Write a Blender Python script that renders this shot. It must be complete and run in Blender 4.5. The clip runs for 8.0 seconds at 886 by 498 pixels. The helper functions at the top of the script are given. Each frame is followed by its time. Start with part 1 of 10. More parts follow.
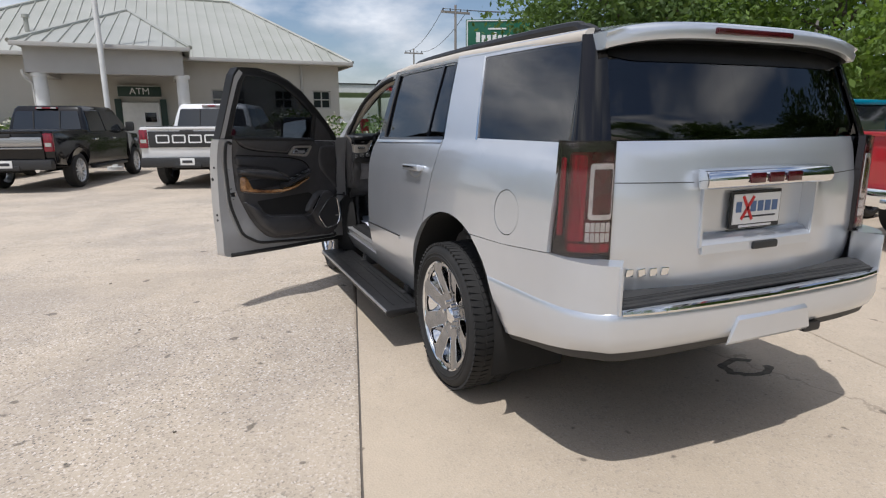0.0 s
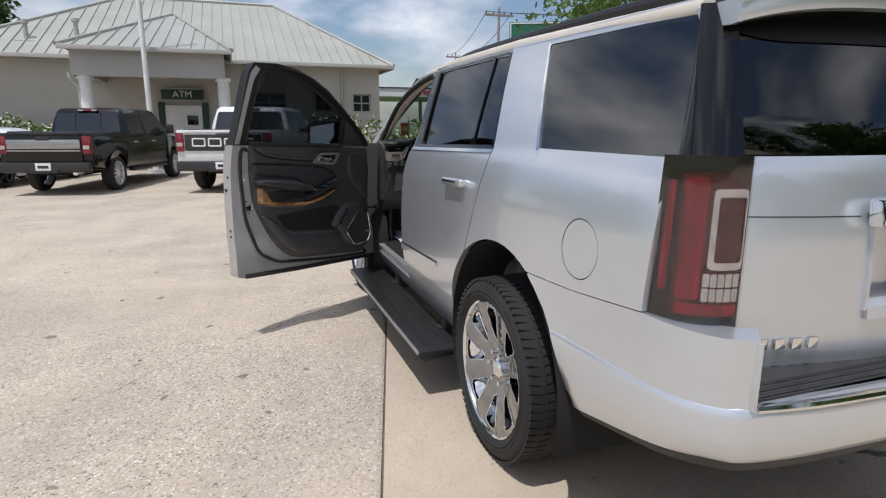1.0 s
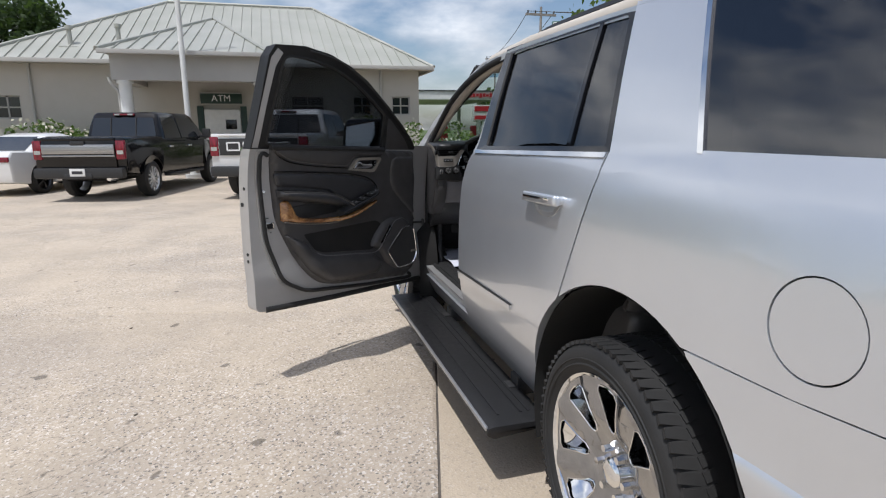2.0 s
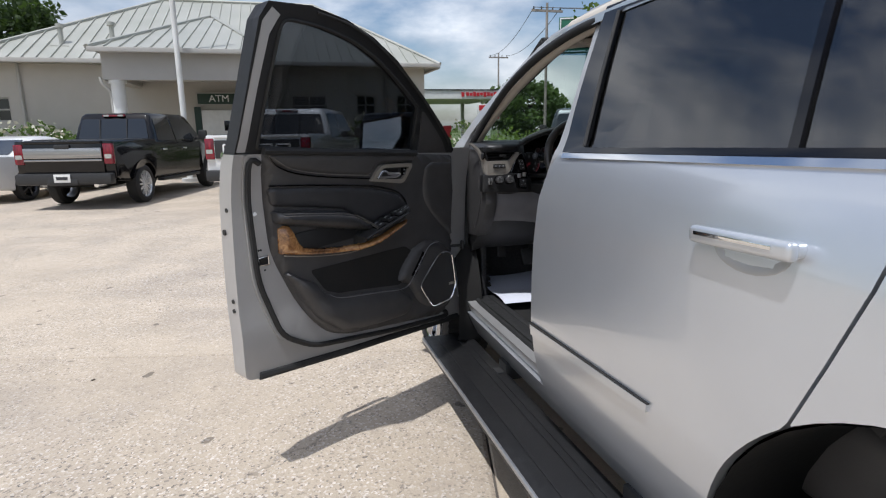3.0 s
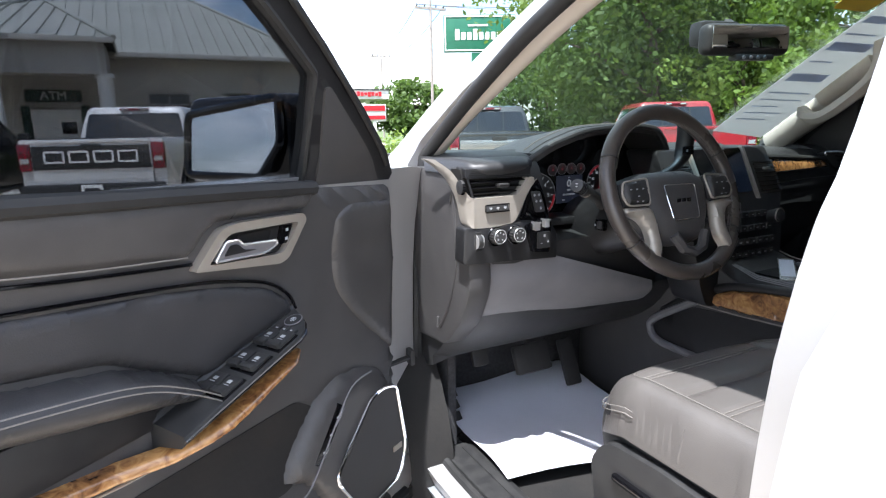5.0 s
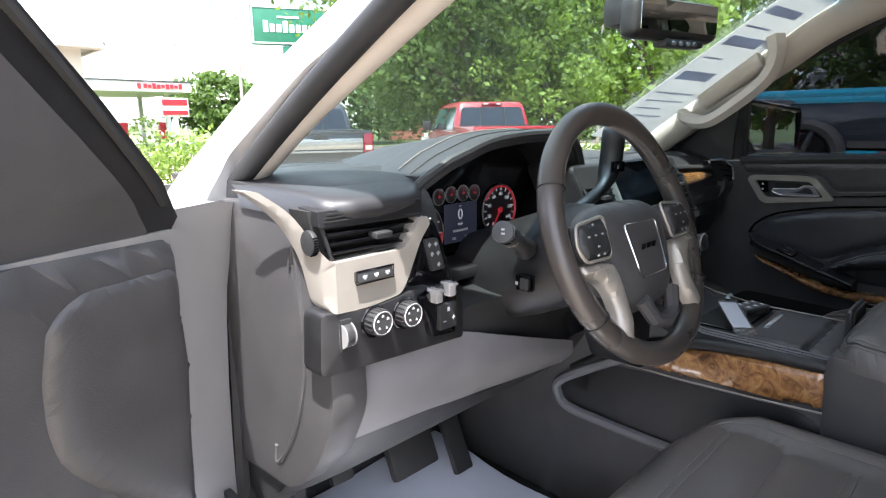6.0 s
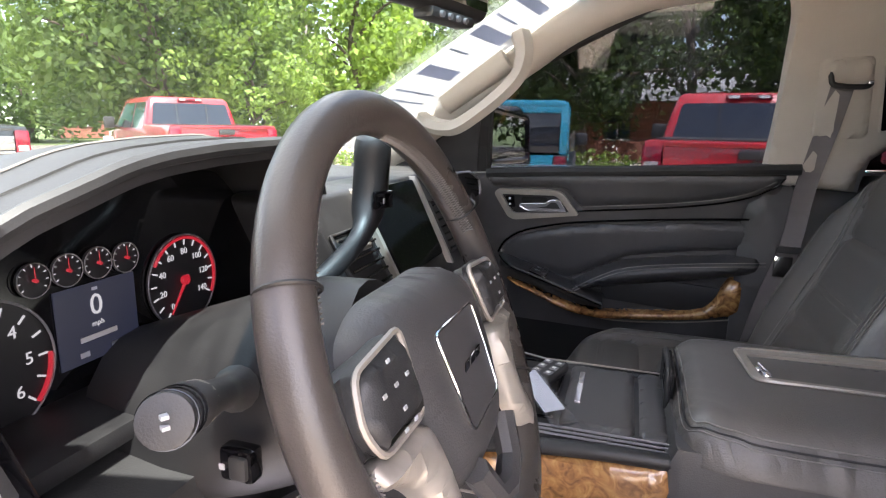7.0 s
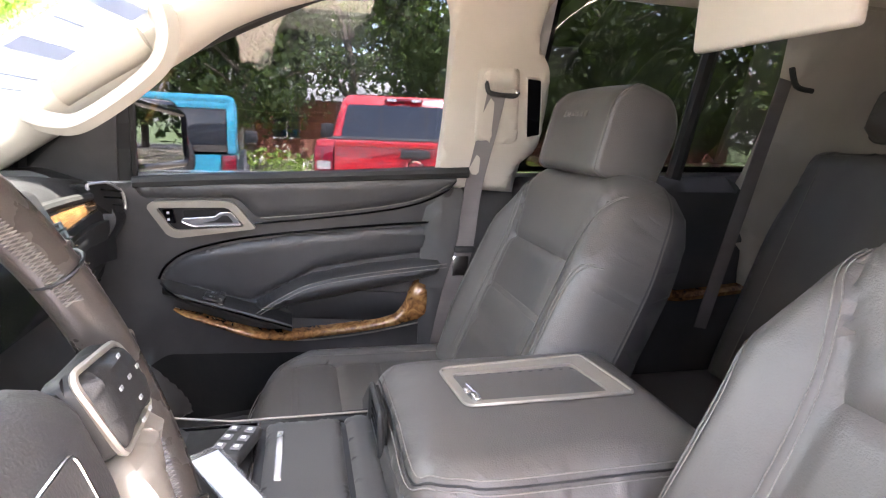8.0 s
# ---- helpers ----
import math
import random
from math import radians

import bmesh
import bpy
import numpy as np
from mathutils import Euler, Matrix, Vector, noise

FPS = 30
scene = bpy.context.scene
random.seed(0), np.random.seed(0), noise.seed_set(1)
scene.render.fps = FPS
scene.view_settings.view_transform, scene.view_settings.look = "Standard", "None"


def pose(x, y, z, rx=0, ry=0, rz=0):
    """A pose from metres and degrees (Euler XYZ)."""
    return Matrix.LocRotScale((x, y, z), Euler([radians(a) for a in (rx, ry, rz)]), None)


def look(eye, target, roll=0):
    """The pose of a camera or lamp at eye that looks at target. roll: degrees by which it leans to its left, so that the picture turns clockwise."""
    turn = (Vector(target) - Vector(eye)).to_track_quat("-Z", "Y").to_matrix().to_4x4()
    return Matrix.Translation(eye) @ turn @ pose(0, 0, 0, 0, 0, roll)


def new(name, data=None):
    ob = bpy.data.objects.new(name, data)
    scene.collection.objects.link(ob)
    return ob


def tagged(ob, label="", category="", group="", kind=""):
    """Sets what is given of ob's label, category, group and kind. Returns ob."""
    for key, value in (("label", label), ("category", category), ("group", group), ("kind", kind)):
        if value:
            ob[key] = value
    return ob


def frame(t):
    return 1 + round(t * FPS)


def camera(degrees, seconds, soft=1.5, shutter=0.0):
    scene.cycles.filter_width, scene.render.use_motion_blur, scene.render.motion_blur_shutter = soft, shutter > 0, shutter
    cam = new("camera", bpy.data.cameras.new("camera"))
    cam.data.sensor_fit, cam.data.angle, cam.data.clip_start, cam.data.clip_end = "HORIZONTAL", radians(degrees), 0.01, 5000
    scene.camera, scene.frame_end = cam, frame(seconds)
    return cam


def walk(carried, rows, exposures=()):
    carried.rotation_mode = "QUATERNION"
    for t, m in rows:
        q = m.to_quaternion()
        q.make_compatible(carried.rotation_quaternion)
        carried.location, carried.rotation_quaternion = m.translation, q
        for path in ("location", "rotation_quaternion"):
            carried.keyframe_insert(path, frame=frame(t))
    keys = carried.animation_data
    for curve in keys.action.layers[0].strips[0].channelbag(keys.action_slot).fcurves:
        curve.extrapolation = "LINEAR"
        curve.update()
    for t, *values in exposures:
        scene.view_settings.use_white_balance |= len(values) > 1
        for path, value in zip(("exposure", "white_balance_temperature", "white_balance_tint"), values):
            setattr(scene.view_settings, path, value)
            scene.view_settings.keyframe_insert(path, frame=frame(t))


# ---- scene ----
cam = camera(74.9, 8.0, 1.2)
EXPOSURES = [(0.0, -0.1, 6150, 12), (3.5, 0.06, 6000, 11), (4.2, 0.4, 5900, 11), (5.3, 2.43, 6150, 12), (6.0, 2.62, 6250, 13), (6.5, 2.65, 6300, 11), (7.0, 3.42, 6800, 22), (7.5, 4.1, 6900, 23), (8.0, 4.72, 7000, 23)]
PATH = [
    (0, (-2.245, -2.894, 1.51), (-1.473, -1.1, 1.079), -0.3),
    (0.5, (-2.184, -2.584, 1.512), (-1.474, -0.76, 1.101), -0.2),
    (1, (-2.021, -2.265, 1.512), (-1.37, -0.42, 1.095), 0.0),
    (1.5, (-1.949, -1.848, 1.486), (-1.383, 0.023, 1.065), -0.1),
    (1.7, (-1.929, -1.68, 1.496), (-1.382, 0.199, 1.081), -0.2),
    (2.8, (-1.872, -0.664, 1.413), (-1.354, 1.227, 1.02), -0.7),
    (3, (-1.88, -0.458, 1.465), (-1.355, 1.429, 1.06), -0.9),
    (3.5, (-1.815, 0.005, 1.461), (-1.245, 1.874, 1.033), -1.0),
    (4, (-1.769, 0.45, 1.462), (-1.145, 2.3, 1.031), -1.1),
    (4.2, (-1.766, 0.629, 1.464), (-1.107, 2.471, 1.048), -1.3),
    (5.3, (-1.449, 1.318, 1.465), (-0.442, 2.993, 1.041), -1.2),
    (5.5, (-1.417, 1.444, 1.465), (-0.313, 3.053, 1.028), -1.2),
    (6, (-1.287, 1.67, 1.481), (0.082, 3.064, 1.055), -0.7),
    (6.5, (-1.062, 1.845, 1.473), (0.592, 2.885, 1.047), 0.1),
    (7, (-0.888, 1.959, 1.484), (0.975, 2.552, 1.063), 0.9),
    (7.5, (-0.756, 2.013, 1.498), (1.199, 2.112, 1.088), 1.4),
    (8, (-0.695, 1.975, 1.491), (1.207, 1.505, 1.092), 2.2),
]
walk(cam, [(t, look(eye, target, roll)) for t, eye, target, roll in PATH], EXPOSURES)

# ---- world, sun, exposure ----
SUN_DIR = Vector((-0.30, -0.27, 1.0)).normalized()
world = bpy.data.worlds.new("world")
scene.world = world
world.use_nodes = True
_w = world.node_tree
_w.nodes.clear()
_out = _w.nodes.new("ShaderNodeOutputWorld")
_bg = _w.nodes.new("ShaderNodeBackground")
_sky = _w.nodes.new("ShaderNodeTexSky")
_sky.sky_type = "NISHITA"
_sky.sun_disc = False
_sky.sun_elevation = radians(68.0)
_sky.sun_rotation = math.atan2(SUN_DIR.x, SUN_DIR.y)
_sky.air_density, _sky.dust_density, _sky.ozone_density = 1.0, 1.6, 1.0
_tc = _w.nodes.new("ShaderNodeTexCoord")
_map = _w.nodes.new("ShaderNodeMapping")
_map.inputs["Scale"].default_value = (1.0, 1.0, 2.4)
_noi = _w.nodes.new("ShaderNodeTexNoise")
_noi.inputs["Scale"].default_value = 2.6
_noi.inputs["Detail"].default_value = 8.0
_noi.inputs["Roughness"].default_value = 0.56
_rmp = _w.nodes.new("ShaderNodeValToRGB")
_rmp.color_ramp.elements[0].position = 0.42
_rmp.color_ramp.elements[1].position = 0.64
_cl = _w.nodes.new("ShaderNodeTexNoise")
_cl.inputs["Scale"].default_value = 5.0
_cl.inputs["Detail"].default_value = 6.0
_clr = _w.nodes.new("ShaderNodeValToRGB")
_clr.color_ramp.elements[0].position, _clr.color_ramp.elements[0].color = 0.32, (4.6, 4.9, 5.4, 1)
_clr.color_ramp.elements[1].position, _clr.color_ramp.elements[1].color = 0.66, (11.5, 11.3, 11.0, 1)
_mx = _w.nodes.new("ShaderNodeMix")
_mx.data_type = "RGBA"
_l = _w.links.new
_l(_tc.outputs["Generated"], _map.inputs["Vector"])
_l(_map.outputs["Vector"], _noi.inputs["Vector"])
_l(_map.outputs["Vector"], _cl.inputs["Vector"])
_l(_noi.outputs["Fac"], _rmp.inputs["Fac"])
_l(_cl.outputs["Fac"], _clr.inputs["Fac"])
_l(_rmp.outputs["Color"], _mx.inputs["Factor"])
_l(_sky.outputs["Color"], _mx.inputs["A"])
_l(_clr.outputs["Color"], _mx.inputs["B"])
_l(_mx.outputs["Result"], _bg.inputs["Color"])
_bg.inputs["Strength"].default_value = 0.11
_l(_bg.outputs["Background"], _out.inputs["Surface"])

sun = new("sun", bpy.data.lights.new("sun", "SUN"))
sun.data.energy = 3.6
sun.data.angle = radians(0.6)
sun.data.color = (1.0, 0.97, 0.925)
sun.matrix_world = look(SUN_DIR * 50, (0, 0, 0))

# ---- tools ----
def soft_table(xs, ys, blur=0.03, n=600):
    """A smooth curve through (xs, ys), as a function."""
    xs, ys = np.array(xs, float), np.array(ys, float)
    if xs[0] > xs[-1]:
        xs, ys = xs[::-1], ys[::-1]
    g = np.linspace(xs[0], xs[-1], n)
    v = np.interp(g, xs, ys)
    k = max(1, int(blur / (g[1] - g[0])))
    ker = np.hanning(2 * k + 3)
    ker /= ker.sum()
    pad = len(ker) // 2
    v = np.convolve(np.concatenate([2 * v[0] - v[1:pad + 1][::-1], v, 2 * v[-1] - v[-pad - 1:-1][::-1]]), ker, "valid")
    return lambda x: float(np.interp(x, g, v))


def finish(me, material, smooth=True, angle=38):
    me.materials.append(material)
    if smooth:
        me.polygons.foreach_set("use_smooth", [True] * len(me.polygons))
        me.set_sharp_from_angle(angle=radians(angle))
    return me


def part(name, bm, material, parent=None, label="", smooth=True, angle=38, m=None):
    """One mesh object from a bmesh, under a thing or a part."""
    if m is not None:
        bm.transform(m)
    me = bpy.data.meshes.new(name)
    bm.to_mesh(me)
    bm.free()
    finish(me, material, smooth, angle)
    ob = new(name, me)
    if parent is not None:
        ob.parent = parent
    if label:
        tagged(ob, label=label)
    return ob


def raw(name, verts, faces, material, parent=None, label="", smooth=True, angle=38):
    me = bpy.data.meshes.new(name)
    me.from_pydata([tuple(v) for v in verts], [], faces)
    me.update()
    finish(me, material, smooth, angle)
    ob = new(name, me)
    if parent is not None:
        ob.parent = parent
    if label:
        tagged(ob, label=label)
    return ob


def thing(name, label, category, m=None, group="", kind=""):
    ob = new(name)
    ob.empty_display_size = 0.2
    if m is not None:
        ob.matrix_basis = m
    return tagged(ob, label, category, group, kind)


def add(*bms):
    """Several bmeshes joined into one."""
    out = bmesh.new()
    for b in bms:
        me = bpy.data.meshes.new("tmp")
        b.to_mesh(me)
        b.free()
        out.from_mesh(me)
        bpy.data.meshes.remove(me)
    return out


def box(c, s, bevel=0.0, seg=2, m=None):
    bm = bmesh.new()
    bmesh.ops.create_cube(bm, size=1.0)
    bmesh.ops.scale(bm, vec=s, verts=bm.verts)
    if bevel:
        bmesh.ops.bevel(bm, geom=bm.edges[:], offset=min(bevel, 0.49 * min(s)), segments=seg, profile=0.6, affect="EDGES")
    if m is not None:
        bm.transform(m)
    bmesh.ops.translate(bm, vec=c, verts=bm.verts)
    return bm


def cyl(a, b, r, r2=None, n=24, caps=True, bevel=0.0):
    """A cylinder or cone from a to b."""
    a, b = Vector(a), Vector(b)
    bm = bmesh.new()
    bmesh.ops.create_cone(bm, cap_ends=caps, segments=n, radius1=r, radius2=r if r2 is None else r2, depth=(b - a).length)
    if bevel:
        es = [e for e in bm.edges if len(e.link_faces) == 2 and any(len(f.verts) > 4 for f in e.link_faces)]
        bmesh.ops.bevel(bm, geom=es, offset=bevel, segments=2, profile=0.6, affect="EDGES")
    bm.transform(Matrix.Translation((a + b) / 2) @ (b - a).to_track_quat("Z", "Y").to_matrix().to_4x4())
    return bm


def tube(pts, r, n=8, closed=False, squash=1.0):
    """A round bar along points; r may be a list."""
    pts = [Vector(p) for p in pts]
    k = len(pts)
    rs = r if isinstance(r, (list, tuple)) else [r] * k
    bm, rings, up = bmesh.new(), [], None
    for i, p in enumerate(pts):
        a = pts[(i - 1) % k] if closed or i else pts[0]
        b = pts[(i + 1) % k] if closed or i < k - 1 else pts[-1]
        d = (b - a).normalized()
        if up is None:
            up = d.orthogonal().normalized()
        up = (up - d * up.dot(d)).normalized()
        side = d.cross(up)
        rings.append([bm.verts.new(p + rs[i] * (math.cos(q) * up + squash * math.sin(q) * side)) for q in [2 * math.pi * j / n for j in range(n)]])
    for i in range(k if closed else k - 1):
        A, B = rings[i], rings[(i + 1) % k]
        for j in range(n):
            bm.faces.new((A[j], A[(j + 1) % n], B[(j + 1) % n], B[j]))
    if not closed:
        bm.faces.new(rings[0][::-1])
        bm.faces.new(rings[-1])
    bmesh.ops.recalc_face_normals(bm, faces=bm.faces[:])
    return bm


def spline(pts, n=6, closed=False):
    """Catmull-Rom points through pts."""
    pts = [Vector(p) for p in pts]
    out, k = [], len(pts)
    for i in range(k if closed else k - 1):
        p0 = pts[(i - 1) % k] if closed or i else pts[0]
        p1, p2 = pts[i], pts[(i + 1) % k]
        p3 = pts[(i + 2) % k] if closed or i < k - 2 else pts[-1]
        for j in range(n):
            t = j / n
            out.append(0.5 * ((2 * p1) + (p2 - p0) * t + (2 * p0 - 5 * p1 + 4 * p2 - p3) * t * t + (3 * p1 - p0 - 3 * p2 + p3) * t ** 3))
    if not closed:
        out.append(pts[-1])
    return out


def rounded(pts, r, n=4):
    """A polygon with rounded corners; r is one radius or one for each corner."""
    out, k = [], len(pts)
    rs = r if isinstance(r, (list, tuple)) else [r] * k
    for i in range(k):
        p, a, b = Vector(pts[i]), Vector(pts[i - 1]), Vector(pts[(i + 1) % k])
        da, db = a - p, b - p
        q = min(rs[i], 0.45 * da.length, 0.45 * db.length)
        if q < 1e-4:
            out.append(tuple(p))
            continue
        s, e = p + da.normalized() * q, p + db.normalized() * q
        for j in range(n + 1):
            t = j / n
            out.append(tuple((1 - t) ** 2 * s + 2 * t * (1 - t) * p + t * t * e))
    return out


def arc(cx, cy, r, a0, a1, n=16):
    return [(cx + r * math.cos(radians(a0 + (a1 - a0) * i / n)), cy + r * math.sin(radians(a0 + (a1 - a0) * i / n))) for i in range(n + 1)]


def sheet(name, outline, holes, place, thick, material, parent=None, label="", du=0.12, dv=0.06, angle=38):
    """A curved panel: a flat outline with holes, cut finely, laid by place(u, v, w); w runs from 0 (outside) to thick (inside)."""
    bm = bmesh.new()
    for loop in [outline] + list(holes):
        vs = [bm.verts.new((p[0], p[1], 0)) for p in loop]
        for i in range(len(vs)):
            bm.edges.new((vs[i], vs[(i + 1) % len(vs)]))
    bmesh.ops.triangle_fill(bm, use_beauty=True, use_dissolve=False, edges=bm.edges[:], normal=(0, 0, 1))
    us, vs = [p[0] for p in outline], [p[1] for p in outline]
    for lo, hi, step, no in ((min(us), max(us), du, (1, 0, 0)), (min(vs), max(vs), dv, (0, 1, 0))):
        k = int((hi - lo) / step)
        for i in range(1, k + 1):
            q = lo + (hi - lo) * i / (k + 1)
            bmesh.ops.bisect_plane(bm, geom=bm.verts[:] + bm.edges[:] + bm.faces[:], dist=1e-5, plane_co=(q if no[0] else 0, q if no[1] else 0, 0), plane_no=no)
    bm.verts.index_update()
    flat = [(v.co.x, v.co.y) for v in bm.verts]
    tris = []
    for f in bm.faces:
        ids = [v.index for v in f.verts]
        tris.append(ids if f.normal.z > 0 else ids[::-1])
    rim = [(e.link_loops[0].vert.index, e.link_loops[0].link_loop_next.vert.index, e.link_faces[0].normal.z > 0) for e in bm.edges if len(e.link_faces) == 1]
    bm.free()
    n = len(flat)
    out = [Vector(place(u, v, 0.0)) for u, v in flat]
    inn = [Vector(place(u, v, thick)) for u, v in flat]
    a, b, c = tris[0][:3]
    away = (out[b] - out[a]).cross(out[c] - out[a]).dot(out[a] - inn[a]) > 0
    faces = [t if away else t[::-1] for t in tris] + [[i + n for i in (t[::-1] if away else t)] for t in tris]
    for i, j, up in rim:
        if not up:
            i, j = j, i
        q = [j, i, i + n, j + n]
        faces.append(q if away else q[::-1])
    ob = raw(name, out + inn, faces, material, parent, label, True, angle)
    if material.name == "clear_glass":
        ob.visible_shadow = False
    return ob


def mirrored(ob, name=None):
    """A copy of a part, turned over to the other side of x = 0, under the same parent."""
    me = ob.data.copy()
    me.transform(Matrix.Diagonal((-1, 1, 1, 1)))
    me.flip_normals()
    o = new(name or ob.name.split(".")[0], me)
    o.parent = ob.parent
    if "label" in ob:
        o["label"] = ob["label"]
    return o


def grid(name, rows, material, parent=None, label="", thick=0.0, closed_v=False, caps=False, angle=38, core=None):
    """A skin through rows of points. core: a point on its inner side, to which its back, of that thickness, lies nearer."""
    rows = [[Vector(p) for p in row] for row in rows]
    m, k = len(rows[0]), len(rows)
    V = [p for row in rows for p in row]
    faces = []
    for i in range(k - 1):
        for j in range(m if closed_v else m - 1):
            faces.append((i * m + j, i * m + (j + 1) % m, (i + 1) * m + (j + 1) % m, (i + 1) * m + j))
    bm = bmesh.new()
    vs = [bm.verts.new(p) for p in V]
    fs = [bm.faces.new([vs[q] for q in f]) for f in faces]
    if caps:
        bm.faces.new(vs[:m][::-1])
        bm.faces.new(vs[-m:])
    bmesh.ops.recalc_face_normals(bm, faces=bm.faces[:])
    if core is not None:
        c = Vector(core)
        bm.normal_update()
        if sum((f.calc_center_median() - c).dot(f.normal) * f.calc_area() for f in bm.faces) < 0:
            bmesh.ops.reverse_faces(bm, faces=bm.faces[:])
        if thick:
            bm.normal_update()
            inn = {v: bm.verts.new(v.co - v.normal * thick) for v in vs}
            rim = [(e.link_loops[0].vert, e.link_loops[0].link_loop_next.vert) for e in bm.edges if len(e.link_faces) == 1]
            for f in fs:
                bm.faces.new([inn[v] for v in reversed(f.verts)])
            for p, q in rim:
                bm.faces.new((q, p, inn[p], inn[q]))
    return part(name, bm, material, parent, label, True, angle)


def edge_gap(loop):
    """How far a point lies from an outline, as a function."""
    P = np.array([(p[0], p[1]) for p in loop])
    Q = np.roll(P, -1, 0) - P
    L2 = (Q ** 2).sum(1) + 1e-12

    def f(u, v):
        d = np.array((u, v)) - P
        t = np.clip((d * Q).sum(1) / L2, 0, 1)[:, None]
        return float(np.sqrt((((d - t * Q) ** 2).sum(1)).min()))
    return f


def pad(name, outline, place, h, r, material, parent=None, label="", cell=0.03, angle=50, lift=0.0):
    """A soft raised form on an outline: h high, rounded off within r of its edge. place(u, v, out)."""
    gap = edge_gap(outline)

    def pl(u, v, w):
        if w > 0:
            return place(u, v, -0.004)
        q = min(1.0, gap(u, v) / r)
        return place(u, v, lift + h * math.sqrt(max(0.0, 1 - (1 - q) ** 2)))
    fine = []
    for i, p in enumerate(outline):
        q = outline[(i + 1) % len(outline)]
        n = max(1, int(math.hypot(q[0] - p[0], q[1] - p[1]) / (cell * 1.2)))
        fine += [(p[0] + (q[0] - p[0]) * k / n, p[1] + (q[1] - p[1]) * k / n) for k in range(n)]
    return sheet(name, fine, [], pl, 1.0, material, parent, label, cell, cell, angle)


def prism(outline, x0, x1, bevel=0.0, place=None, seg=2):
    """An outline in (y, z) drawn from x0 to x1."""
    bm = bmesh.new()
    A = [bm.verts.new((x0, p[0], p[1])) for p in outline]
    B = [bm.verts.new((x1, p[0], p[1])) for p in outline]
    n = len(A)
    fa = bm.faces.new(A)
    fb = bm.faces.new(B[::-1])
    for i in range(n):
        bm.faces.new((A[i], B[i], B[(i + 1) % n], A[(i + 1) % n]))
    bmesh.ops.recalc_face_normals(bm, faces=bm.faces[:])
    if bevel:
        es = list(fa.edges) + list(fb.edges)
        bmesh.ops.bevel(bm, geom=es, offset=bevel, segments=seg, profile=0.6, affect="EDGES")
    bmesh.ops.triangulate(bm, faces=[f for f in bm.faces if len(f.verts) > 4])
    if place is not None:
        for v in bm.verts:
            v.co = place(v.co)
    return bm


def lettering(name, text, size, m, material, parent=None, depth=0.002, align="CENTER", label=""):
    cu = bpy.data.curves.new(name, "FONT")
    cu.body, cu.size, cu.extrude, cu.align_x, cu.align_y = text, size, depth, align, "CENTER"
    cu.resolution_u = 3
    tmp = bpy.data.objects.new("tmp", cu)
    scene.collection.objects.link(tmp)
    bpy.context.view_layer.update()
    me = bpy.data.meshes.new_from_object(tmp.evaluated_get(bpy.context.evaluated_depsgraph_get()))
    bpy.data.objects.remove(tmp)
    bpy.data.curves.remove(cu)
    me.transform(m)
    me.materials.clear()
    finish(me, material, False)
    ob = new(name, me)
    if parent is not None:
        ob.parent = parent
    if label:
        tagged(ob, label=label)
    return ob

# ---- materials ----
def principled(name, color, rough=0.5, metal=0.0, spec=0.5, coat=0.0, coat_rough=0.03):
    mat = bpy.data.materials.new(name)
    mat.use_nodes = True
    b = mat.node_tree.nodes["Principled BSDF"]
    b.inputs["Base Color"].default_value = (*color, 1)
    b.inputs["Roughness"].default_value = rough
    b.inputs["Metallic"].default_value = metal
    b.inputs["Specular IOR Level"].default_value = spec
    b.inputs["Coat Weight"].default_value = coat
    b.inputs["Coat Roughness"].default_value = coat_rough
    return mat


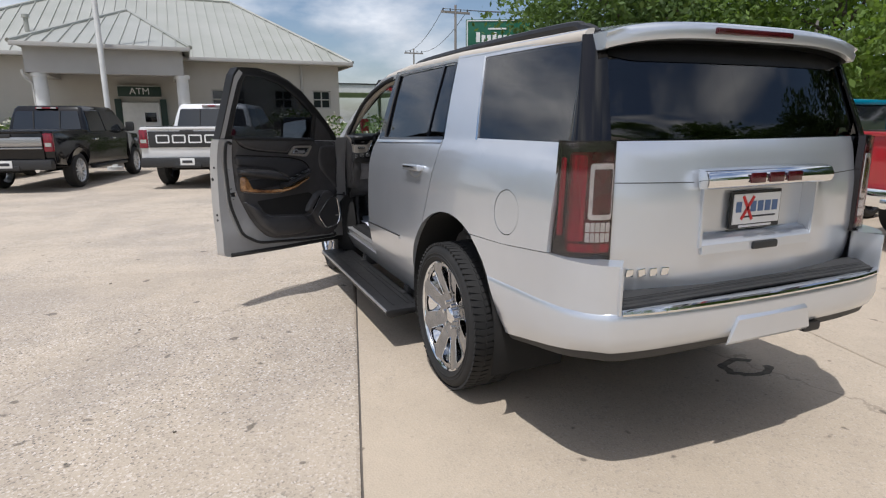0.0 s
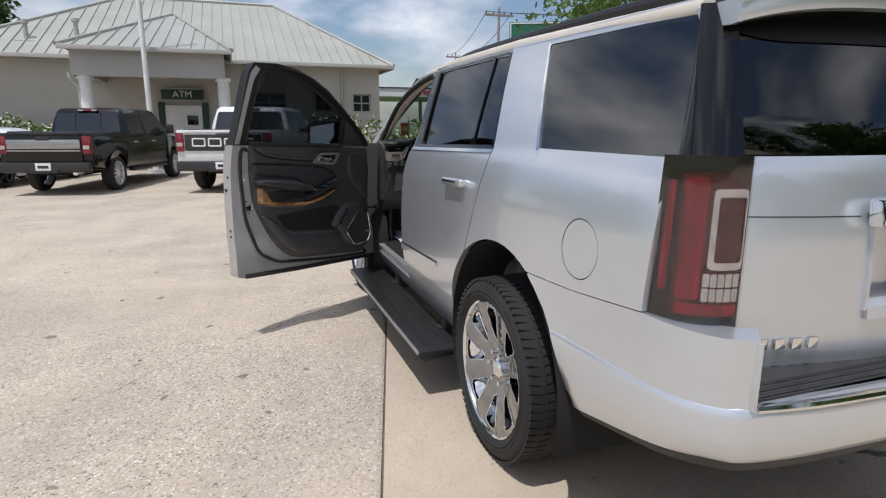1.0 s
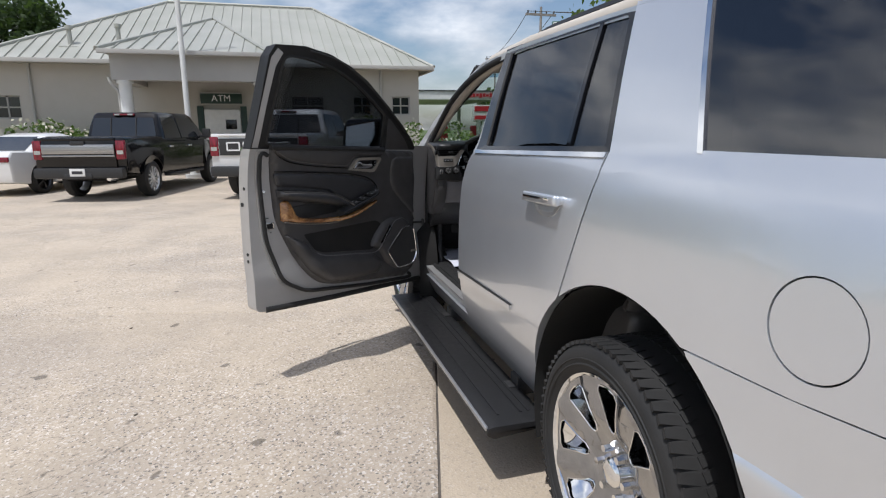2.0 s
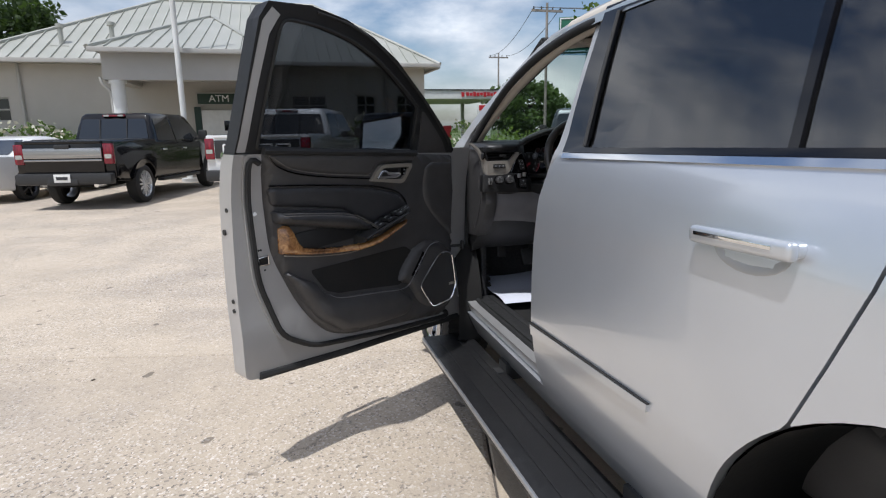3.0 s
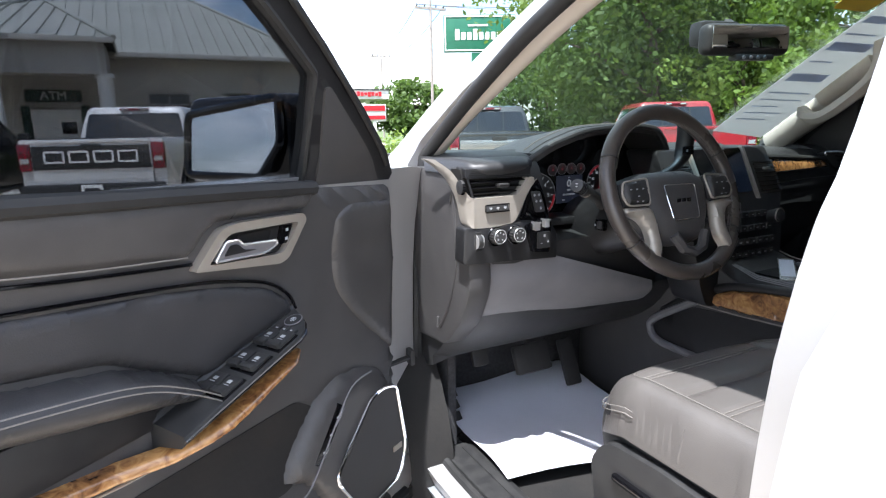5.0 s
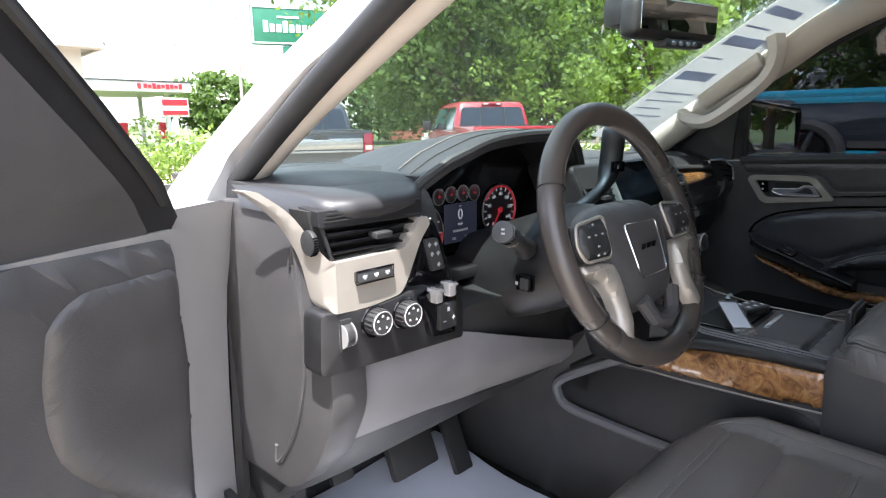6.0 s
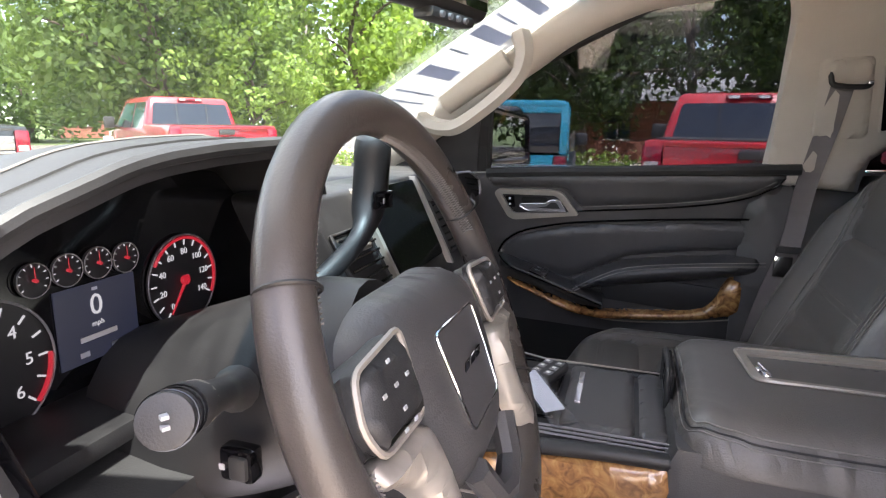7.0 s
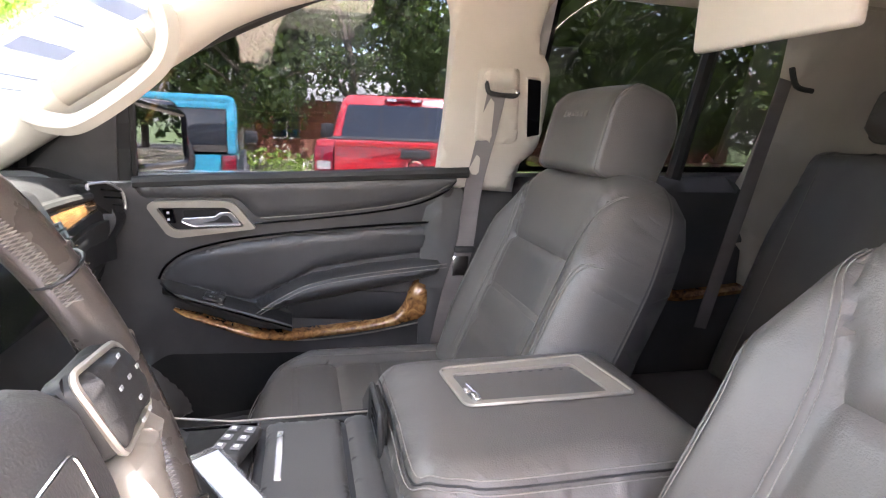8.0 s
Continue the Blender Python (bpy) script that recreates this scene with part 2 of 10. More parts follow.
def varied(name, color, color2, scale, rough=0.5, rough2=None, bump=0.0, bump_scale=None, metal=0.0, spec=0.5, coat=0.0,
           detail=6.0, lo=0.35, hi=0.65, stretch=(1, 1, 1), island=0.0, each=0.0, coords="Object", big=0.0, big_scale=1.0):
    """Two colours mixed by noise, with bump from a finer noise, an uneven gloss and, if asked, a shade of its own for each piece."""
    mat = principled(name, color, rough, metal, spec, coat)
    nt = mat.node_tree
    N, L, b = nt.nodes.new, nt.links.new, nt.nodes["Principled BSDF"]
    tc, mp = N("ShaderNodeTexCoord"), N("ShaderNodeMapping")
    mp.inputs["Scale"].default_value = stretch
    L(tc.outputs[coords], mp.inputs["Vector"])
    no = N("ShaderNodeTexNoise")
    no.inputs["Scale"].default_value, no.inputs["Detail"].default_value = scale, detail
    L(mp.outputs["Vector"], no.inputs["Vector"])
    rp = N("ShaderNodeValToRGB")
    rp.color_ramp.elements[0].position, rp.color_ramp.elements[0].color = lo, (*color, 1)
    rp.color_ramp.elements[1].position, rp.color_ramp.elements[1].color = hi, (*color2, 1)
    L(no.outputs["Fac"], rp.inputs["Fac"])
    col = rp.outputs["Color"]
    if big:
        n3 = N("ShaderNodeTexNoise")
        n3.inputs["Scale"].default_value, n3.inputs["Detail"].default_value = big_scale, 5.0
        L(mp.outputs["Vector"], n3.inputs["Vector"])
        mr = N("ShaderNodeMapRange")
        mr.inputs["From Min"].default_value, mr.inputs["From Max"].default_value = 0.3, 0.7
        mr.inputs["To Min"].default_value, mr.inputs["To Max"].default_value = 1 - big, 1 + big
        L(n3.outputs["Fac"], mr.inputs["Value"])
        vm = N("ShaderNodeVectorMath")
        vm.operation = "SCALE"
        L(col, vm.inputs[0])
        L(mr.outputs["Result"], vm.inputs["Scale"])
        col = vm.outputs["Vector"]
    if each or island:
        src = N("ShaderNodeObjectInfo").outputs["Random"] if each else N("ShaderNodeNewGeometry").outputs["Random Per Island"]
        mr = N("ShaderNodeMapRange")
        mr.inputs["To Min"].default_value, mr.inputs["To Max"].default_value = 1 - (each or island), 1 + (each or island)
        L(src, mr.inputs["Value"])
        vm = N("ShaderNodeVectorMath")
        vm.operation = "SCALE"
        L(col, vm.inputs[0])
        L(mr.outputs["Result"], vm.inputs["Scale"])
        col = vm.outputs["Vector"]
    L(col, b.inputs["Base Color"])
    if rough2 is not None:
        mr = N("ShaderNodeMapRange")
        mr.inputs["From Min"].default_value, mr.inputs["From Max"].default_value = 0.3, 0.7
        mr.inputs["To Min"].default_value, mr.inputs["To Max"].default_value = rough, rough2
        L(no.outputs["Fac"], mr.inputs["Value"])
        L(mr.outputs["Result"], b.inputs["Roughness"])
    if bump:
        n2, bp = N("ShaderNodeTexNoise"), N("ShaderNodeBump")
        n2.inputs["Scale"].default_value, n2.inputs["Detail"].default_value = bump_scale or scale * 4, 4.0
        L(mp.outputs["Vector"], n2.inputs["Vector"])
        bp.inputs["Strength"].default_value, bp.inputs["Distance"].default_value = min(1.0, bump), 0.003 if bump < 0.5 else 0.02
        L(n2.outputs["Fac"], bp.inputs["Height"])
        L(bp.outputs["Normal"], b.inputs["Normal"])
    return mat


def pane_glass(name, tint, f0=0.04, rough=0.0):
    """Thin glass: tints the light at each face and mirrors more at a slant."""
    mat = bpy.data.materials.new(name)
    mat.use_nodes = True
    nt = mat.node_tree
    nt.nodes.clear()
    N, L = nt.nodes.new, nt.links.new
    out, mix, tr, gl, lw = N("ShaderNodeOutputMaterial"), N("ShaderNodeMixShader"), N("ShaderNodeBsdfTransparent"), N("ShaderNodeBsdfGlossy"), N("ShaderNodeLayerWeight")
    pw, ma = N("ShaderNodeMath"), N("ShaderNodeMath")
    pw.operation, pw.inputs[1].default_value = "POWER", 5.0
    ma.operation = "MULTIPLY_ADD"
    ma.inputs[1].default_value, ma.inputs[2].default_value = 0.9 * (1 - f0), f0
    tr.inputs["Color"].default_value = (*[math.sqrt(c) for c in tint], 1)
    gl.inputs["Roughness"].default_value = rough
    L(lw.outputs["Facing"], pw.inputs[0])
    L(pw.outputs[0], ma.inputs[0])
    L(ma.outputs[0], mix.inputs["Fac"])
    L(tr.outputs["BSDF"], mix.inputs[1])
    L(gl.outputs["BSDF"], mix.inputs[2])
    L(mix.outputs["Shader"], out.inputs["Surface"])
    return mat


def translucent(mat, color, share):
    """Lets part of the light that falls on the back of a thin sheet shine through."""
    nt = mat.node_tree
    tl, mx = nt.nodes.new("ShaderNodeBsdfTranslucent"), nt.nodes.new("ShaderNodeMixShader")
    tl.inputs["Color"].default_value = (*color, 1)
    mx.inputs["Fac"].default_value = share
    nt.links.new(nt.nodes["Principled BSDF"].outputs["BSDF"], mx.inputs[1])
    nt.links.new(tl.outputs["BSDF"], mx.inputs[2])
    nt.links.new(mx.outputs["Shader"], nt.nodes["Material Output"].inputs["Surface"])
    return mat


def glow(name, color, strength):
    mat = principled(name, (0.02, 0.02, 0.02), 0.4)
    b = mat.node_tree.nodes["Principled BSDF"]
    b.inputs["Emission Color"].default_value = (*color, 1)
    b.inputs["Emission Strength"].default_value = strength
    return mat


def car_paint(name, color, color2=None, metal=0.0, rough=0.35, flake=0.0):
    mat = varied(name, color, color2 or tuple(c * 0.93 for c in color), 3.0, rough, rough + 0.03, 0.0, metal=metal, coat=1.0)
    b = mat.node_tree.nodes["Principled BSDF"]
    b.inputs["Coat Roughness"].default_value = 0.02
    return mat


SILVER = car_paint("silver_paint", (0.632, 0.66, 0.70), (0.605, 0.632, 0.672), metal=0.68, rough=0.29)
# darker, duller silver: jambs, handle cups, sensors and the open door
DULL_SILVER = varied("jamb_paint", (0.49, 0.485, 0.48), (0.44, 0.435, 0.43), 4.0, 0.32, 0.42, metal=0.5, coat=0.4)
CHROME = varied("chrome", (0.84, 0.85, 0.86), (0.78, 0.79, 0.8), 8.0, 0.05, 0.09, metal=1.0)
SATIN = varied("satin_metal", (0.345, 0.315, 0.275), (0.315, 0.288, 0.25), 20.0, 0.36, 0.44, metal=0.35)
BLACK_GLOSS = principled("black_gloss", (0.004, 0.004, 0.005), 0.07, spec=0.4, coat=0.2)
BLACK_PLASTIC = varied("black_plastic", (0.020, 0.020, 0.021), (0.028, 0.028, 0.028), 30.0, 0.45, 0.58, 0.12, 700.0)
BLACK_TRIM = varied("black_trim", (0.009, 0.009, 0.010), (0.014, 0.014, 0.015), 30.0, 0.42, 0.52, 0.1, 600.0)
CLADDING = varied("grey_cladding", (0.03, 0.03, 0.031), (0.04, 0.039, 0.038), 12.0, 0.55, 0.7, 0.15, 400.0)
WELL = varied("wheel_well", (0.008, 0.008, 0.008), (0.014, 0.013, 0.012), 9.0, 0.9, 0.95, 0.3, 60.0)
RUBBER = varied("tyre_rubber", (0.012, 0.012, 0.012), (0.022, 0.021, 0.02), 7.0, 0.7, 0.85, 0.15, 180.0)
SEAL = varied("rubber_seal", (0.012, 0.012, 0.012), (0.02, 0.02, 0.02), 20.0, 0.6, 0.7)
PRIVACY = pane_glass("privacy_glass", (0.035, 0.038, 0.042), 0.145)
REAR_PRIVACY = pane_glass("rear_privacy_glass", (0.03, 0.033, 0.037), 0.085)
SIDE_GLASS = pane_glass("tinted_glass", (0.085, 0.094, 0.107), 0.035)
SCREEN_GLASS = pane_glass("screen_glass", (0.60, 0.67, 0.63), 0.03)
RED_LENS = varied("red_lens", (0.27, 0.007, 0.024), (0.09, 0.004, 0.012), 9.0, 0.07, 0.12, coat=0.4, stretch=(7, 7, 0.5))
RED_DARK = varied("dark_red_lens", (0.065, 0.005, 0.009), (0.035, 0.004, 0.006), 9.0, 0.07, 0.12, coat=0.4)
SMOKE_LENS = varied("smoke_lens", (0.010, 0.009, 0.010), (0.018, 0.014, 0.015), 9.0, 0.06, 0.1, spec=0.4, coat=0.3)
CLEAR_LENS = varied("clear_lens", (0.62, 0.62, 0.63), (0.46, 0.46, 0.47), 30.0, 0.1, 0.16, metal=0.5, coat=1.0)
WHITE_PLASTIC = varied("white_plastic", (0.72, 0.72, 0.70), (0.66, 0.66, 0.64), 6.0, 0.4, 0.5)
MARK_DARK = principled("dark_print", (0.03, 0.03, 0.035), 0.6)
MARK_BLUE = principled("blue_print", (0.10, 0.16, 0.30), 0.6)
MARK_RED = principled("red_print", (0.55, 0.03, 0.03), 0.6)
MARK_WHITE = principled("white_print", (0.75, 0.75, 0.74), 0.6)

# ---- the lot and what stands round it ----
SITE = radians(-14.5)


def concrete(name, base, dark, stone, worn_lo, worn_hi, greyed, each=0.035):
    """Worn concrete with exposed aggregate in patches and faint stains."""
    mat = principled(name, base, 0.85)
    nt = mat.node_tree
    N, L, b = nt.nodes.new, nt.links.new, nt.nodes["Principled BSDF"]
    geo, oi = N("ShaderNodeNewGeometry"), N("ShaderNodeObjectInfo")

    def noise_tex(scale, detail=6.0, rough=0.6):
        n = N("ShaderNodeTexNoise")
        n.inputs["Scale"].default_value, n.inputs["Detail"].default_value, n.inputs["Roughness"].default_value = scale, detail, rough
        L(geo.outputs["Position"], n.inputs["Vector"])
        return n.outputs["Fac"]

    def rng(src, a, c, lo, hi):
        m = N("ShaderNodeMapRange")
        for k, v in zip(("From Min", "From Max", "To Min", "To Max"), (a, c, lo, hi)):
            m.inputs[k].default_value = v
        L(src, m.inputs["Value"])
        return m.outputs["Result"]

    def blend(f, a, c, mode="MIX"):
        m = N("ShaderNodeMix")
        m.data_type, m.blend_type = "RGBA", mode
        for k, v in (("Factor", f), ("A", a), ("B", c)):
            if isinstance(v, (tuple, float)):
                m.inputs[k].default_value = v
            else:
                L(v, m.inputs[k])
        return m.outputs["Result"]

    vor = N("ShaderNodeTexVoronoi")
    vor.inputs["Scale"].default_value = 95.0
    L(geo.outputs["Position"], vor.inputs["Vector"])
    rp = N("ShaderNodeValToRGB")
    e = rp.color_ramp.elements
    e[0].position, e[0].color = 0.08, (*dark, 1)
    e[1].position, e[1].color = 0.92, (*stone, 1)
    for at in (0.3, 0.68):
        e.new(at).color = (*base, 1)
    L(vor.outputs["Color"], rp.inputs["Fac"])
    patch = noise_tex(0.42, 9.0, 0.62)
    worn = rng(patch, 0.40, 0.58, worn_lo, worn_hi)
    grey = rng(noise_tex(0.6, 7.0, 0.6), 0.46, 0.60, 0.0, greyed)
    col = blend(worn, (*base, 1), rp.outputs["Color"])
    col = blend(grey, col, (0.84, 0.85, 0.88, 1.0), "MULTIPLY")
    stain = rng(noise_tex(1.3, 8.0, 0.7), 0.3, 0.72, 0.86, 1.08)
    fine = rng(noise_tex(160.0, 3.0), 0.25, 0.75, 0.88, 1.10)
    spots = rng(noise_tex(7.5, 2.0, 0.4), 0.255, 0.29, 0.45, 1.0)
    own = rng(oi.outputs["Random"], 0, 1, 1 - each, 1 + each)
    crack_at = N("ShaderNodeTexVoronoi")
    crack_at.feature = "DISTANCE_TO_EDGE"
    crack_at.inputs["Scale"].default_value = 0.16
    wob = N("ShaderNodeTexNoise")
    wob.inputs["Scale"].default_value, wob.inputs["Detail"].default_value = 1.6, 8.0
    L(geo.outputs["Position"], wob.inputs["Vector"])
    shift = N("ShaderNodeVectorMath")
    shift.operation = "MULTIPLY_ADD"
    shift.inputs[1].default_value = (0.9, 0.9, 0.9)
    L(wob.outputs["Color"], shift.inputs[0])
    L(geo.outputs["Position"], shift.inputs[2])
    L(shift.outputs["Vector"], crack_at.inputs["Vector"])
    crack = rng(crack_at.outputs["Distance"], 0.0004, 0.0016, 0.70, 1.0)
    for f in (stain, fine, spots, own, crack):
        v = N("ShaderNodeVectorMath")
        v.operation = "SCALE"
        L(col, v.inputs[0])
        L(f, v.inputs["Scale"])
        col = v.outputs["Vector"]
    L(col, b.inputs["Base Color"])
    bp = N("ShaderNodeBump")
    bp.inputs["Strength"].default_value, bp.inputs["Distance"].default_value = 0.35, 0.004
    L(vor.outputs["Distance"], bp.inputs["Height"])
    L(bp.outputs["Normal"], b.inputs["Normal"])
    return mat


SLAB = concrete("concrete_slab", (0.485, 0.40, 0.300), (0.31, 0.27, 0.22), (0.55, 0.48, 0.39), 0.1, 0.6, 0.35)
ROUGH_SLAB = concrete("worn_slab", (0.485, 0.405, 0.312), (0.17, 0.15, 0.13), (0.72, 0.66, 0.59), 0.4, 1.0, 0.9)
BEDDING = varied("joint_filler", (0.09, 0.08, 0.07), (0.15, 0.13, 0.11), 3.0, 0.9)
LAWN = varied("lawn", (0.05, 0.085, 0.02), (0.09, 0.12, 0.035), 0.6, 0.95, bump=0.5, bump_scale=40.0, big=0.2, big_scale=0.05)
STUCCO = varied("grey_stucco", (0.50, 0.475, 0.43), (0.46, 0.435, 0.39), 1.2, 0.9, 0.95, 0.25, 90.0, big=0.06, big_scale=0.3)
STUCCO_BAND = varied("band_stucco", (0.43, 0.42, 0.395), (0.40, 0.385, 0.36), 1.2, 0.9, 0.95, 0.25, 90.0, big=0.05, big_scale=0.4)
ROOF_METAL = varied("roof_sheet", (0.36, 0.365, 0.32), (0.41, 0.41, 0.37), 0.7, 0.42, 0.5, metal=0.25, each=0.04, stretch=(1, 1, 1))
WHITE_PAINT = varied("white_paint", (0.70, 0.70, 0.68), (0.62, 0.62, 0.60), 2.0, 0.5, 0.6)
DARK_PANE = principled("dark_window", (0.02, 0.024, 0.03), 0.05, coat=0.5)
GREEN_SIGN = varied("green_sign", (0.008, 0.10, 0.055), (0.012, 0.12, 0.065), 2.0, 0.35, 0.45)
DARK_GREEN = varied("dark_green_sign", (0.012, 0.035, 0.024), (0.016, 0.042, 0.03), 2.0, 0.4, 0.5)
BARK = varied("bark", (0.075, 0.058, 0.042), (0.12, 0.098, 0.075), 9.0, 0.95, bump=0.6, bump_scale=22.0, stretch=(1, 1, 0.3))

# ground: one sheet, with the slabs of the lot on it
g = bmesh.new()
bmesh.ops.create_grid(g, x_segments=24, y_segments=24, size=900)
ground = tagged(part("ground", g, LAWN, smooth=False), "flat grassy ground reaching away to the horizon", "ground", kind="structure")
ground.location.z = -0.06
lot = thing("pavement", "worn tan concrete lot of large jointed slabs", "pavement", kind="structure")
part("joint_bed", box((0, 0, -0.038), (64, 62, 0.04), m=None), BEDDING, lot, m=Matrix.Translation((4, 7, 0)) @ Matrix.Rotation(SITE, 4, "Z"))

# the bank
bank = thing("bank_building", "grey stucco bank with pale standing-seam roof and columned portico", "building")
WALL_Y, WALL_L, WALL_R, EAVE = 22.9, -11.6, 3.95, 3.95


def wall_place(y):
    return lambda u, v, w: (u, y + w, v)


WINS = [(2.80, 3.57, 2.08, 2.82), (1.20, 1.95, 2.08, 2.82), (-1.25, 0.05, 2.05, 2.82), (-11.35, -10.50, 1.95, 2.75)]
sheet("front_wall", [(WALL_L, 0), (WALL_R, 0), (WALL_R, EAVE), (WALL_L, EAVE)], [[(a, c), (b_, c), (b_, d), (a, d)] for a, b_, c, d in WINS], wall_place(WALL_Y), 0.3, STUCCO, bank, du=3, dv=2)
part("side_wall", box((WALL_R - 0.15, 30.0, EAVE / 2), (0.3, 13.6, EAVE)), STUCCO, bank, smooth=False)
part("side_wall", box((WALL_L + 0.15, 30.0, EAVE / 2), (0.3, 13.6, EAVE)), STUCCO, bank, smooth=False)
part("back_wall", box(((WALL_L + WALL_R) / 2, 36.9, EAVE / 2), (WALL_R - WALL_L, 0.3, EAVE)), STUCCO, bank, smooth=False)
for a, b_, c, d in WINS:
    w = part("window", box(((a + b_) / 2, WALL_Y + 0.12, (c + d) / 2), (b_ - a, 0.03, d - c)), DARK_PANE, bank, "dark window pane with grey bars", smooth=False)
    bars = [box(((a + b_) / 2, WALL_Y + 0.09, (c + d) / 2), (0.05, 0.04, d - c))]
    bars += [box(((a + b_) / 2, WALL_Y + 0.09, c + (d - c) * q), (b_ - a, 0.04, 0.05)) for q in (0.03, 0.5, 0.97)]
    bars += [box((q, WALL_Y + 0.09, (c + d) / 2), (0.05, 0.04, d - c)) for q in (a + 0.025, b_ - 0.025)]
    part("frame", add(*bars), STUCCO_BAND, w, smooth=False)


def roof_plane(name, eave_a, eave_b, top_b, top_a, pitch=0.42):
    """One slope of standing-seam sheet: a slab with raised ribs that run up the slope."""
    A, B, C, D = [Vector(p) for p in (eave_a, eave_b, top_b, top_a)]
    along = (B - A).normalized()
    up = (C + D) / 2 - (A + B) / 2
    up = (up - along * up.dot(along)).normalized()
    nrm = along.cross(up).normalized()
    if nrm.z < 0:
        nrm = -nrm
    bm = bmesh.new()
    lo = [bm.verts.new(p - nrm * 0.05) for p in (A, B, C, D)]
    hi = [bm.verts.new(p) for p in (A, B, C, D)]
    bm.faces.new(hi)
    bm.faces.new(lo[::-1])
    for i in range(4):
        bm.faces.new((lo[i], lo[(i + 1) % 4], hi[(i + 1) % 4], hi[i]))
    bmesh.ops.remove_doubles(bm, verts=bm.verts[:], dist=1e-4)
    bmesh.ops.recalc_face_normals(bm, faces=bm.faces[:])
    slope = part(name, bm, ROOF_METAL, bank, smooth=False)
    L = (B - A).length
    uc, ud, h = (C - A).dot(along), (D - A).dot(along), (C - A).dot(up)
    ribs = []
    for k in range(1, int(L / pitch)):
        u = k * pitch
        t = 1.0
        if u < ud and ud > 0.01:
            t = u / ud
        if u > uc and L - uc > 0.01:
            t = (L - u) / (L - uc)
        if t * h < 0.2:
            continue
        p, q = A + along * u, A + along * u + up * h * t
        ribs.append((p, q))
    vs, fs = [], []
    for p, q in ribs:
        n = len(vs)
        for e in (p, q):
            vs += [e - along * 0.02, e + along * 0.02, e + along * 0.012 + nrm * 0.05, e - along * 0.012 + nrm * 0.05]
        fs += [(n, n + 1, n + 5, n + 4), (n + 1, n + 2, n + 6, n + 5), (n + 2, n + 3, n + 7, n + 6), (n + 3, n, n + 4, n + 7), (n, n + 3, n + 2, n + 1)]
    if vs:
        r = raw("seam", vs, fs, ROOF_METAL, slope, smooth=False)
        tagged(r, kind="stuff")
    for p, q in ((B, C), (A, D)):
        if abs((q - p).normalized().dot(up)) < 0.97:
            part("hip_cap", tube([p + nrm * 0.03, q + nrm * 0.03], 0.07, 6), ROOF_METAL, slope)
    return slope


E0, ER, EL, RY, RZ = WALL_Y - 0.55, WALL_R + 0.5, WALL_L - 0.3, 29.9, 7.38
RL, RR = -6.4, 0.25
roof_plane("roof_slope", (EL, E0, EAVE), (ER, E0, EAVE), (RR, RY, RZ), (RL, RY, RZ))
roof_plane("roof_slope", (ER, E0, EAVE), (ER, 37.2, EAVE), (RR, RY + 0.01, RZ), (RR, RY, RZ))
roof_plane("roof_slope", (EL, 37.2, EAVE), (EL, E0, EAVE), (RL, RY, RZ), (RL, RY + 0.01, RZ))
roof_plane("roof_slope", (ER, 37.2, EAVE), (EL, 37.2, EAVE), (RL, RY, RZ), (RR, RY, RZ))
part("ridge_cap", tube([(RL, RY, RZ + 0.03), (RR, RY, RZ + 0.03)], 0.09, 6), ROOF_METAL, bank)
part("gutter", add(box(((EL + ER) / 2, E0 - 0.05, EAVE - 0.04), (ER - EL, 0.13, 0.15), 0.02), box((ER + 0.05, 30, EAVE - 0.04), (0.13, 14.6, 0.15), 0.02)), STUCCO_BAND, bank)
part("soffit", box(((EL + ER) / 2, WALL_Y - 0.27, EAVE - 0.08), (ER - EL - 0.1, 0.52, 0.04)), STUCCO_BAND, bank, smooth=False)
for x in (2.35, -10.1):
    part("downpipe", tube([(x, WALL_Y - 0.08, EAVE - 0.1), (x, WALL_Y - 0.08, 0.1)], 0.05, 8), STUCCO_BAND, bank)
for x, y, z in ((-8.98, 23.88, 4.75), (-7.46, 24.4, 4.95)):
    part("vent_pipe", add(cyl((x, y, z - 0.5), (x, y, z + 0.45), 0.08), cyl((x, y, z + 0.42), (x, y, z + 0.55), 0.13), box((x, y, z - 0.25), (0.6, 0.6, 0.08))), ROOF_METAL, bank)
# portico
PX0, PX1, PY = -7.0, -1.95, 19.5
for bm in (box(((PX0 + PX1) / 2, PY + 0.2, 3.5), (PX1 - PX0 - 0.5, 0.4, 0.85)), box((PX0 + 0.45, (PY + WALL_Y) / 2, 3.5), (0.4, WALL_Y - PY - 0.02, 0.85)), box((PX1 - 0.45, (PY + WALL_Y) / 2, 3.5), (0.4, WALL_Y - PY - 0.02, 0.85))):
    part("portico_band", bm, STUCCO_BAND, bank, smooth=False)
part("portico_ceiling", box(((PX0 + PX1) / 2, (PY + WALL_Y) / 2, 3.3), (PX1 - PX0 - 1.2, WALL_Y - PY - 0.5, 0.06)), STUCCO_BAND, bank, smooth=False)
PE, PA = 3.95, Vector((-4.24, 27.4, 6.32))
roof_plane("portico_slope", (PX0, PY - 0.3, PE), (PX1, PY - 0.3, PE), tuple(PA + Vector((0.01, 0, 0))), tuple(PA))
roof_plane("portico_slope", (PX1, PY - 0.3, PE), (PX1, 22.6, PE), tuple(PA + Vector((0, 0.01, 0))), tuple(PA))
roof_plane("portico_slope", (PX0, 22.6, PE), (PX0, PY - 0.3, PE), tuple(PA), tuple(PA + Vector((0, 0.01, 0))))
part("portico_gutter", box(((PX0 + PX1) / 2, PY - 0.33, PE - 0.05), (PX1 - PX0, 0.1, 0.14), 0.02), STUCCO_BAND, bank)
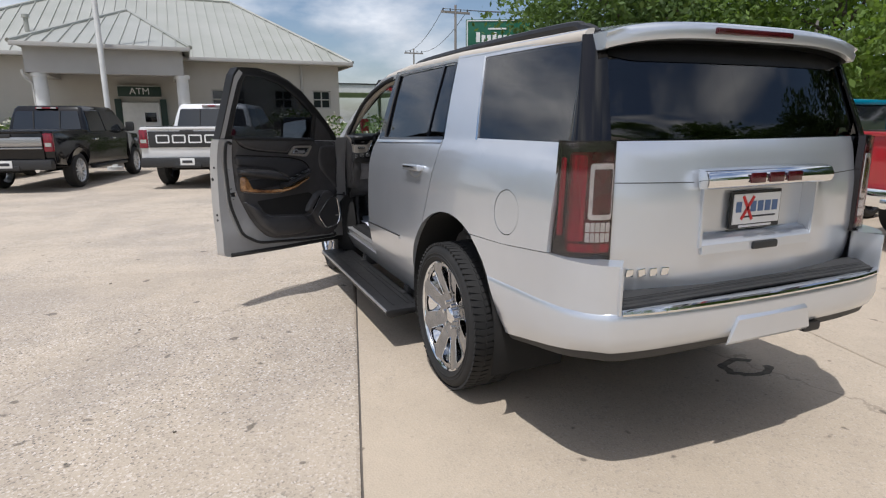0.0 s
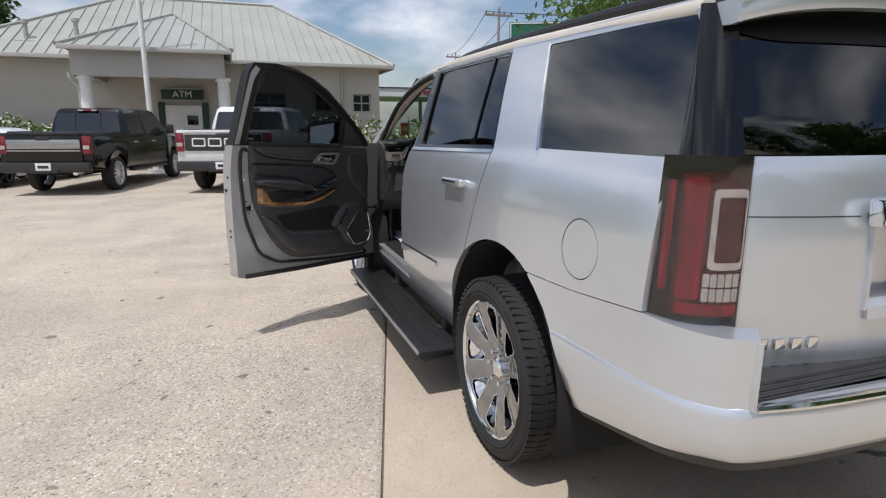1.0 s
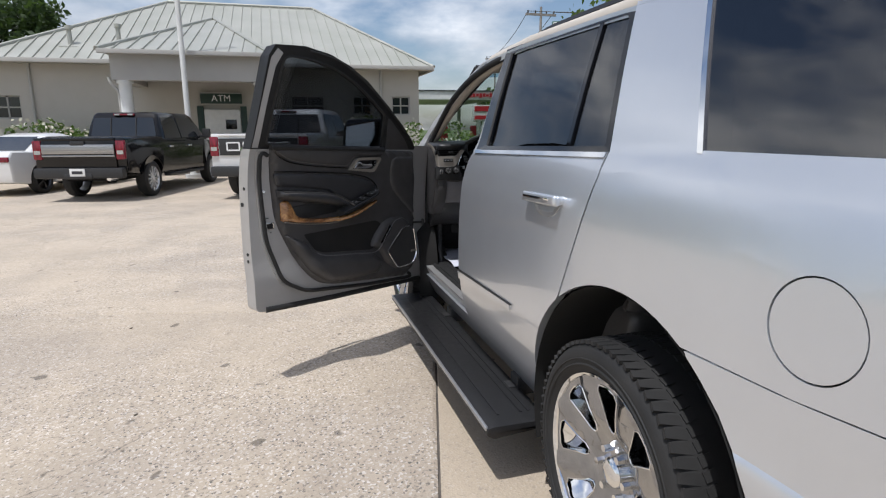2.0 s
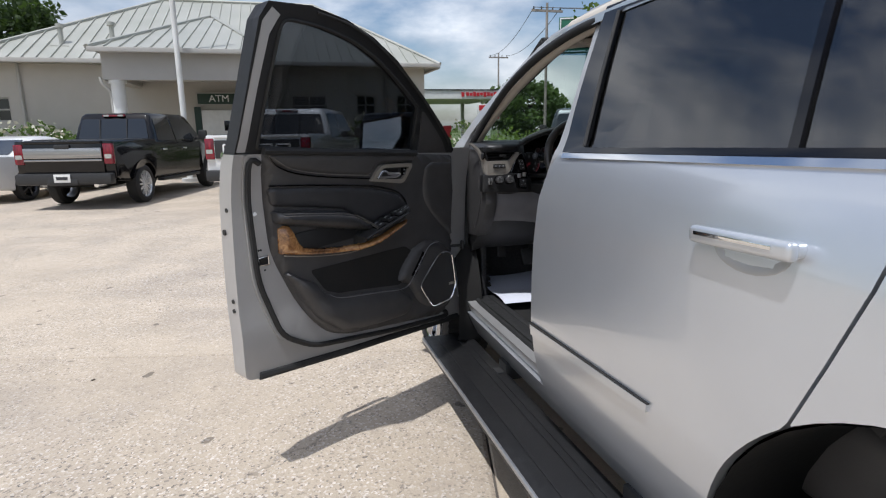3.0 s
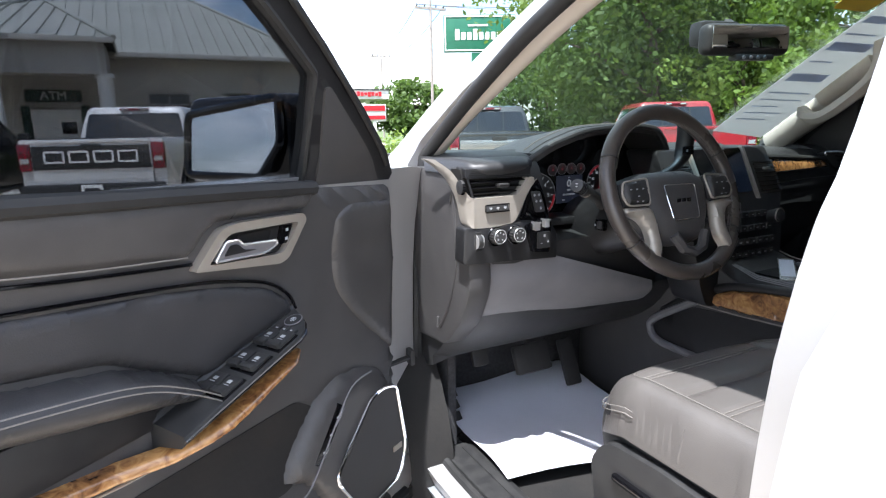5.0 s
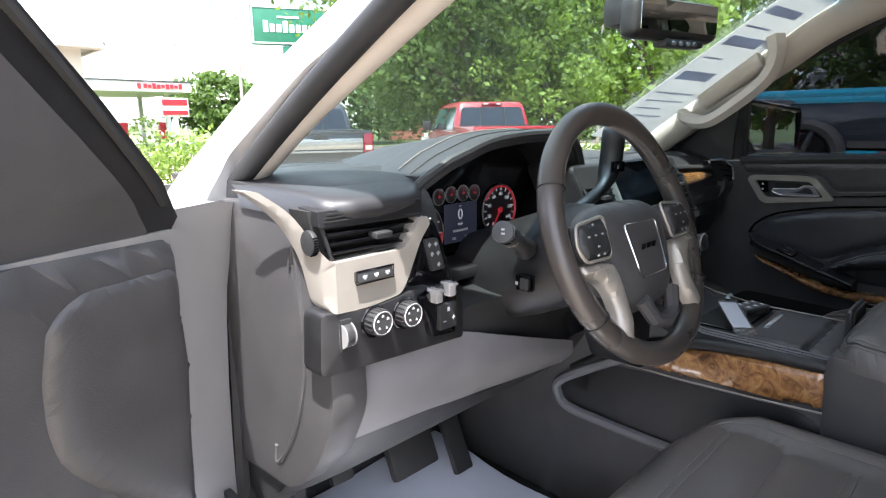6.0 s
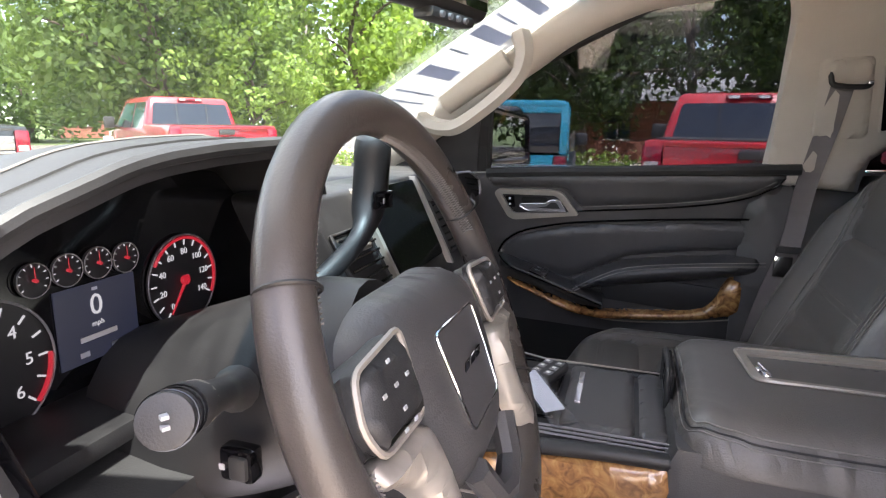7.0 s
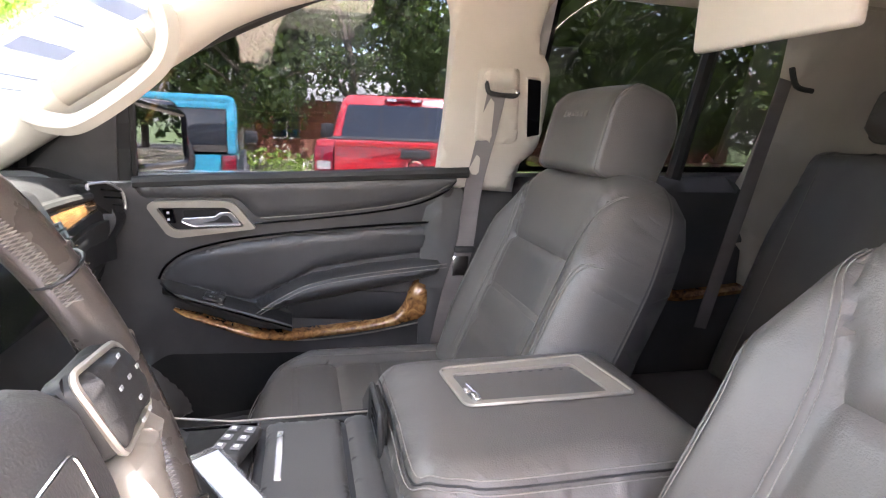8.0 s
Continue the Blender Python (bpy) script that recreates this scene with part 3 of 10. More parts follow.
for x in (-6.43, -2.28):
    part("column", add(cyl((x, PY + 0.25, 0), (x, PY + 0.25, 3.1), 0.21, 0.19, 28), cyl((x, PY + 0.25, 2.98), (x, PY + 0.25, 3.1), 0.25, 0.25, 28), box((x, PY + 0.25, 0.06), (0.55, 0.55, 0.12))), WHITE_PAINT, bank, "white round column")
part("downpipe", tube(spline([(PX0 + 0.15, PY + 0.1, 3.15), (PX0 + 0.2, PY + 0.1, 2.95), (-6.65, PY + 0.2, 2.75), (-6.62, PY + 0.2, 2.4), (-6.62, PY + 0.2, 0.1)], 5), 0.045, 8), STUCCO_BAND, bank)
# cash machine with its sign
atm = thing("cash_machine", "white cash machine under a dark green sign", "cash machine")
AX = -3.82
part("sign_board", box((AX, WALL_Y - 0.12, 2.68), (1.48, 0.2, 0.38), 0.02), DARK_GREEN, atm)
for z in (2.89, 2.47):
    part("sign_frame", box((AX, WALL_Y - 0.225, z), (1.53, 0.03, 0.045)), STUCCO_BAND, atm, smooth=False)
lettering("sign_letters", "ATM", 0.34, Matrix.Translation((AX, WALL_Y - 0.228, 2.68)) @ Matrix.Rotation(radians(90), 4, "X"), MARK_WHITE, atm, 0.005)
part("machine_front", box((AX, WALL_Y - 0.1, 1.53), (1.30, 0.18, 1.50), 0.04), WHITE_PLASTIC, atm)
for q in (-1, 1):
    part("side_panel", box((AX + q * 0.78, WALL_Y - 0.08, 1.75), (0.22, 0.14, 1.3)), DARK_GREEN, atm, smooth=False)
part("screen", box((AX + 0.3, WALL_Y - 0.2, 1.72), (0.4, 0.02, 0.36), 0.01), BLACK_GLOSS, atm)

pole = thing("light_pole", "tall plain white-painted metal pole in the lot", "pole")
part("shaft", cyl((-4.55, 18.9, 0), (-4.55, 18.9, 9.0), 0.088, 0.072, 16), WHITE_PAINT, pole)
part("base_plate", cyl((-4.55, 18.9, 0), (-4.55, 18.9, 0.12), 0.24), WHITE_PAINT, pole)
part("cap", cyl((-4.55, 18.9, 9.0), (-4.55, 18.9, 9.08), 0.1), WHITE_PAINT, pole)

# filling station far off
RED_PAINT = varied("red_paint", (0.50, 0.02, 0.03), (0.44, 0.02, 0.03), 2.0, 0.4, 0.5)
gas = thing("filling_station", "far filling station canopy with a white and red band", "filling station")
GX, GY = 12.5, 47.5
part("canopy", box((GX + 0.3, GY + 5, 4.30), (8.6, 10, 0.72), 0.05), WHITE_PAINT, gas, smooth=False)
part("roof_edge", box((GX + 0.3, GY - 0.03, 4.70), (8.7, 0.1, 0.09)), CLADDING, gas, "dark roof edge", smooth=False)
part("logo_mark", add(*[box((GX + 0.9 + 0.31 * k + (0.1 if k else 0), GY - 0.06, 4.32 + 0.03 * (k % 2)), (0.24, 0.06, 0.36 - 0.07 * (k % 3))) for k in range(10)]), RED_PAINT, gas, "red wordmark shapes", smooth=False)
for x in (-3, 3.4):
    for y in (2, 8):
        part("post", box((GX + x, GY + y, 1.98), (0.3, 0.3, 3.96)), WHITE_PAINT, gas, smooth=False)
for x in (-3, 0.4, 3.4):
    part("fuel_pump", add(box((GX + x, GY + 3.2, 0.95), (0.7, 0.5, 1.7), 0.05), box((GX + x, GY + 3.2, 1.6), (0.75, 0.55, 0.25), 0.03)), RED_PAINT, gas)
price = thing("price_sign", "red and white price sign on a post beside the road", "sign")
part("post", box((14.6, 44.5, 1.2), (0.25, 0.25, 2.4)), WHITE_PAINT, price, smooth=False)
part("board", box((14.6, 44.5, 2.75), (1.9, 0.3, 1.3), 0.04), WHITE_PAINT, price)
part("panel", add(box((14.6, 44.33, 3.1), (1.7, 0.05, 0.4)), box((14.6, 44.33, 2.4), (1.7, 0.05, 0.3))), RED_PAINT, price, smooth=False)

# green sign of the bank on a broad column
sign = thing("bank_sign", "green roadside sign with a white border on a broad green column", "sign", m=pose(17.1, 32.6, 0, 0, 0, -24))
part("column", box((0, 0.35, 2.95), (0.95, 0.5, 5.9), 0.03), GREEN_SIGN, sign, smooth=False)
part("board", box((0, 0.3, 7.0), (4.3, 0.45, 2.1), 0.05), GREEN_SIGN, sign)
part("border", add(box((0, 0.06, 7.96), (4.2, 0.04, 0.07)), box((0, 0.06, 6.04), (4.2, 0.04, 0.07)), box((-2.07, 0.06, 7), (0.07, 0.04, 1.9)), box((2.07, 0.06, 7), (0.07, 0.04, 1.9))), MARK_WHITE, sign, smooth=False)
part("logo_mark", add(*[box((-1.35 + 0.36 * k, 0.06, 6.85 + (0.08 if k in (0, 3) else 0)), (0.25, 0.03, 0.62 if k in (0, 3) else 0.42)) for k in range(8)], box((-0.1, 0.06, 7.45), (1.2, 0.03, 0.1))), MARK_WHITE, sign, "white wordmark shapes", smooth=False)

# power line
WEATHERED = varied("weathered_timber", (0.24, 0.215, 0.19), (0.32, 0.29, 0.26), 5.0, 0.9, bump=0.2, stretch=(1, 1, 0.2))
power = thing("power_line", "wooden utility poles with sagging cables", "utility pole")
pp = [(15.8, 36.6), (21.8, 61.0), (33.0, 22.0)]
for x, y in pp:
    part("pole", cyl((x, y, 0), (x, y, 9.5), 0.11, 0.08, 10), WEATHERED, power)
    part("crossarm", box((x, y, 9.0), (2.2, 0.12, 0.14)), WEATHERED, power, smooth=False)
    for d in (-0.95, -0.4, 0.4, 0.95):
        part("insulator", cyl((x + d, y, 9.07), (x + d, y, 9.25), 0.05, n=8), CLADDING, power)
for (x0, y0), (x1, y1) in ((pp[0], pp[1]), (pp[0], pp[2])):
    for d in (-0.95, 0.95):
        pts = [(x0 + (x1 - x0) * t + d, y0 + (y1 - y0) * t, 9.2 - 3.0 * t * (1 - t)) for t in [i / 14 for i in range(15)]]
        part("cable", tube(pts, 0.022, 5), BLACK_PLASTIC, power)

# ---- wheels and parked vehicles ----
ALLOY = varied("alloy", (0.66, 0.67, 0.68), (0.60, 0.61, 0.62), 12.0, 0.2, 0.28, metal=0.55)
DARK_ALLOY = varied("dark_alloy", (0.08, 0.08, 0.085), (0.05, 0.05, 0.055), 12.0, 0.25, 0.35, metal=0.9)


def revolve(profile, n=48):
    """Profile of (x, r) turned round the x axis."""
    bm = bmesh.new()
    V = [[bm.verts.new((x, r * math.cos(2 * math.pi * i / n), r * math.sin(2 * math.pi * i / n))) for x, r in profile] for i in range(n)]
    for i in range(n):
        for j in range(len(profile) - 1):
            bm.faces.new((V[i][j], V[i][j + 1], V[(i + 1) % n][j + 1], V[(i + 1) % n][j]))
    bmesh.ops.recalc_face_normals(bm, faces=bm.faces[:])
    return bm


def simple_wheel(parent, x, y, R, side, rim_mat=ALLOY, spokes=6, width=0.26, rim_r=None):
    """A wheel at (x, y) with its outer face towards side * x."""
    rr = rim_r or R * 0.68
    m = Matrix.Translation((x, y, R)) @ Matrix.Diagonal((side, 1, 1, 1))
    h = width / 2
    w = part("wheel", revolve([(h - 0.03, rr), (h + 0.005, rr + 0.02), (h + 0.01, R - 0.06), (h - 0.025, R - 0.008), (h - 0.06, R), (-h + 0.06, R), (-h, R - 0.05), (-h, rr)], 36), RUBBER, parent, m=m)
    part("rim", add(revolve([(-h, rr), (h - 0.09, rr - 0.03), (h - 0.03, rr - 0.005), (h - 0.015, rr + 0.004), (h - 0.03, rr + 0.012)], 36)), rim_mat, w, m=m)
    sp = []
    for k in range(spokes):
        a = 2 * math.pi * k / spokes
        b = box((h - 0.045, rr * 0.56, 0), (0.035, rr * 0.92, rr * min(0.22, 1.7 / spokes)), 0.012)
        b.transform(Matrix.Rotation(a, 4, "X"))
        sp.append(b)
    sp.append(cyl((h - 0.07, 0, 0), (h - 0.02, 0, 0), rr * 0.26, rr * 0.2, 20))
    part("spokes", add(*sp), rim_mat, w, m=m)
    part("brake_disc", cyl((0.0, 0, 0), (0.02, 0, 0), rr * 0.8, n=24), WELL, w, m=m)
    return w


def glass_quad(name, pts, parent, mat, thick=0.006, label=""):
    a, b, c = [Vector(p) for p in pts[:3]]
    n = (b - a).cross(c - a).normalized() * thick
    vs = [Vector(p) for p in pts] + [Vector(p) - n for p in pts]
    k = len(pts)
    fs = [tuple(range(k)), tuple(range(2 * k - 1, k - 1, -1))] + [(i, i + k, (i + 1) % k + k, (i + 1) % k) for i in range(k)]
    return raw(name, vs, fs, mat, parent, label, smooth=False)


def pickup(name, label, m, paint, hw=1.0, L=5.85, H=1.95, rail=1.36, cab0=1.95, cab1=4.15, R=0.41, tail_mat=None, tail_band=None, mark=None, bumper=None, rim=ALLOY, tail_h=0.42, grille_panel=None, spokes=6):
    """A crew-cab pickup; y runs forward from its rear bumper."""
    t = thing(name, label, "pickup truck", m, group="parked pickups")
    ax0, ax1, sill = 1.27, 1.27 + 3.66, 0.5
    ar = R + 0.09
    low = [(0.12, 0.62)] + [(0.3, 0.6), (ax0 - ar, 0.55)] + [(ax0 + ar * math.cos(radians(q)), R + ar * math.sin(radians(q))) for q in range(170, 9, -16)] + [(ax0 + ar, sill), (ax1 - ar, sill)] + [(ax1 + ar * math.cos(radians(q)), R + ar * math.sin(radians(q))) for q in range(170, 9, -16)] + [(L - 0.08, 0.55), (L, 0.75), (L - 0.04, 1.1), (L - 0.35, 1.2)] + [(cab1 + 0.25, 1.26), (cab0 - 0.03, 1.3), (cab0 - 0.05, rail), (0.1, rail)]

    def narrow(co):
        f = 1 - 0.05 * max(0, co.z - 0.95) - 0.10 * max(0, co.y - 4.4) ** 2 - (0.06 if co.z < 0.6 else 0)
        return Vector((co.x * f, co.y, co.z))
    part("body", prism(rounded(low, 0.03, 2), -hw, hw, 0.035, narrow), paint, t, angle=30)
    part("bed_liner", box((0, (cab0 + 0.1) / 2 + 0.05, rail - 0.004), (2 * hw - 0.22, cab0 - 0.35, 0.03)), BLACK_PLASTIC, t, smooth=False)
    g0, g1, zb, zt = cab0, cab1 + 0.55, 1.27, H
    P = lambda x, y, z: (x, y, z)
    bw, tw = hw * 0.955, hw * 0.76
    rows = []
    for z, w, ya, yb in ((zb, bw, g0, g1), (zb + 0.5 * (zt - zb), bw - 0.42 * (bw - tw), g0 + 0.06, g1 - 0.36), (zt - 0.08, tw + 0.035, g0 + 0.14, cab1 - 0.08), (zt - 0.02, tw - 0.02, g0 + 0.2, cab1 - 0.2), (zt, tw - 0.16, g0 + 0.36, cab1 - 0.42)):
        rows.append([(p[0], p[1], z) for p in rounded([(-w, ya), (w, ya), (w, yb), (-w, yb)], 0.09, 3)])
    grid("cab", rows, paint, t, closed_v=True, caps=True, angle=32)

    def side(z):
        f = (z - zb) / (zt - 0.08 - zb)
        return bw + (tw + 0.035 - bw) * f + 0.016
    z0, z1 = zb + 0.05, zt - 0.13
    for s in (-1, 1):
        for ya, yb, yc, yd in ((cab0 + 0.14, cab0 + 1.02, cab0 + 1.0, cab0 + 0.24), (cab0 + 1.1, cab1 + 0.28, cab1 - 0.28, cab0 + 1.08)):
            q = [P(s * side(z0), ya, z0), P(s * side(z0), yb, z0), P(s * side(z1), yc, z1), P(s * side(z1), yd, z1)]
            glass_quad("side_window", q if s > 0 else q[::-1], t, DARK_PANE)
        part("mirror", add(box((s * (hw + 0.13), cab1 + 0.12, 1.42), (0.22, 0.13, 0.26), 0.05), box((s * (hw - 0.02), cab1 + 0.14, 1.34), (0.2, 0.06, 0.06), 0.02)), BLACK_PLASTIC, t)
        for k in (0, 1):
            part("door_handle", box((s * (hw * 0.985 + 0.012), cab0 + 0.35 + k * 1.1, 1.12), (0.035, 0.2, 0.04), 0.012), CHROME if tail_band else paint, t)
        tl = part("tail_light", box((s * (hw - 0.1), 0.11, rail - 0.06 - tail_h / 2), (0.19, 0.1, tail_h), 0.03), RED_LENS, t, "red tail light")
        part("reverse_lens", box((s * (hw - 0.1), 0.058, rail - 0.06 - tail_h * 0.62), (0.13, 0.01, 0.08)), CLEAR_LENS, tl, smooth=False)
        simple_wheel(t, s * (hw - 0.14), ax0, R, s, rim, spokes)
        simple_wheel(t, s * (hw - 0.14), ax1, R, s, rim, spokes)
        part("head_light", box((s * (hw * 0.86), L - 0.06, 0.98), (0.3, 0.16, 0.2), 0.03), CLEAR_LENS, t)
        part("side_step", box((s * (hw - 0.06), (ax0 + ax1) / 2, 0.44), (0.16, 2.1, 0.07), 0.025), bumper or BLACK_PLASTIC, t)
    zq0, zq1 = zb + 0.08, zt - 0.14

    def back(z):
        return g0 + 0.14 * (z - zb) / (zt - 0.08 - zb) - 0.026
    rw = part("rear_window", prism(rounded([(-(bw - 0.14), zq0), (bw - 0.14, zq0), (tw - 0.03, zq1), (-(tw - 0.03), zq1)], 0.05, 3), 0, 0.006, 0, lambda c: Vector((c.y, back(c.z) - 0.004 + c.x, c.z))), DARK_PANE, t, "dark sliding rear window", smooth=False)
    for x in (-0.3, 0.3):
        part("slider_frame", box((x, back((zq0 + zq1) / 2) - 0.008, (zq0 + zq1) / 2), (0.025, 0.02, zq1 - zq0), m=Matrix.Rotation(-0.2, 4, "X")), BLACK_PLASTIC, rw, smooth=False)
    bl = part("brake_light", box((0, g0 + 0.13, zt - 0.065), (0.5, 0.05, 0.045), 0.01), RED_LENS, t, "high brake light")
    part("cargo_lens", add(box((-0.16, g0 + 0.1, zt - 0.065), (0.12, 0.02, 0.035)), box((0.16, g0 + 0.1, zt - 0.065), (0.12, 0.02, 0.035))), CLEAR_LENS, bl, smooth=False)
    glass_quad("windscreen", [P(-bw + 0.12, g1 + 0.01, zb + 0.04), P(bw - 0.12, g1 + 0.01, zb + 0.04), P(tw - 0.08, cab1 - 0.02, zt - 0.12), P(-tw + 0.08, cab1 - 0.02, zt - 0.12)], t, DARK_PANE)
    gate = part("tailgate", add(box((0, 0.1, (rail + 0.72) / 2), (2 * hw - 0.4, 0.07, rail - 0.72), 0.02), box((0, 0.07, rail - 0.03), (2 * hw - 0.42, 0.08, 0.06), 0.02)), paint, t)
    part("gate_handle", box((0, 0.045, rail - 0.12), (0.3, 0.04, 0.09), 0.02), BLACK_PLASTIC, gate)
    if tail_band:
        part("applique", add(box((0, 0.045, rail - 0.24), (2 * hw - 0.42, 0.03, 0.2), 0.012), box((0, 0.04, rail - 0.38), (2 * hw - 0.42, 0.03, 0.035), 0.01)), tail_band, gate, "brushed metal band")
    if grille_panel:
        part("applique", box((0, 0.05, rail - 0.28), (2 * hw - 0.44, 0.025, 0.36), 0.01), grille_panel, gate, "black band")
    if mark:
        mark(gate, rail)
    part("bumper", add(box((0, 0.04, 0.62), (2 * hw - 0.06, 0.2, 0.22), 0.05), box((0, -0.02, 0.56), (0.6, 0.12, 0.12), 0.03)), bumper or CHROME, t)
    part("plate", box((0, -0.075, 0.64), (0.32, 0.012, 0.16), 0.004), WHITE_PLASTIC, t, "plain white licence plate")
    part("plate_mark", box((0, -0.083, 0.64), (0.22, 0.006, 0.06)), MARK_DARK, t, smooth=False)
    part("exhaust_tip", cyl((0.62, -0.02, 0.5), (0.62, 0.3, 0.5), 0.05, n=14), CHROME, t)
    part("under_frame", box((0, L / 2, 0.5), (1.1, L - 0.9, 0.16)), WELL, t, smooth=False)
    for a in (ax0, ax1):
        part("wheel_well", box((0, a, 0.68), (2 * hw - 0.5, 0.86, 0.4)), WELL, t, smooth=False)
    part("grille", box((0, L - 0.01, 0.95), (1.25, 0.06, 0.36), 0.03), BLACK_PLASTIC, t)
    return t


def outline_letters(gate, rail):
    bars = []
    for k in range(4):
        x, z, w, h = -0.54 + 0.36 * k, rail - 0.27, 0.27, 0.16
        for dx, dz, sx, sz in ((0, h / 2, w, 0.03), (-w / 2, 0, 0.03, h), (0, -h / 2, w, 0.03), (w / 2, 0.0, 0.03, h)):
            bars.append(box((x + dx, 0.034, z + dz), (sx, 0.012, sz)))
    part("logo_mark", add(*bars), MARK_WHITE, gate, "pale outlined block shapes", smooth=False)


def ring_logo(gate, rail):
    part("logo_mark", add(tube([(0.075 * math.cos(a), 0.05, rail - 0.26 + 0.075 * math.sin(a)) for a in [2 * math.pi * i / 24 for i in range(24)]], 0.012, 6, True), box((0, 0.048, rail - 0.26), (0.2, 0.016, 0.035))), CHROME, gate, "chrome ring badge")


BLACK_PAINT = principled("black_paint", (0.004, 0.004, 0.005), 0.12, spec=0.35, coat=0.25)
WHITE_CAR = car_paint("white_car_paint", (0.72, 0.72, 0.71), rough=0.3)
RED_CAR = car_paint("red_car_paint", (0.42, 0.008, 0.016), rough=0.3)
DEEP_RED = car_paint("deep_red_paint", (0.30, 0.012, 0.02), rough=0.3)
GREY_CAR = car_paint("grey_car_paint", (0.045, 0.052, 0.062), metal=0.5, rough=0.32)
TEAL = car_paint("teal_paint", (0.0, 0.25, 0.38), rough=0.3)
BRUSHED = varied("brushed_band", (0.45, 0.45, 0.45), (0.32, 0.32, 0.33), 3.0, 0.25, 0.35, metal=0.9, stretch=(0.2, 1, 8))

pickup("pickup_truck", "black crew-cab pickup with brushed tailgate band and polished wheels", pose(-5.95, 12.52, 0, 0, 0, -15), BLACK_PAINT, hw=0.97, tail_band=BRUSHED, bumper=BLACK_PLASTIC, tail_h=0.4, spokes=12)
pickup("pickup_truck", "white crew-cab pickup with a black tailgate band and block shapes", pose(-2.3, 11.73, 0, 0, 0, -19), WHITE_CAR, hw=1.08, H=2.0, rail=1.42, R=0.44, mark=outline_letters, bumper=BLACK_PLASTIC, rim=DARK_ALLOY, grille_panel=BLACK_PLASTIC)
pickup("pickup_truck", "dark grey pickup with a pale metal tailgate band", pose(4.75, 11.0, 0, 0, 0, -26), GREY_CAR, tail_band=BRUSHED, bumper=CHROME)
pickup("pickup_truck", "deep red pickup with a black bed cover", pose(8.3, 9.1, 0, 0, 0, -32), DEEP_RED, H=1.97, rail=1.4)
pickup("pickup_truck", "bright red pickup with a chrome ring badge on its tailgate", pose(5.0, 0.88, 0, 0, 0, -96), RED_CAR, H=1.93, rail=1.37, mark=ring_logo, tail_h=0.3)


def jeep(m):
    """A square off-road car with its spare wheel on the tailgate."""
    t = thing("off_road_car", "teal square off-road car with a black spare wheel on its tailgate", "car", m)
    hw, R, ax0, ax1, L = 0.86, 0.41, 0.75, 3.4, 4.2
    low = [(0.0, 0.62), (0.0, 1.12), (3.0, 1.14), (L - 0.15, 1.1), (L, 1.02), (L, 0.62), (ax1 + 0.52, 0.6)] + [(ax1 + 0.52 * math.cos(radians(q)), 0.55 + 0.42 * math.sin(radians(q))) for q in range(20, 161, 20)] + [(ax1 - 0.52, 0.5), (ax0 + 0.52, 0.5)] + [(ax0 + 0.52 * math.cos(radians(q)), 0.55 + 0.42 * math.sin(radians(q))) for q in range(20, 161, 20)]
    part("body", prism(low, -hw, hw, 0.03), TEAL, t, angle=30)
    part("hard_top", add(box((0, 1.35, 1.76), (2 * hw - 0.1, 2.7, 0.09), 0.04), box((-hw + 0.06, 0.06, 1.45), (0.1, 0.1, 0.66), 0.03), box((hw - 0.06, 0.06, 1.45), (0.1, 0.1, 0.66), 0.03), box((-hw + 0.06, 1.3, 1.45), (0.08, 0.12, 0.66), 0.02), box((hw - 0.06, 1.3, 1.45), (0.08, 0.12, 0.66), 0.02), box((-hw + 0.06, 2.45, 1.45), (0.08, 0.12, 0.66), 0.02), box((hw - 0.06, 2.45, 1.45), (0.08, 0.12, 0.66), 0.02), box((0, 0.06, 1.69), (2 * hw - 0.14, 0.1, 0.1), 0.03)), TEAL, t)
    part("rear_window", box((0, 0.05, 1.41), (2 * hw - 0.22, 0.02, 0.52), 0.005), DARK_PANE, t)
    for s in (-1, 1):
        part("side_window", box((s * (hw - 0.06), 1.25, 1.43), (0.02, 2.3, 0.54)), DARK_PANE, t, smooth=False)
        for a in (ax0, ax1):
            simple_wheel(t, s * (hw + 0.02), a, R, s, DARK_ALLOY, 5)
            part("fender_flare", add(tube([(s * (hw + 0.05), a + 0.55 * math.cos(radians(q)), 0.55 + 0.45 * math.sin(radians(q))) for q in range(0, 181, 15)], 0.07, 8, squash=0.6)), BLACK_PLASTIC, t)
        tl = part("tail_light", box((s * (hw - 0.09), -0.03, 1.0), (0.15, 0.08, 0.22), 0.02), RED_LENS, t, "red tail light")
        part("lamp_ring", box((s * (hw - 0.09), -0.015, 1.0), (0.18, 0.06, 0.25), 0.02), BLACK_PLASTIC, tl)
        part("mirror", box((s * (hw + 0.18), 2.55, 1.28), (0.2, 0.08, 0.2), 0.04), BLACK_PLASTIC, t)
    w = simple_wheel(t, 0, 0, R, 1, DARK_ALLOY, 5)
    w.matrix_basis = Matrix.Translation((0.0, -0.17, 0.66)) @ Matrix.Rotation(radians(-90), 4, "Z")
    part("bumper", box((0, -0.05, 0.56), (1.6, 0.2, 0.2), 0.04), BLACK_PLASTIC, t)
    part("plate", box((-0.6, -0.16, 0.75), (0.32, 0.01, 0.16)), WHITE_PLASTIC, t, "plain white plate", smooth=False)
    part("windscreen", box((0, 2.62, 1.44), (1.4, 0.03, 0.56), m=Matrix.Rotation(radians(-18), 4, "X")), DARK_PANE, t)
    part("under_frame", box((0, 2.1, 0.5), (1.0, 3.6, 0.2)), WELL, t, smooth=False)


jeep(pose(6.55, 3.58, 0, 0, 0, -85))


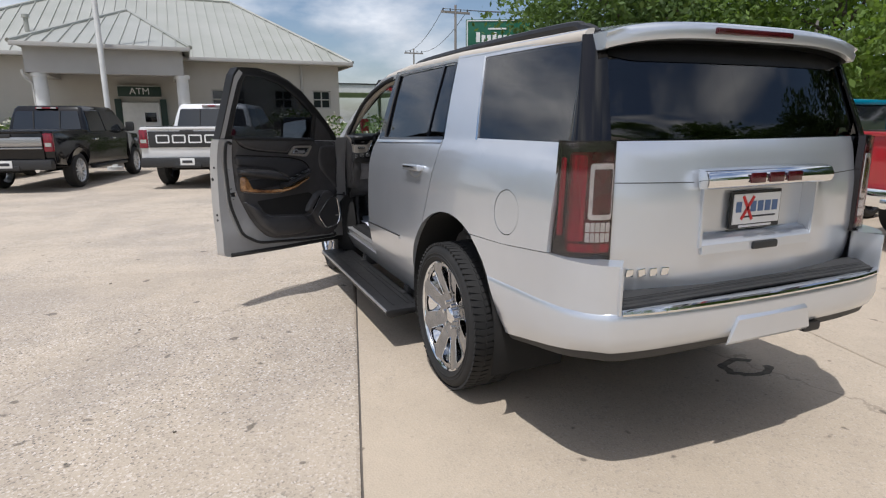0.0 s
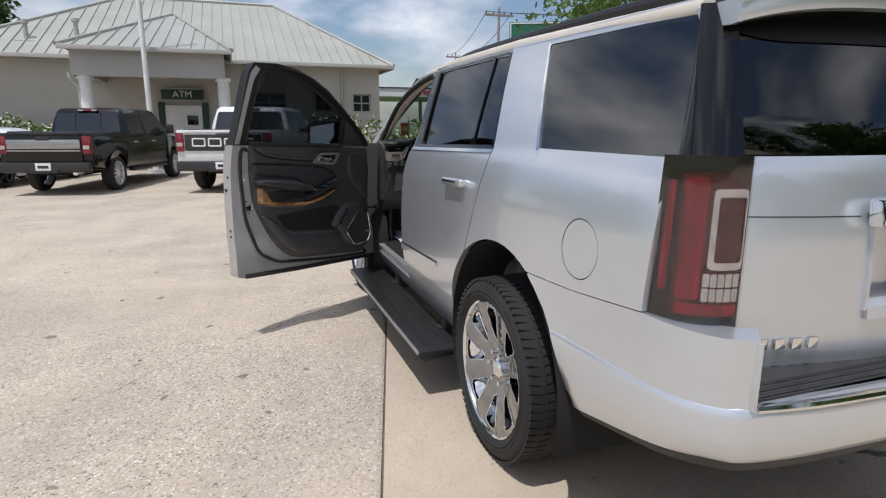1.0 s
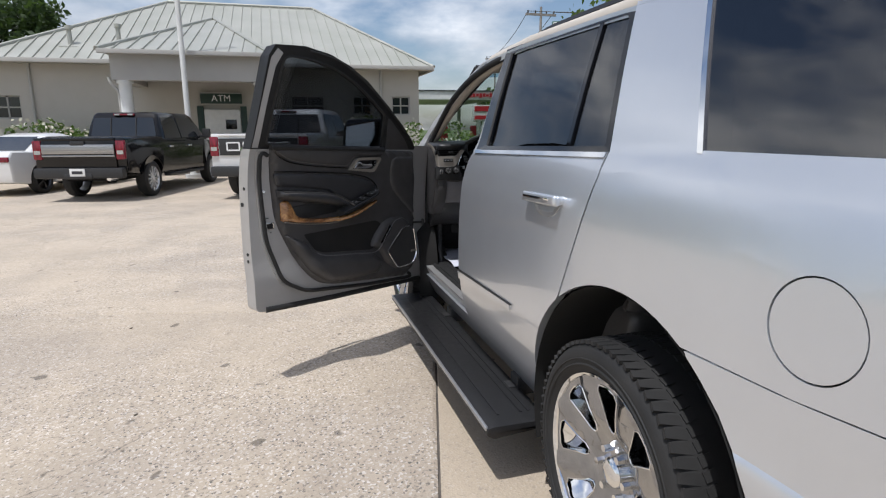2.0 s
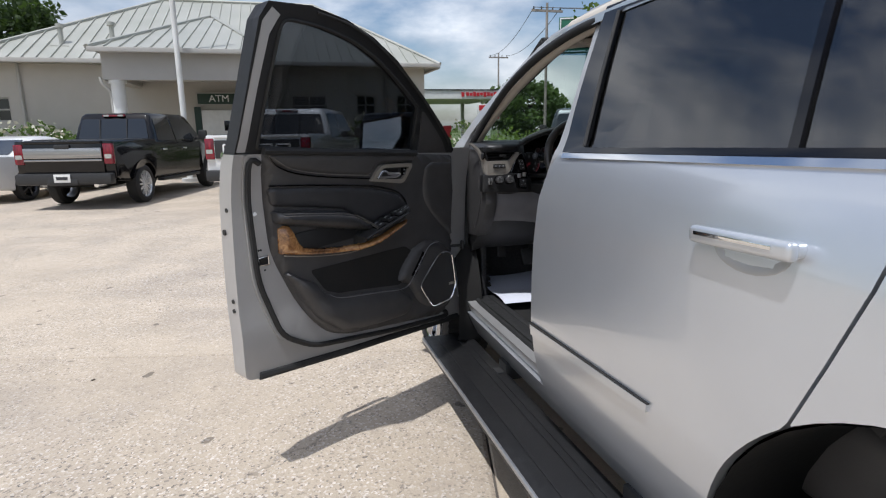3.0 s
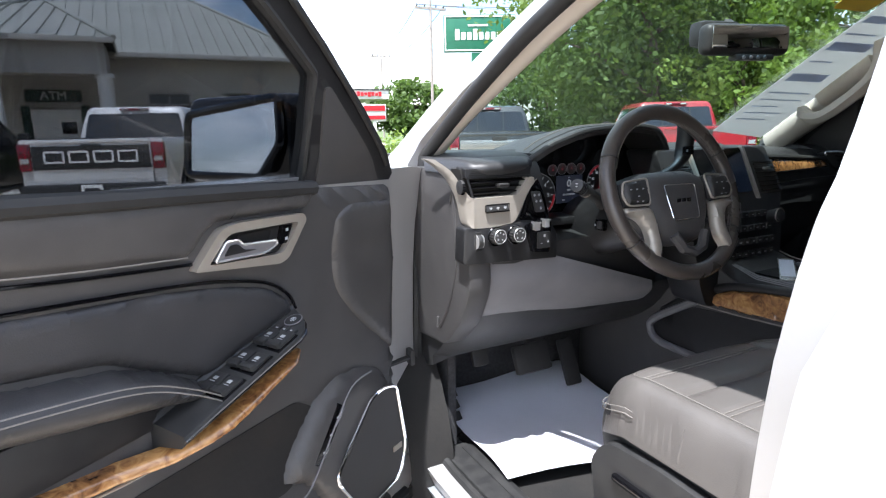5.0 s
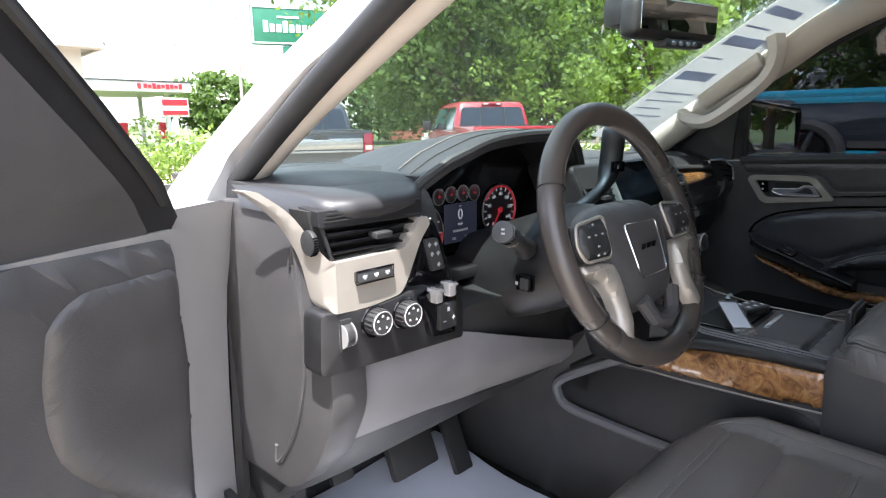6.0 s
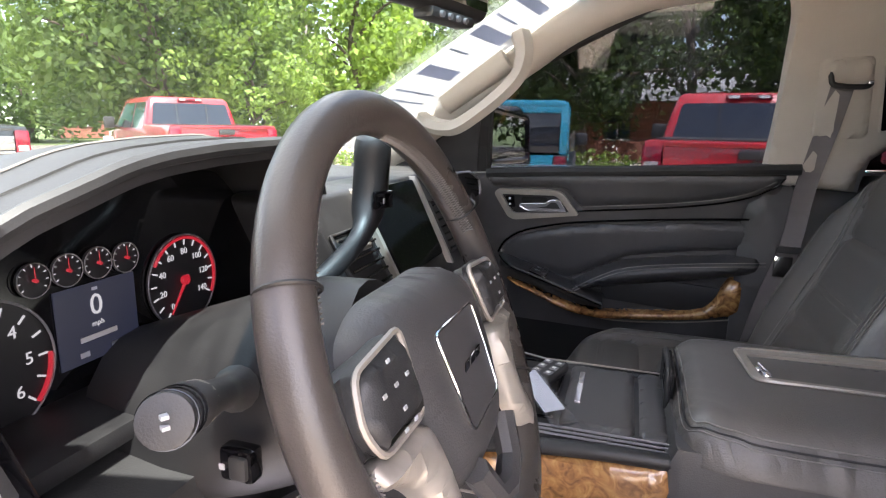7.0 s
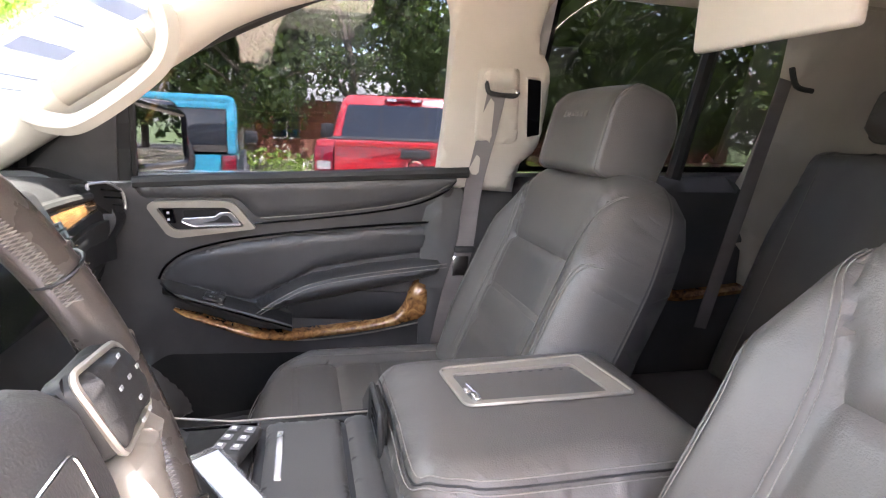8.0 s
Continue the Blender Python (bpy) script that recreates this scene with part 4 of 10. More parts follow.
def sedan(m):
    t = thing("sedan", "white four-door sedan with dark five-spoke wheels", "car", m)
    hw, R, ax0, ax1, L = 0.9, 0.34, 0.95, 3.78, 4.9
    ar = R + 0.06
    low = [(0.05, 0.32), (ax0 - ar, 0.26)] + [(ax0 + ar * math.cos(radians(q)), R + ar * math.sin(radians(q))) for q in range(172, 7, -15)] + [(ax0 + ar, 0.24), (ax1 - ar, 0.24)] + [(ax1 + ar * math.cos(radians(q)), R + ar * math.sin(radians(q))) for q in range(172, 7, -15)] + [(L - 0.1, 0.26), (L, 0.5), (L - 0.1, 0.72), (L - 0.5, 0.84), (3.5, 0.98), (1.2, 1.0), (0.5, 1.04), (0.12, 1.05), (0.0, 0.9), (0.03, 0.6)]

    def shape(co):
        f = 1 - 0.05 * max(0, co.z - 0.7) - 0.12 * max(0, co.y - 3.9) ** 2 - 0.12 * max(0, 0.8 - co.y) ** 2
        return Vector((co.x * f, co.y, co.z))
    part("body", prism(rounded(low, 0.05, 2), -hw, hw, 0.06, shape, 3), WHITE_CAR, t, angle=32)
    rows = [[(p[0], p[1], z) for p in rounded([(-w, a), (w, a), (w, b), (-w, b)], 0.16, 4)] for z, w, a, b in ((0.98, 0.84, 0.55, 3.55), (1.2, 0.74, 1.0, 3.05), (1.38, 0.64, 1.45, 2.55), (1.45, 0.52, 1.75, 2.3), (1.47, 0.3, 1.95, 2.15))]
    grid("cabin", rows, WHITE_CAR, t, closed_v=True, caps=True, angle=50)
    glass_quad("rear_window", [(-0.7, 0.68, 1.06), (0.7, 0.68, 1.06), (0.58, 1.34, 1.375), (-0.58, 1.34, 1.375)], t, DARK_PANE)
    for s in (-1, 1):
        q = [(s * 0.83, 1.25, 1.02), (s * 0.83, 3.25, 1.02), (s * 0.665, 2.5, 1.37), (s * 0.665, 1.5, 1.37)]
        glass_quad("side_window", q if s > 0 else q[::-1], t, DARK_PANE)
        simple_wheel(t, s * (hw - 0.12), ax0, R, s, DARK_ALLOY, 5, 0.23)
        simple_wheel(t, s * (hw - 0.12), ax1, R, s, DARK_ALLOY, 5, 0.23)
        part("tail_light", box((s * 0.62, 0.05, 0.86), (0.4, 0.12, 0.13), 0.04), RED_LENS, t, "red tail light")
        part("mirror", box((s * 0.98, 3.05, 1.0), (0.18, 0.1, 0.13), 0.04), WHITE_CAR, t)
        part("door_handle", box((s * 0.895, 1.55, 0.86), (0.03, 0.18, 0.03), 0.01), CHROME, t)
    part("wheel_well", add(*[box((0, a, 0.5), (1.4, 0.7, 0.3)) for a in (ax0, ax1)]), WELL, t, smooth=False)


sedan(pose(-8.62, 14.45, 0, 0, 0, -19))

# ---- the silver SUV: x to its right, y forward from the rear axle ----
suv = thing("suv", "silver SUV with its driver's door open and chrome wheels", "car")
base_w = soft_table([0.30, 0.40, 0.5, 0.62, 0.75, 0.9, 1.05, 1.2, 1.3, 1.37, 1.41, 1.5, 1.65, 1.8, 1.88, 1.95], [0.86, 0.915, 0.958, 0.985, 1.0, 1.0, 0.995, 0.985, 0.965, 0.942, 0.918, 0.89, 0.84, 0.785, 0.755, 0.72], 0.03)
taper = soft_table([-1.4, -1.1, -0.95, -0.6, -0.2, 0.4, 1.5, 2.6, 3.4, 3.9, 4.3], [0.86, 0.925, 0.95, 0.965, 0.98, 1.0, 1.0, 0.995, 0.975, 0.92, 0.82], 0.12)


def side_x(y, z):
    return base_w(z) * taper(y)


def left(u, v, w):
    return (-(side_x(u, v) - w), u, v)


ARCH_Y, ARCH_Z, ARCH_R, WHEEL_R, AXLE_F = -0.01, 0.46, 0.56, 0.42, 3.03


def arch(y0, a0, a1, n=18):
    return [(y0 + ARCH_R * math.cos(radians(a0 + (a1 - a0) * i / n)), ARCH_Z + ARCH_R * math.sin(radians(a0 + (a1 - a0) * i / n))) for i in range(n + 1)]


def both(ob):
    mirrored(ob)
    return ob


CUT = [(0.325, 0.915), (0.27, 1.05), (0.215, 1.2), (0.185, 1.33), (0.185, 1.41), (0.225, 1.55), (0.285, 1.75), (0.325, 1.885)]
G = 0.004
# rear quarter panel with its fuel door
fuel = arc(-0.62, 1.105, 0.104, 0, 350, 35)
q_out = [(p[0] - G, p[1]) for p in CUT[::-1]] + arch(ARCH_Y, 54, 119, 12) + [(-0.60, 0.957), (-0.945, 0.985), (-0.955, 1.2), (-0.955, 1.425)] + rounded([(-0.205, 1.425), (-0.03, 1.842)], 0.0) + [(-0.85, 1.832), (-0.85, 1.875), (-0.4, 1.882)]
qp = sheet("quarter_panel", q_out, [fuel], left, 0.02, SILVER, suv, du=0.06, dv=0.045)
both(qp)
sheet("fuel_door", arc(-0.62, 1.105, 0.100, 0, 350, 35), [], lambda u, v, w: left(u, v, w + 0.0015), 0.015, SILVER, suv, du=0.05, dv=0.05)
# rear door: skin, window frame, glass
door_low = [(p[0] + G, p[1]) for p in CUT[:5]] + [(0.19, 1.405), (1.392, 1.378), (1.43, 1.33), (1.462, 1.22), (1.475, 1.05), (1.475, 0.52), (1.44, 0.44)] + [(0.56, 0.455)] + arch(ARCH_Y, 2, 51, 10)
for flip in (False, True):
    d = sheet("rear_door", door_low, [], left, 0.03, SILVER, suv, du=0.07, dv=0.045)
    a, b = (0.115, 0.20) if flip else (0.027, 0.20)
    fr = sheet("window_frame", [(0.193, 1.408), (1.365 + a, 1.381), (1.385 + a, 1.53), (1.215 + b + 0.02, 1.872), (0.33, 1.882), (0.29, 1.75), (0.23, 1.55)], [rounded([(0.225, 1.425), (1.235 + a, 1.40), (1.135 + b, 1.845), (0.345, 1.848)], [0.01, 0.02, 0.03, 0.03], 3)], lambda u, v, w: left(u, v, w + 0.006), 0.03, BLACK_GLOSS, d, du=0.1, dv=0.06)
    gl = sheet("window_pane", [(0.215, 1.415), (1.25 + a, 1.39), (1.14 + b, 1.855), (0.335, 1.858)], [], lambda u, v, w: left(u, v, w + 0.017), 0.005, PRIVACY, d, "dark privacy glass", du=0.1, dv=0.06)
    dv = sheet("window_divider", [(0.45, 1.41), (0.475, 1.41), (0.535, 1.855), (0.51, 1.855)], [], lambda u, v, w: left(u, v, w + 0.008), 0.03, BLACK_GLOSS, d, du=0.1, dv=0.06)
    # thin grey bar stands in for the reflection along the frame's front edge
    ge = part("glass_edge", tube([left(u, v, 0.004) for u, v in ((1.235 + a, 1.405), (1.185 + (a + b) / 2, 1.62), (1.135 + b, 1.84))], 0.006, 6), CLADDING, d)
    bt = sheet("belt_moulding", [(0.19, 1.392), (1.36, 1.364), (1.36, 1.38), (0.19, 1.408)], [], lambda u, v, w: left(u, v, w - 0.008), 0.02, CHROME, d, "chrome belt strip", du=0.1, dv=0.1)
    ml = sheet("side_moulding", [(0.74, 0.735), (0.735, 0.757), (1.47, 0.735), (1.47, 0.695)], [], lambda u, v, w: left(u, v, w - 0.009), 0.02, SILVER, d, "silver side moulding", du=0.1, dv=0.1)
    mc = sheet("moulding_lip", [(0.737, 0.754), (0.733, 0.762), (1.47, 0.745), (1.47, 0.735)], [], lambda u, v, w: left(u, v, w - 0.007), 0.012, BLACK_TRIM, d, du=0.1, dv=0.1)
    hx = -(side_x(0.47, 1.245)) - 0.035
    tilt = Matrix.Translation((0, 0.48, 1.235)) @ Matrix.Rotation(radians(-1.5), 4, "X") @ Matrix.Translation((0, -0.48, -1.235))
    hd = part("door_handle", add(box((hx + 0.008, 0.48, 1.235), (0.028, 0.27, 0.038), 0.013, 4), box((hx + 0.030, 0.585, 1.233), (0.04, 0.05, 0.030), 0.010, 2), box((hx + 0.030, 0.372, 1.235), (0.04, 0.05, 0.030), 0.010, 2)), SILVER, d, angle=60)
    hd.data.transform(tilt)
    hb = part("handle_strip", box((hx - 0.0065, 0.49, 1.239), (0.004, 0.21, 0.009), 0.0015), CHROME, d)
    hb.data.transform(tilt)
    cup = sheet("handle_cup", [(0.47 + 0.10 * math.cos(a), 1.220 + 0.050 * math.sin(a)) for a in [2 * math.pi * i / 24 for i in range(24)]], [], lambda u, v, w: left(u, v, w - 0.0015 + 0.012 * max(0, 1 - ((u - 0.47) / 0.1) ** 2 - ((v - 1.235) / 0.05) ** 2)), 0.01, DULL_SILVER, d, du=0.03, dv=0.02)
    if flip:
        for o in (d, fr, gl, dv, ge, bt, ml, mc, hd, hb, cup):
            o.data.transform(Matrix.Diagonal((-1, 1, 1, 1)))
            o.data.flip_normals()
# quarter glass, with the wrap round the rear corner
qg = sheet("quarter_glass", [(-0.955, 1.425), (-0.195, 1.425), (-0.02, 1.85), (-0.86, 1.84)], [], lambda u, v, w: left(u, v, w + 0.004), 0.006, PRIVACY, suv, "dark privacy glass", du=0.1, dv=0.06)
both(qg)
qtrim = sheet("glass_trim", [(-0.215, 1.418), (-0.195, 1.418), (-0.018, 1.848), (-0.036, 1.848)], [], lambda u, v, w: left(u, v, w - 0.003), 0.012, CHROME, suv, du=0.1, dv=0.06)
both(qtrim)


def corner_row(z):
    f = (z - 1.43) / (1.845 - 1.43)
    lo = [(-side_x(-0.955, 1.43) - 0.002, -0.952), (-0.872, -1.0), (-0.842, -1.035), (-0.80, -1.058), (-0.752, -1.072)]
    hi = [(-side_x(-0.86, 1.84) - 0.002, -0.857), (-0.772, -0.885), (-0.75, -0.905), (-0.722, -0.92), (-0.69, -0.93)]
    return [(a[0] + (b[0] - a[0]) * f, a[1] + (b[1] - a[1]) * f, z) for a, b in zip(lo, hi)]


cp = grid("corner_glass", [[tuple(p) for p in spline(corner_row(1.43 + 0.0415 * k), 3)] for k in range(11)], BLACK_GLOSS, suv, "black gloss corner pillar", thick=0.008, core=(-0.4, -0.4, 1.6))
both(cp)


# tailgate
def gate_y(x, z):
    y0 = np.interp(z, [0.8, 0.9, 1.0, 1.22, 1.38, 1.43, 1.45, 1.86, 1.9], [-1.14, -1.16, -1.168, -1.163, -1.135, -1.115, -1.115, -0.965, -0.95])
    return y0 + 0.088 * (abs(x) / 0.745) ** 2.6 * (1.0 if z < 1.44 else 0.75)


def rear(u, v, w):
    return (u, gate_y(u, v) + w, v)


gate = sheet("tailgate", [(-0.785, 0.822), (0.785, 0.822), (0.785, 0.965), (0.748, 0.99), (0.745, 1.43), (-0.745, 1.43), (-0.748, 0.99), (-0.785, 0.965)], [rounded([(-0.325, 0.965), (0.325, 0.965), (0.345, 1.245), (-0.345, 1.245)], 0.02, 3)], rear, 0.03, SILVER, suv, du=0.06, dv=0.04)
part("plate_recess", add(box((0, -1.09, 1.14), (0.70, 0.02, 0.25)), box((0, -1.12, 1.245), (0.70, 0.09, 0.012)), box((-0.34, -1.12, 1.12), (0.012, 0.09, 0.26)), box((0.34, -1.12, 1.12), (0.012, 0.09, 0.26))), SILVER, gate, smooth=False)
part("recess_lip", prism([(-1.085, 1.04), (-1.13, 1.035), (-1.168, 1.0), (-1.17, 0.962), (-1.12, 0.955), (-1.085, 0.965)], -0.335, 0.335, 0.008), SILVER, gate)
part("pull_slot", box((0.03, -1.168, 0.978), (0.15, 0.03, 0.035), 0.01), BLACK_PLASTIC, gate)
part("plate_bar", prism(rounded([(-1.16, 1.235), (-1.205, 1.24), (-1.218, 1.275), (-1.20, 1.31), (-1.15, 1.32)], 0.012, 3), -0.375, 0.375, 0.01), CHROME, gate, "chrome bar over the plate", angle=50)
part("bar_mark", add(*[box((-0.11 + 0.11 * k, -1.219, 1.277), (0.085, 0.006, 0.042), 0.002) for k in range(3)]), RED_DARK, gate, "dark red badge shapes")
plate = part("plate", box((0.016, -1.118, 1.128), (0.305, 0.012, 0.165), 0.004), BLACK_PLASTIC, gate, "black plate frame")
part("plate_card", box((0.016, -1.126, 1.132), (0.285, 0.006, 0.132), 0.002), MARK_WHITE, plate, "white dealer card")
for k in (0, 2, 3, 4, 5):
    part("plate_mark", box((-0.098 + 0.044 * k, -1.1305, 1.142), (0.032, 0.003, 0.046), 0.001), MARK_BLUE, plate, smooth=False)
part("plate_mark", box((0.03, -1.130, 1.098), (0.2, 0.003, 0.007)), MARK_DARK, plate, smooth=False)
part("plate_mark", box((0.016, -1.1255, 1.056), (0.20, 0.003, 0.010)), MARK_WHITE, plate, smooth=False)
for a in (35, -30):
    part("plate_stroke", box((-0.046, -1.132, 1.137), (0.013, 0.003, 0.12), m=Matrix.Rotation(radians(a), 4, "Y")), MARK_RED, plate, smooth=False)
part("name_mark", add(*[box((-0.70 + 0.052 * k, gate_y(-0.7 + 0.052 * k, 0.9) - 0.003, 0.902), (0.038, 0.008, 0.034), 0.003, m=Matrix.Rotation(0.12 * math.sin(k * 2.1), 4, "Y")) for k in range(5)]), CHROME, gate, "chrome badge shapes")
[sheet("gate_seam", [(s * 0.38, 1.262), (s * 0.742, 1.268), (s * 0.742, 1.2715), (s * 0.38, 1.2655)], [], lambda u, v, w: rear(u, v, w - 0.0012), 0.003, CLADDING, gate, du=0.06, dv=0.05) for s in (-1, 1)]
sheet("rear_glass", rounded([(-0.752, 1.435), (0.752, 1.435), (0.69, 1.86), (-0.69, 1.86)], 0.01, 2), [], lambda u, v, w: rear(u, v, w + 0.002), 0.006, REAR_PRIVACY, gate, "dark privacy glass", du=0.1, dv=0.06)
DEEP_BLACK = varied("black_frit", (0.003, 0.003, 0.003), (0.005, 0.005, 0.005), 12.0, 0.35, 0.45, spec=0.25)
# black band stands in for the spoiler's shade and reflection in the glass
sheet("glass_border", rounded([(-0.745, 1.775), (-0.60, 1.742), (0.60, 1.742), (0.745, 1.775), (0.70, 1.862), (-0.70, 1.862)], [0.03, 0.08, 0.08, 0.03, 0.01, 0.01], 4), [], lambda u, v, w: rear(u, v, w - 0.003), 0.003, DEEP_BLACK, gate, "black band as spoiler shade on the rear glass", du=0.1, dv=0.05)


# tail lights
LENS_COVER = pane_glass("smoked_cover", (0.88, 0.85, 0.85), 0.035)
def lamp_rows(z0, z1, out, i0, i1, n=8):
    rows = []
    for k in range(n + 1):
        z = z0 + (z1 - z0) * k / n
        f = (z - 0.97) / 0.46
        pl = [(-0.925 + 0.015 * f, -0.93 - 0.02 * f), (-0.905 + 0.012 * f, -1.0), (-0.875 + 0.012 * f, -1.045), (-0.82 + 0.005 * f, -1.085), (-0.75 + 0.002 * f, -1.098)]
        pts = spline([(x, y, z) for x, y in pl], 5)
        c = Vector((-0.6, -0.8, z))
        rows.append([tuple(p + (p - c).normalized() * out) for p in pts[i0:i1 + 1]])
    return rows


LU = 0.013


def lamp_at(u, z, o):
    """A place on the lamp's face: u round the corner, z up, o outwards."""
    r = lamp_rows(z, z + 0.01, o, 0, 20, 1)[0]
    k = min(19, max(0, int(u / LU)))
    p, q = Vector(r[k]), Vector(r[k + 1])
    return tuple(p + (q - p) * (u / LU - k))


for s in (1, -1):
    tl = grid("tail_light", lamp_rows(0.965, 1.435, 0.0, 0, 20), SMOKE_LENS, suv, "red and clear tail light in a dark housing", thick=0.03, core=(-0.5, -0.5, 1.2))
    kids = [sheet(n, rounded([(LU * a0, z1), (LU * a1, z1), (LU * a1, z0), (LU * a0, z0)], r, 4), h, lambda u, v, w, o=o: lamp_at(u, v, o - w), 0.004, mt, tl, lb, du=0.012, dv=0.05) for n, a0, a1, z0, z1, r, h, o, mt, lb in (
        ("red_lens", 5.6, 19.4, 0.998, 1.392, 0.022, [], 0.004, RED_DARK, "dark red lens"),
        ("red_bar", 6.6, 11.8, 1.045, 1.38, 0.014, [], 0.0065, RED_LENS, "bright red light bar"),
        ("red_bar", 6.8, 19.0, 1.002, 1.034, 0.010, [], 0.0065, RED_LENS, "bright red light bar"),
        ("side_marker", 2.6, 4.3, 1.06, 1.37, 0.008, [], 0.004, RED_LENS, "narrow red side lens"),
        ("clear_ring", 12.8, 19.3, 1.132, 1.350, 0.016, [rounded([(LU * 13.9, 1.328), (LU * 18.9, 1.328), (LU * 18.9, 1.152), (LU * 13.9, 1.152)], 0.008, 3)], 0.0095, CLEAR_LENS, "clear ring lens"))]
    for j in range(2):
        for i in range(5):
            kids.append(sheet("reverse_cell", rounded([(LU * (12.3 + 1.36 * i), 1.121 - 0.041 * j), (LU * (13.5 + 1.36 * i), 1.121 - 0.041 * j), (LU * (13.5 + 1.36 * i), 1.084 - 0.041 * j), (LU * (12.3 + 1.36 * i), 1.084 - 0.041 * j)], 0.004, 2), [], lambda u, v, w: lamp_at(u, v, 0.009 - w), 0.004, CLEAR_LENS, tl, "clear reverse cell", du=0.02, dv=0.05))
    kids.append(grid("lens_cover", lamp_rows(0.97, 1.43, 0.012, 1, 20), LENS_COVER, tl, "clear smoked cover", thick=0.002, core=(-0.5, -0.5, 1.2)))
    if s < 0:
        for o in [tl] + kids:
            o.data.transform(Matrix.Diagonal((-1, 1, 1, 1)))
            o.data.flip_normals()

# rear bumper
plan = [(-0.962, -0.64), (-0.955, -0.78), (-0.945, -0.92), (-0.93, -1.03), (-0.895, -1.12), (-0.845, -1.18), (-0.785, -1.215), (-0.6, -1.245), (-0.3, -1.262), (0.0, -1.268)]
plan = plan + [(-x, y) for x, y in plan[:-1][::-1]]


def bump_row(z, inset, lo=0, hi=None, rise=0.0):
    a = -0.01 - math.sqrt(max(0.0, ARCH_R ** 2 - (z - ARCH_Z) ** 2))
    pts = [(-side_x(a, z) - 0.004, a - 0.004)] + plan + [(side_x(a, z) + 0.004, a - 0.004)]
    pts = pts[lo:hi]
    out = []
    for p in spline([(x, y, z) for x, y in pts], 4):
        c = Vector((0, -0.4, z)) - p
        c.z = 0
        q = p + c.normalized() * inset
        q.z = z + rise * min(1.0, max(0.0, (-p.y - 0.55) / 0.6))
        out.append(tuple(q))
    return out


bumper = grid("rear_bumper", [bump_row(z, i, rise=r) for z, i, r in ((0.50, 0.05, 0.10), (0.515, 0.016, 0.10), (0.57, 0.0, 0.08), (0.66, -0.006, 0.02), (0.745, -0.004, 0.0), (0.775, 0.0, 0.0), (0.785, 0.012, 0.0), (0.785, 0.06, 0.0))], SILVER, suv, angle=45)
for s in (1, -1):
    k = grid("bumper_corner", [bump_row(z, i, 0, 8) for z, i in ((0.775, 0.001), (0.84, 0.002), (0.90, 0.0), (0.935, 0.0))] + [[(p[0], p[1], np.interp(-p[1], [0.28, 0.60, 0.945, 1.3], [0.947, 0.954, 0.981, 0.965])) for p in bump_row(0.94, 0.0, 0, 8)]] + [[(p[0], p[1], np.interp(-p[1], [0.28, 0.60, 0.945, 1.3], [0.947, 0.954, 0.981, 0.965])) for p in bump_row(0.94, 0.10, 0, 8)]], SILVER, suv, angle=40)
    e = part("corner_end", box((-0.787, -1.15, 0.87), (0.012, 0.15, 0.19), 0.004), SILVER, suv)
    if s < 0:
        for o in (k, e):
            o.data.transform(Matrix.Diagonal((-1, 1, 1, 1)))
            o.data.flip_normals()
pad_plan = [p for p in plan if abs(p[0]) < 0.79]
sp = part("step_pad", add(prism([(-1.245, 0.785), (-1.25, 0.797), (-1.15, 0.826), (-1.10, 0.826), (-1.10, 0.785)], -0.78, 0.78, 0.0, lambda c: Vector((c.x, c.y + (0.05 * (abs(c.x) / 0.78) ** 2 if c.y < -1.2 else 0.02 * (abs(c.x) / 0.78) ** 2), c.z)))), CLADDING, bumper, "black ribbed step pad")
for k in range(4):
    part("step_rib", box((0, -1.165 - 0.018 * k, 0.8225 - 0.0052 * k), (1.5, 0.004, 0.003)), CLADDING, sp, smooth=False)
part("chrome_strip", tube(spline([(x * 0.985, y + 0.002, 0.780) for x, y in pad_plan], 4), 0.014, 8, squash=1.0), CHROME, bumper, "chrome strip")
part("hitch_cover", prism([(-1.262, 0.585), (-1.276, 0.60), (-1.283, 0.695), (-1.262, 0.722)], -0.205, 0.205, 0.006, lambda c: Vector((c.x * (1.25 - 1.9 * (c.z - 0.585)), c.y, c.z))), SILVER, bumper)
for x in (-0.62, -0.2, 0.2, 0.62):
    part("parking_sensor", cyl((x, gate_y(x, 0.9) - 0.085 + 0.0, 0.72), (x, -1.262 + 0.06 * (abs(x) / 0.78) ** 2, 0.72), 0.013, n=16), DULL_SILVER, bumper)
grid("lower_valance", [[(p[0], p[1], p[2]) for p in bump_row(z, i, rise=r)] for z, i, r in ((0.515, 0.03, 0.10), (0.485, 0.045, 0.09), (0.475, 0.07, 0.085), (0.475, 0.2, 0.08))], CLADDING, suv, "dark lower valance", angle=45)
part("exhaust_tip", add(prism(rounded([(0.255, 0.558), (0.365, 0.558), (0.365, 0.603), (0.255, 0.603)], 0.015, 3), -1.25, -0.9, 0.004, lambda c: Vector((c.y, c.x, c.z)))), BLACK_TRIM, suv, "dark flat exhaust tip")

# roof, rails, spoiler, high brake light
roof_z = soft_table([-1.1, -1.05, -0.8, -0.3, 0.5, 1.2, 1.75, 2.1, 2.2], [1.885, 1.895, 1.93, 1.95, 1.965, 1.965, 1.94, 1.89, 1.87], 0.1)


def roof_place(u, v, w):
    return (u, v + 0.035 * (abs(u) / 0.75) ** 2 * (1 if v < -0.8 else 0), roof_z(v) - 0.095 * (abs(u) / 0.76) ** 4 - w)


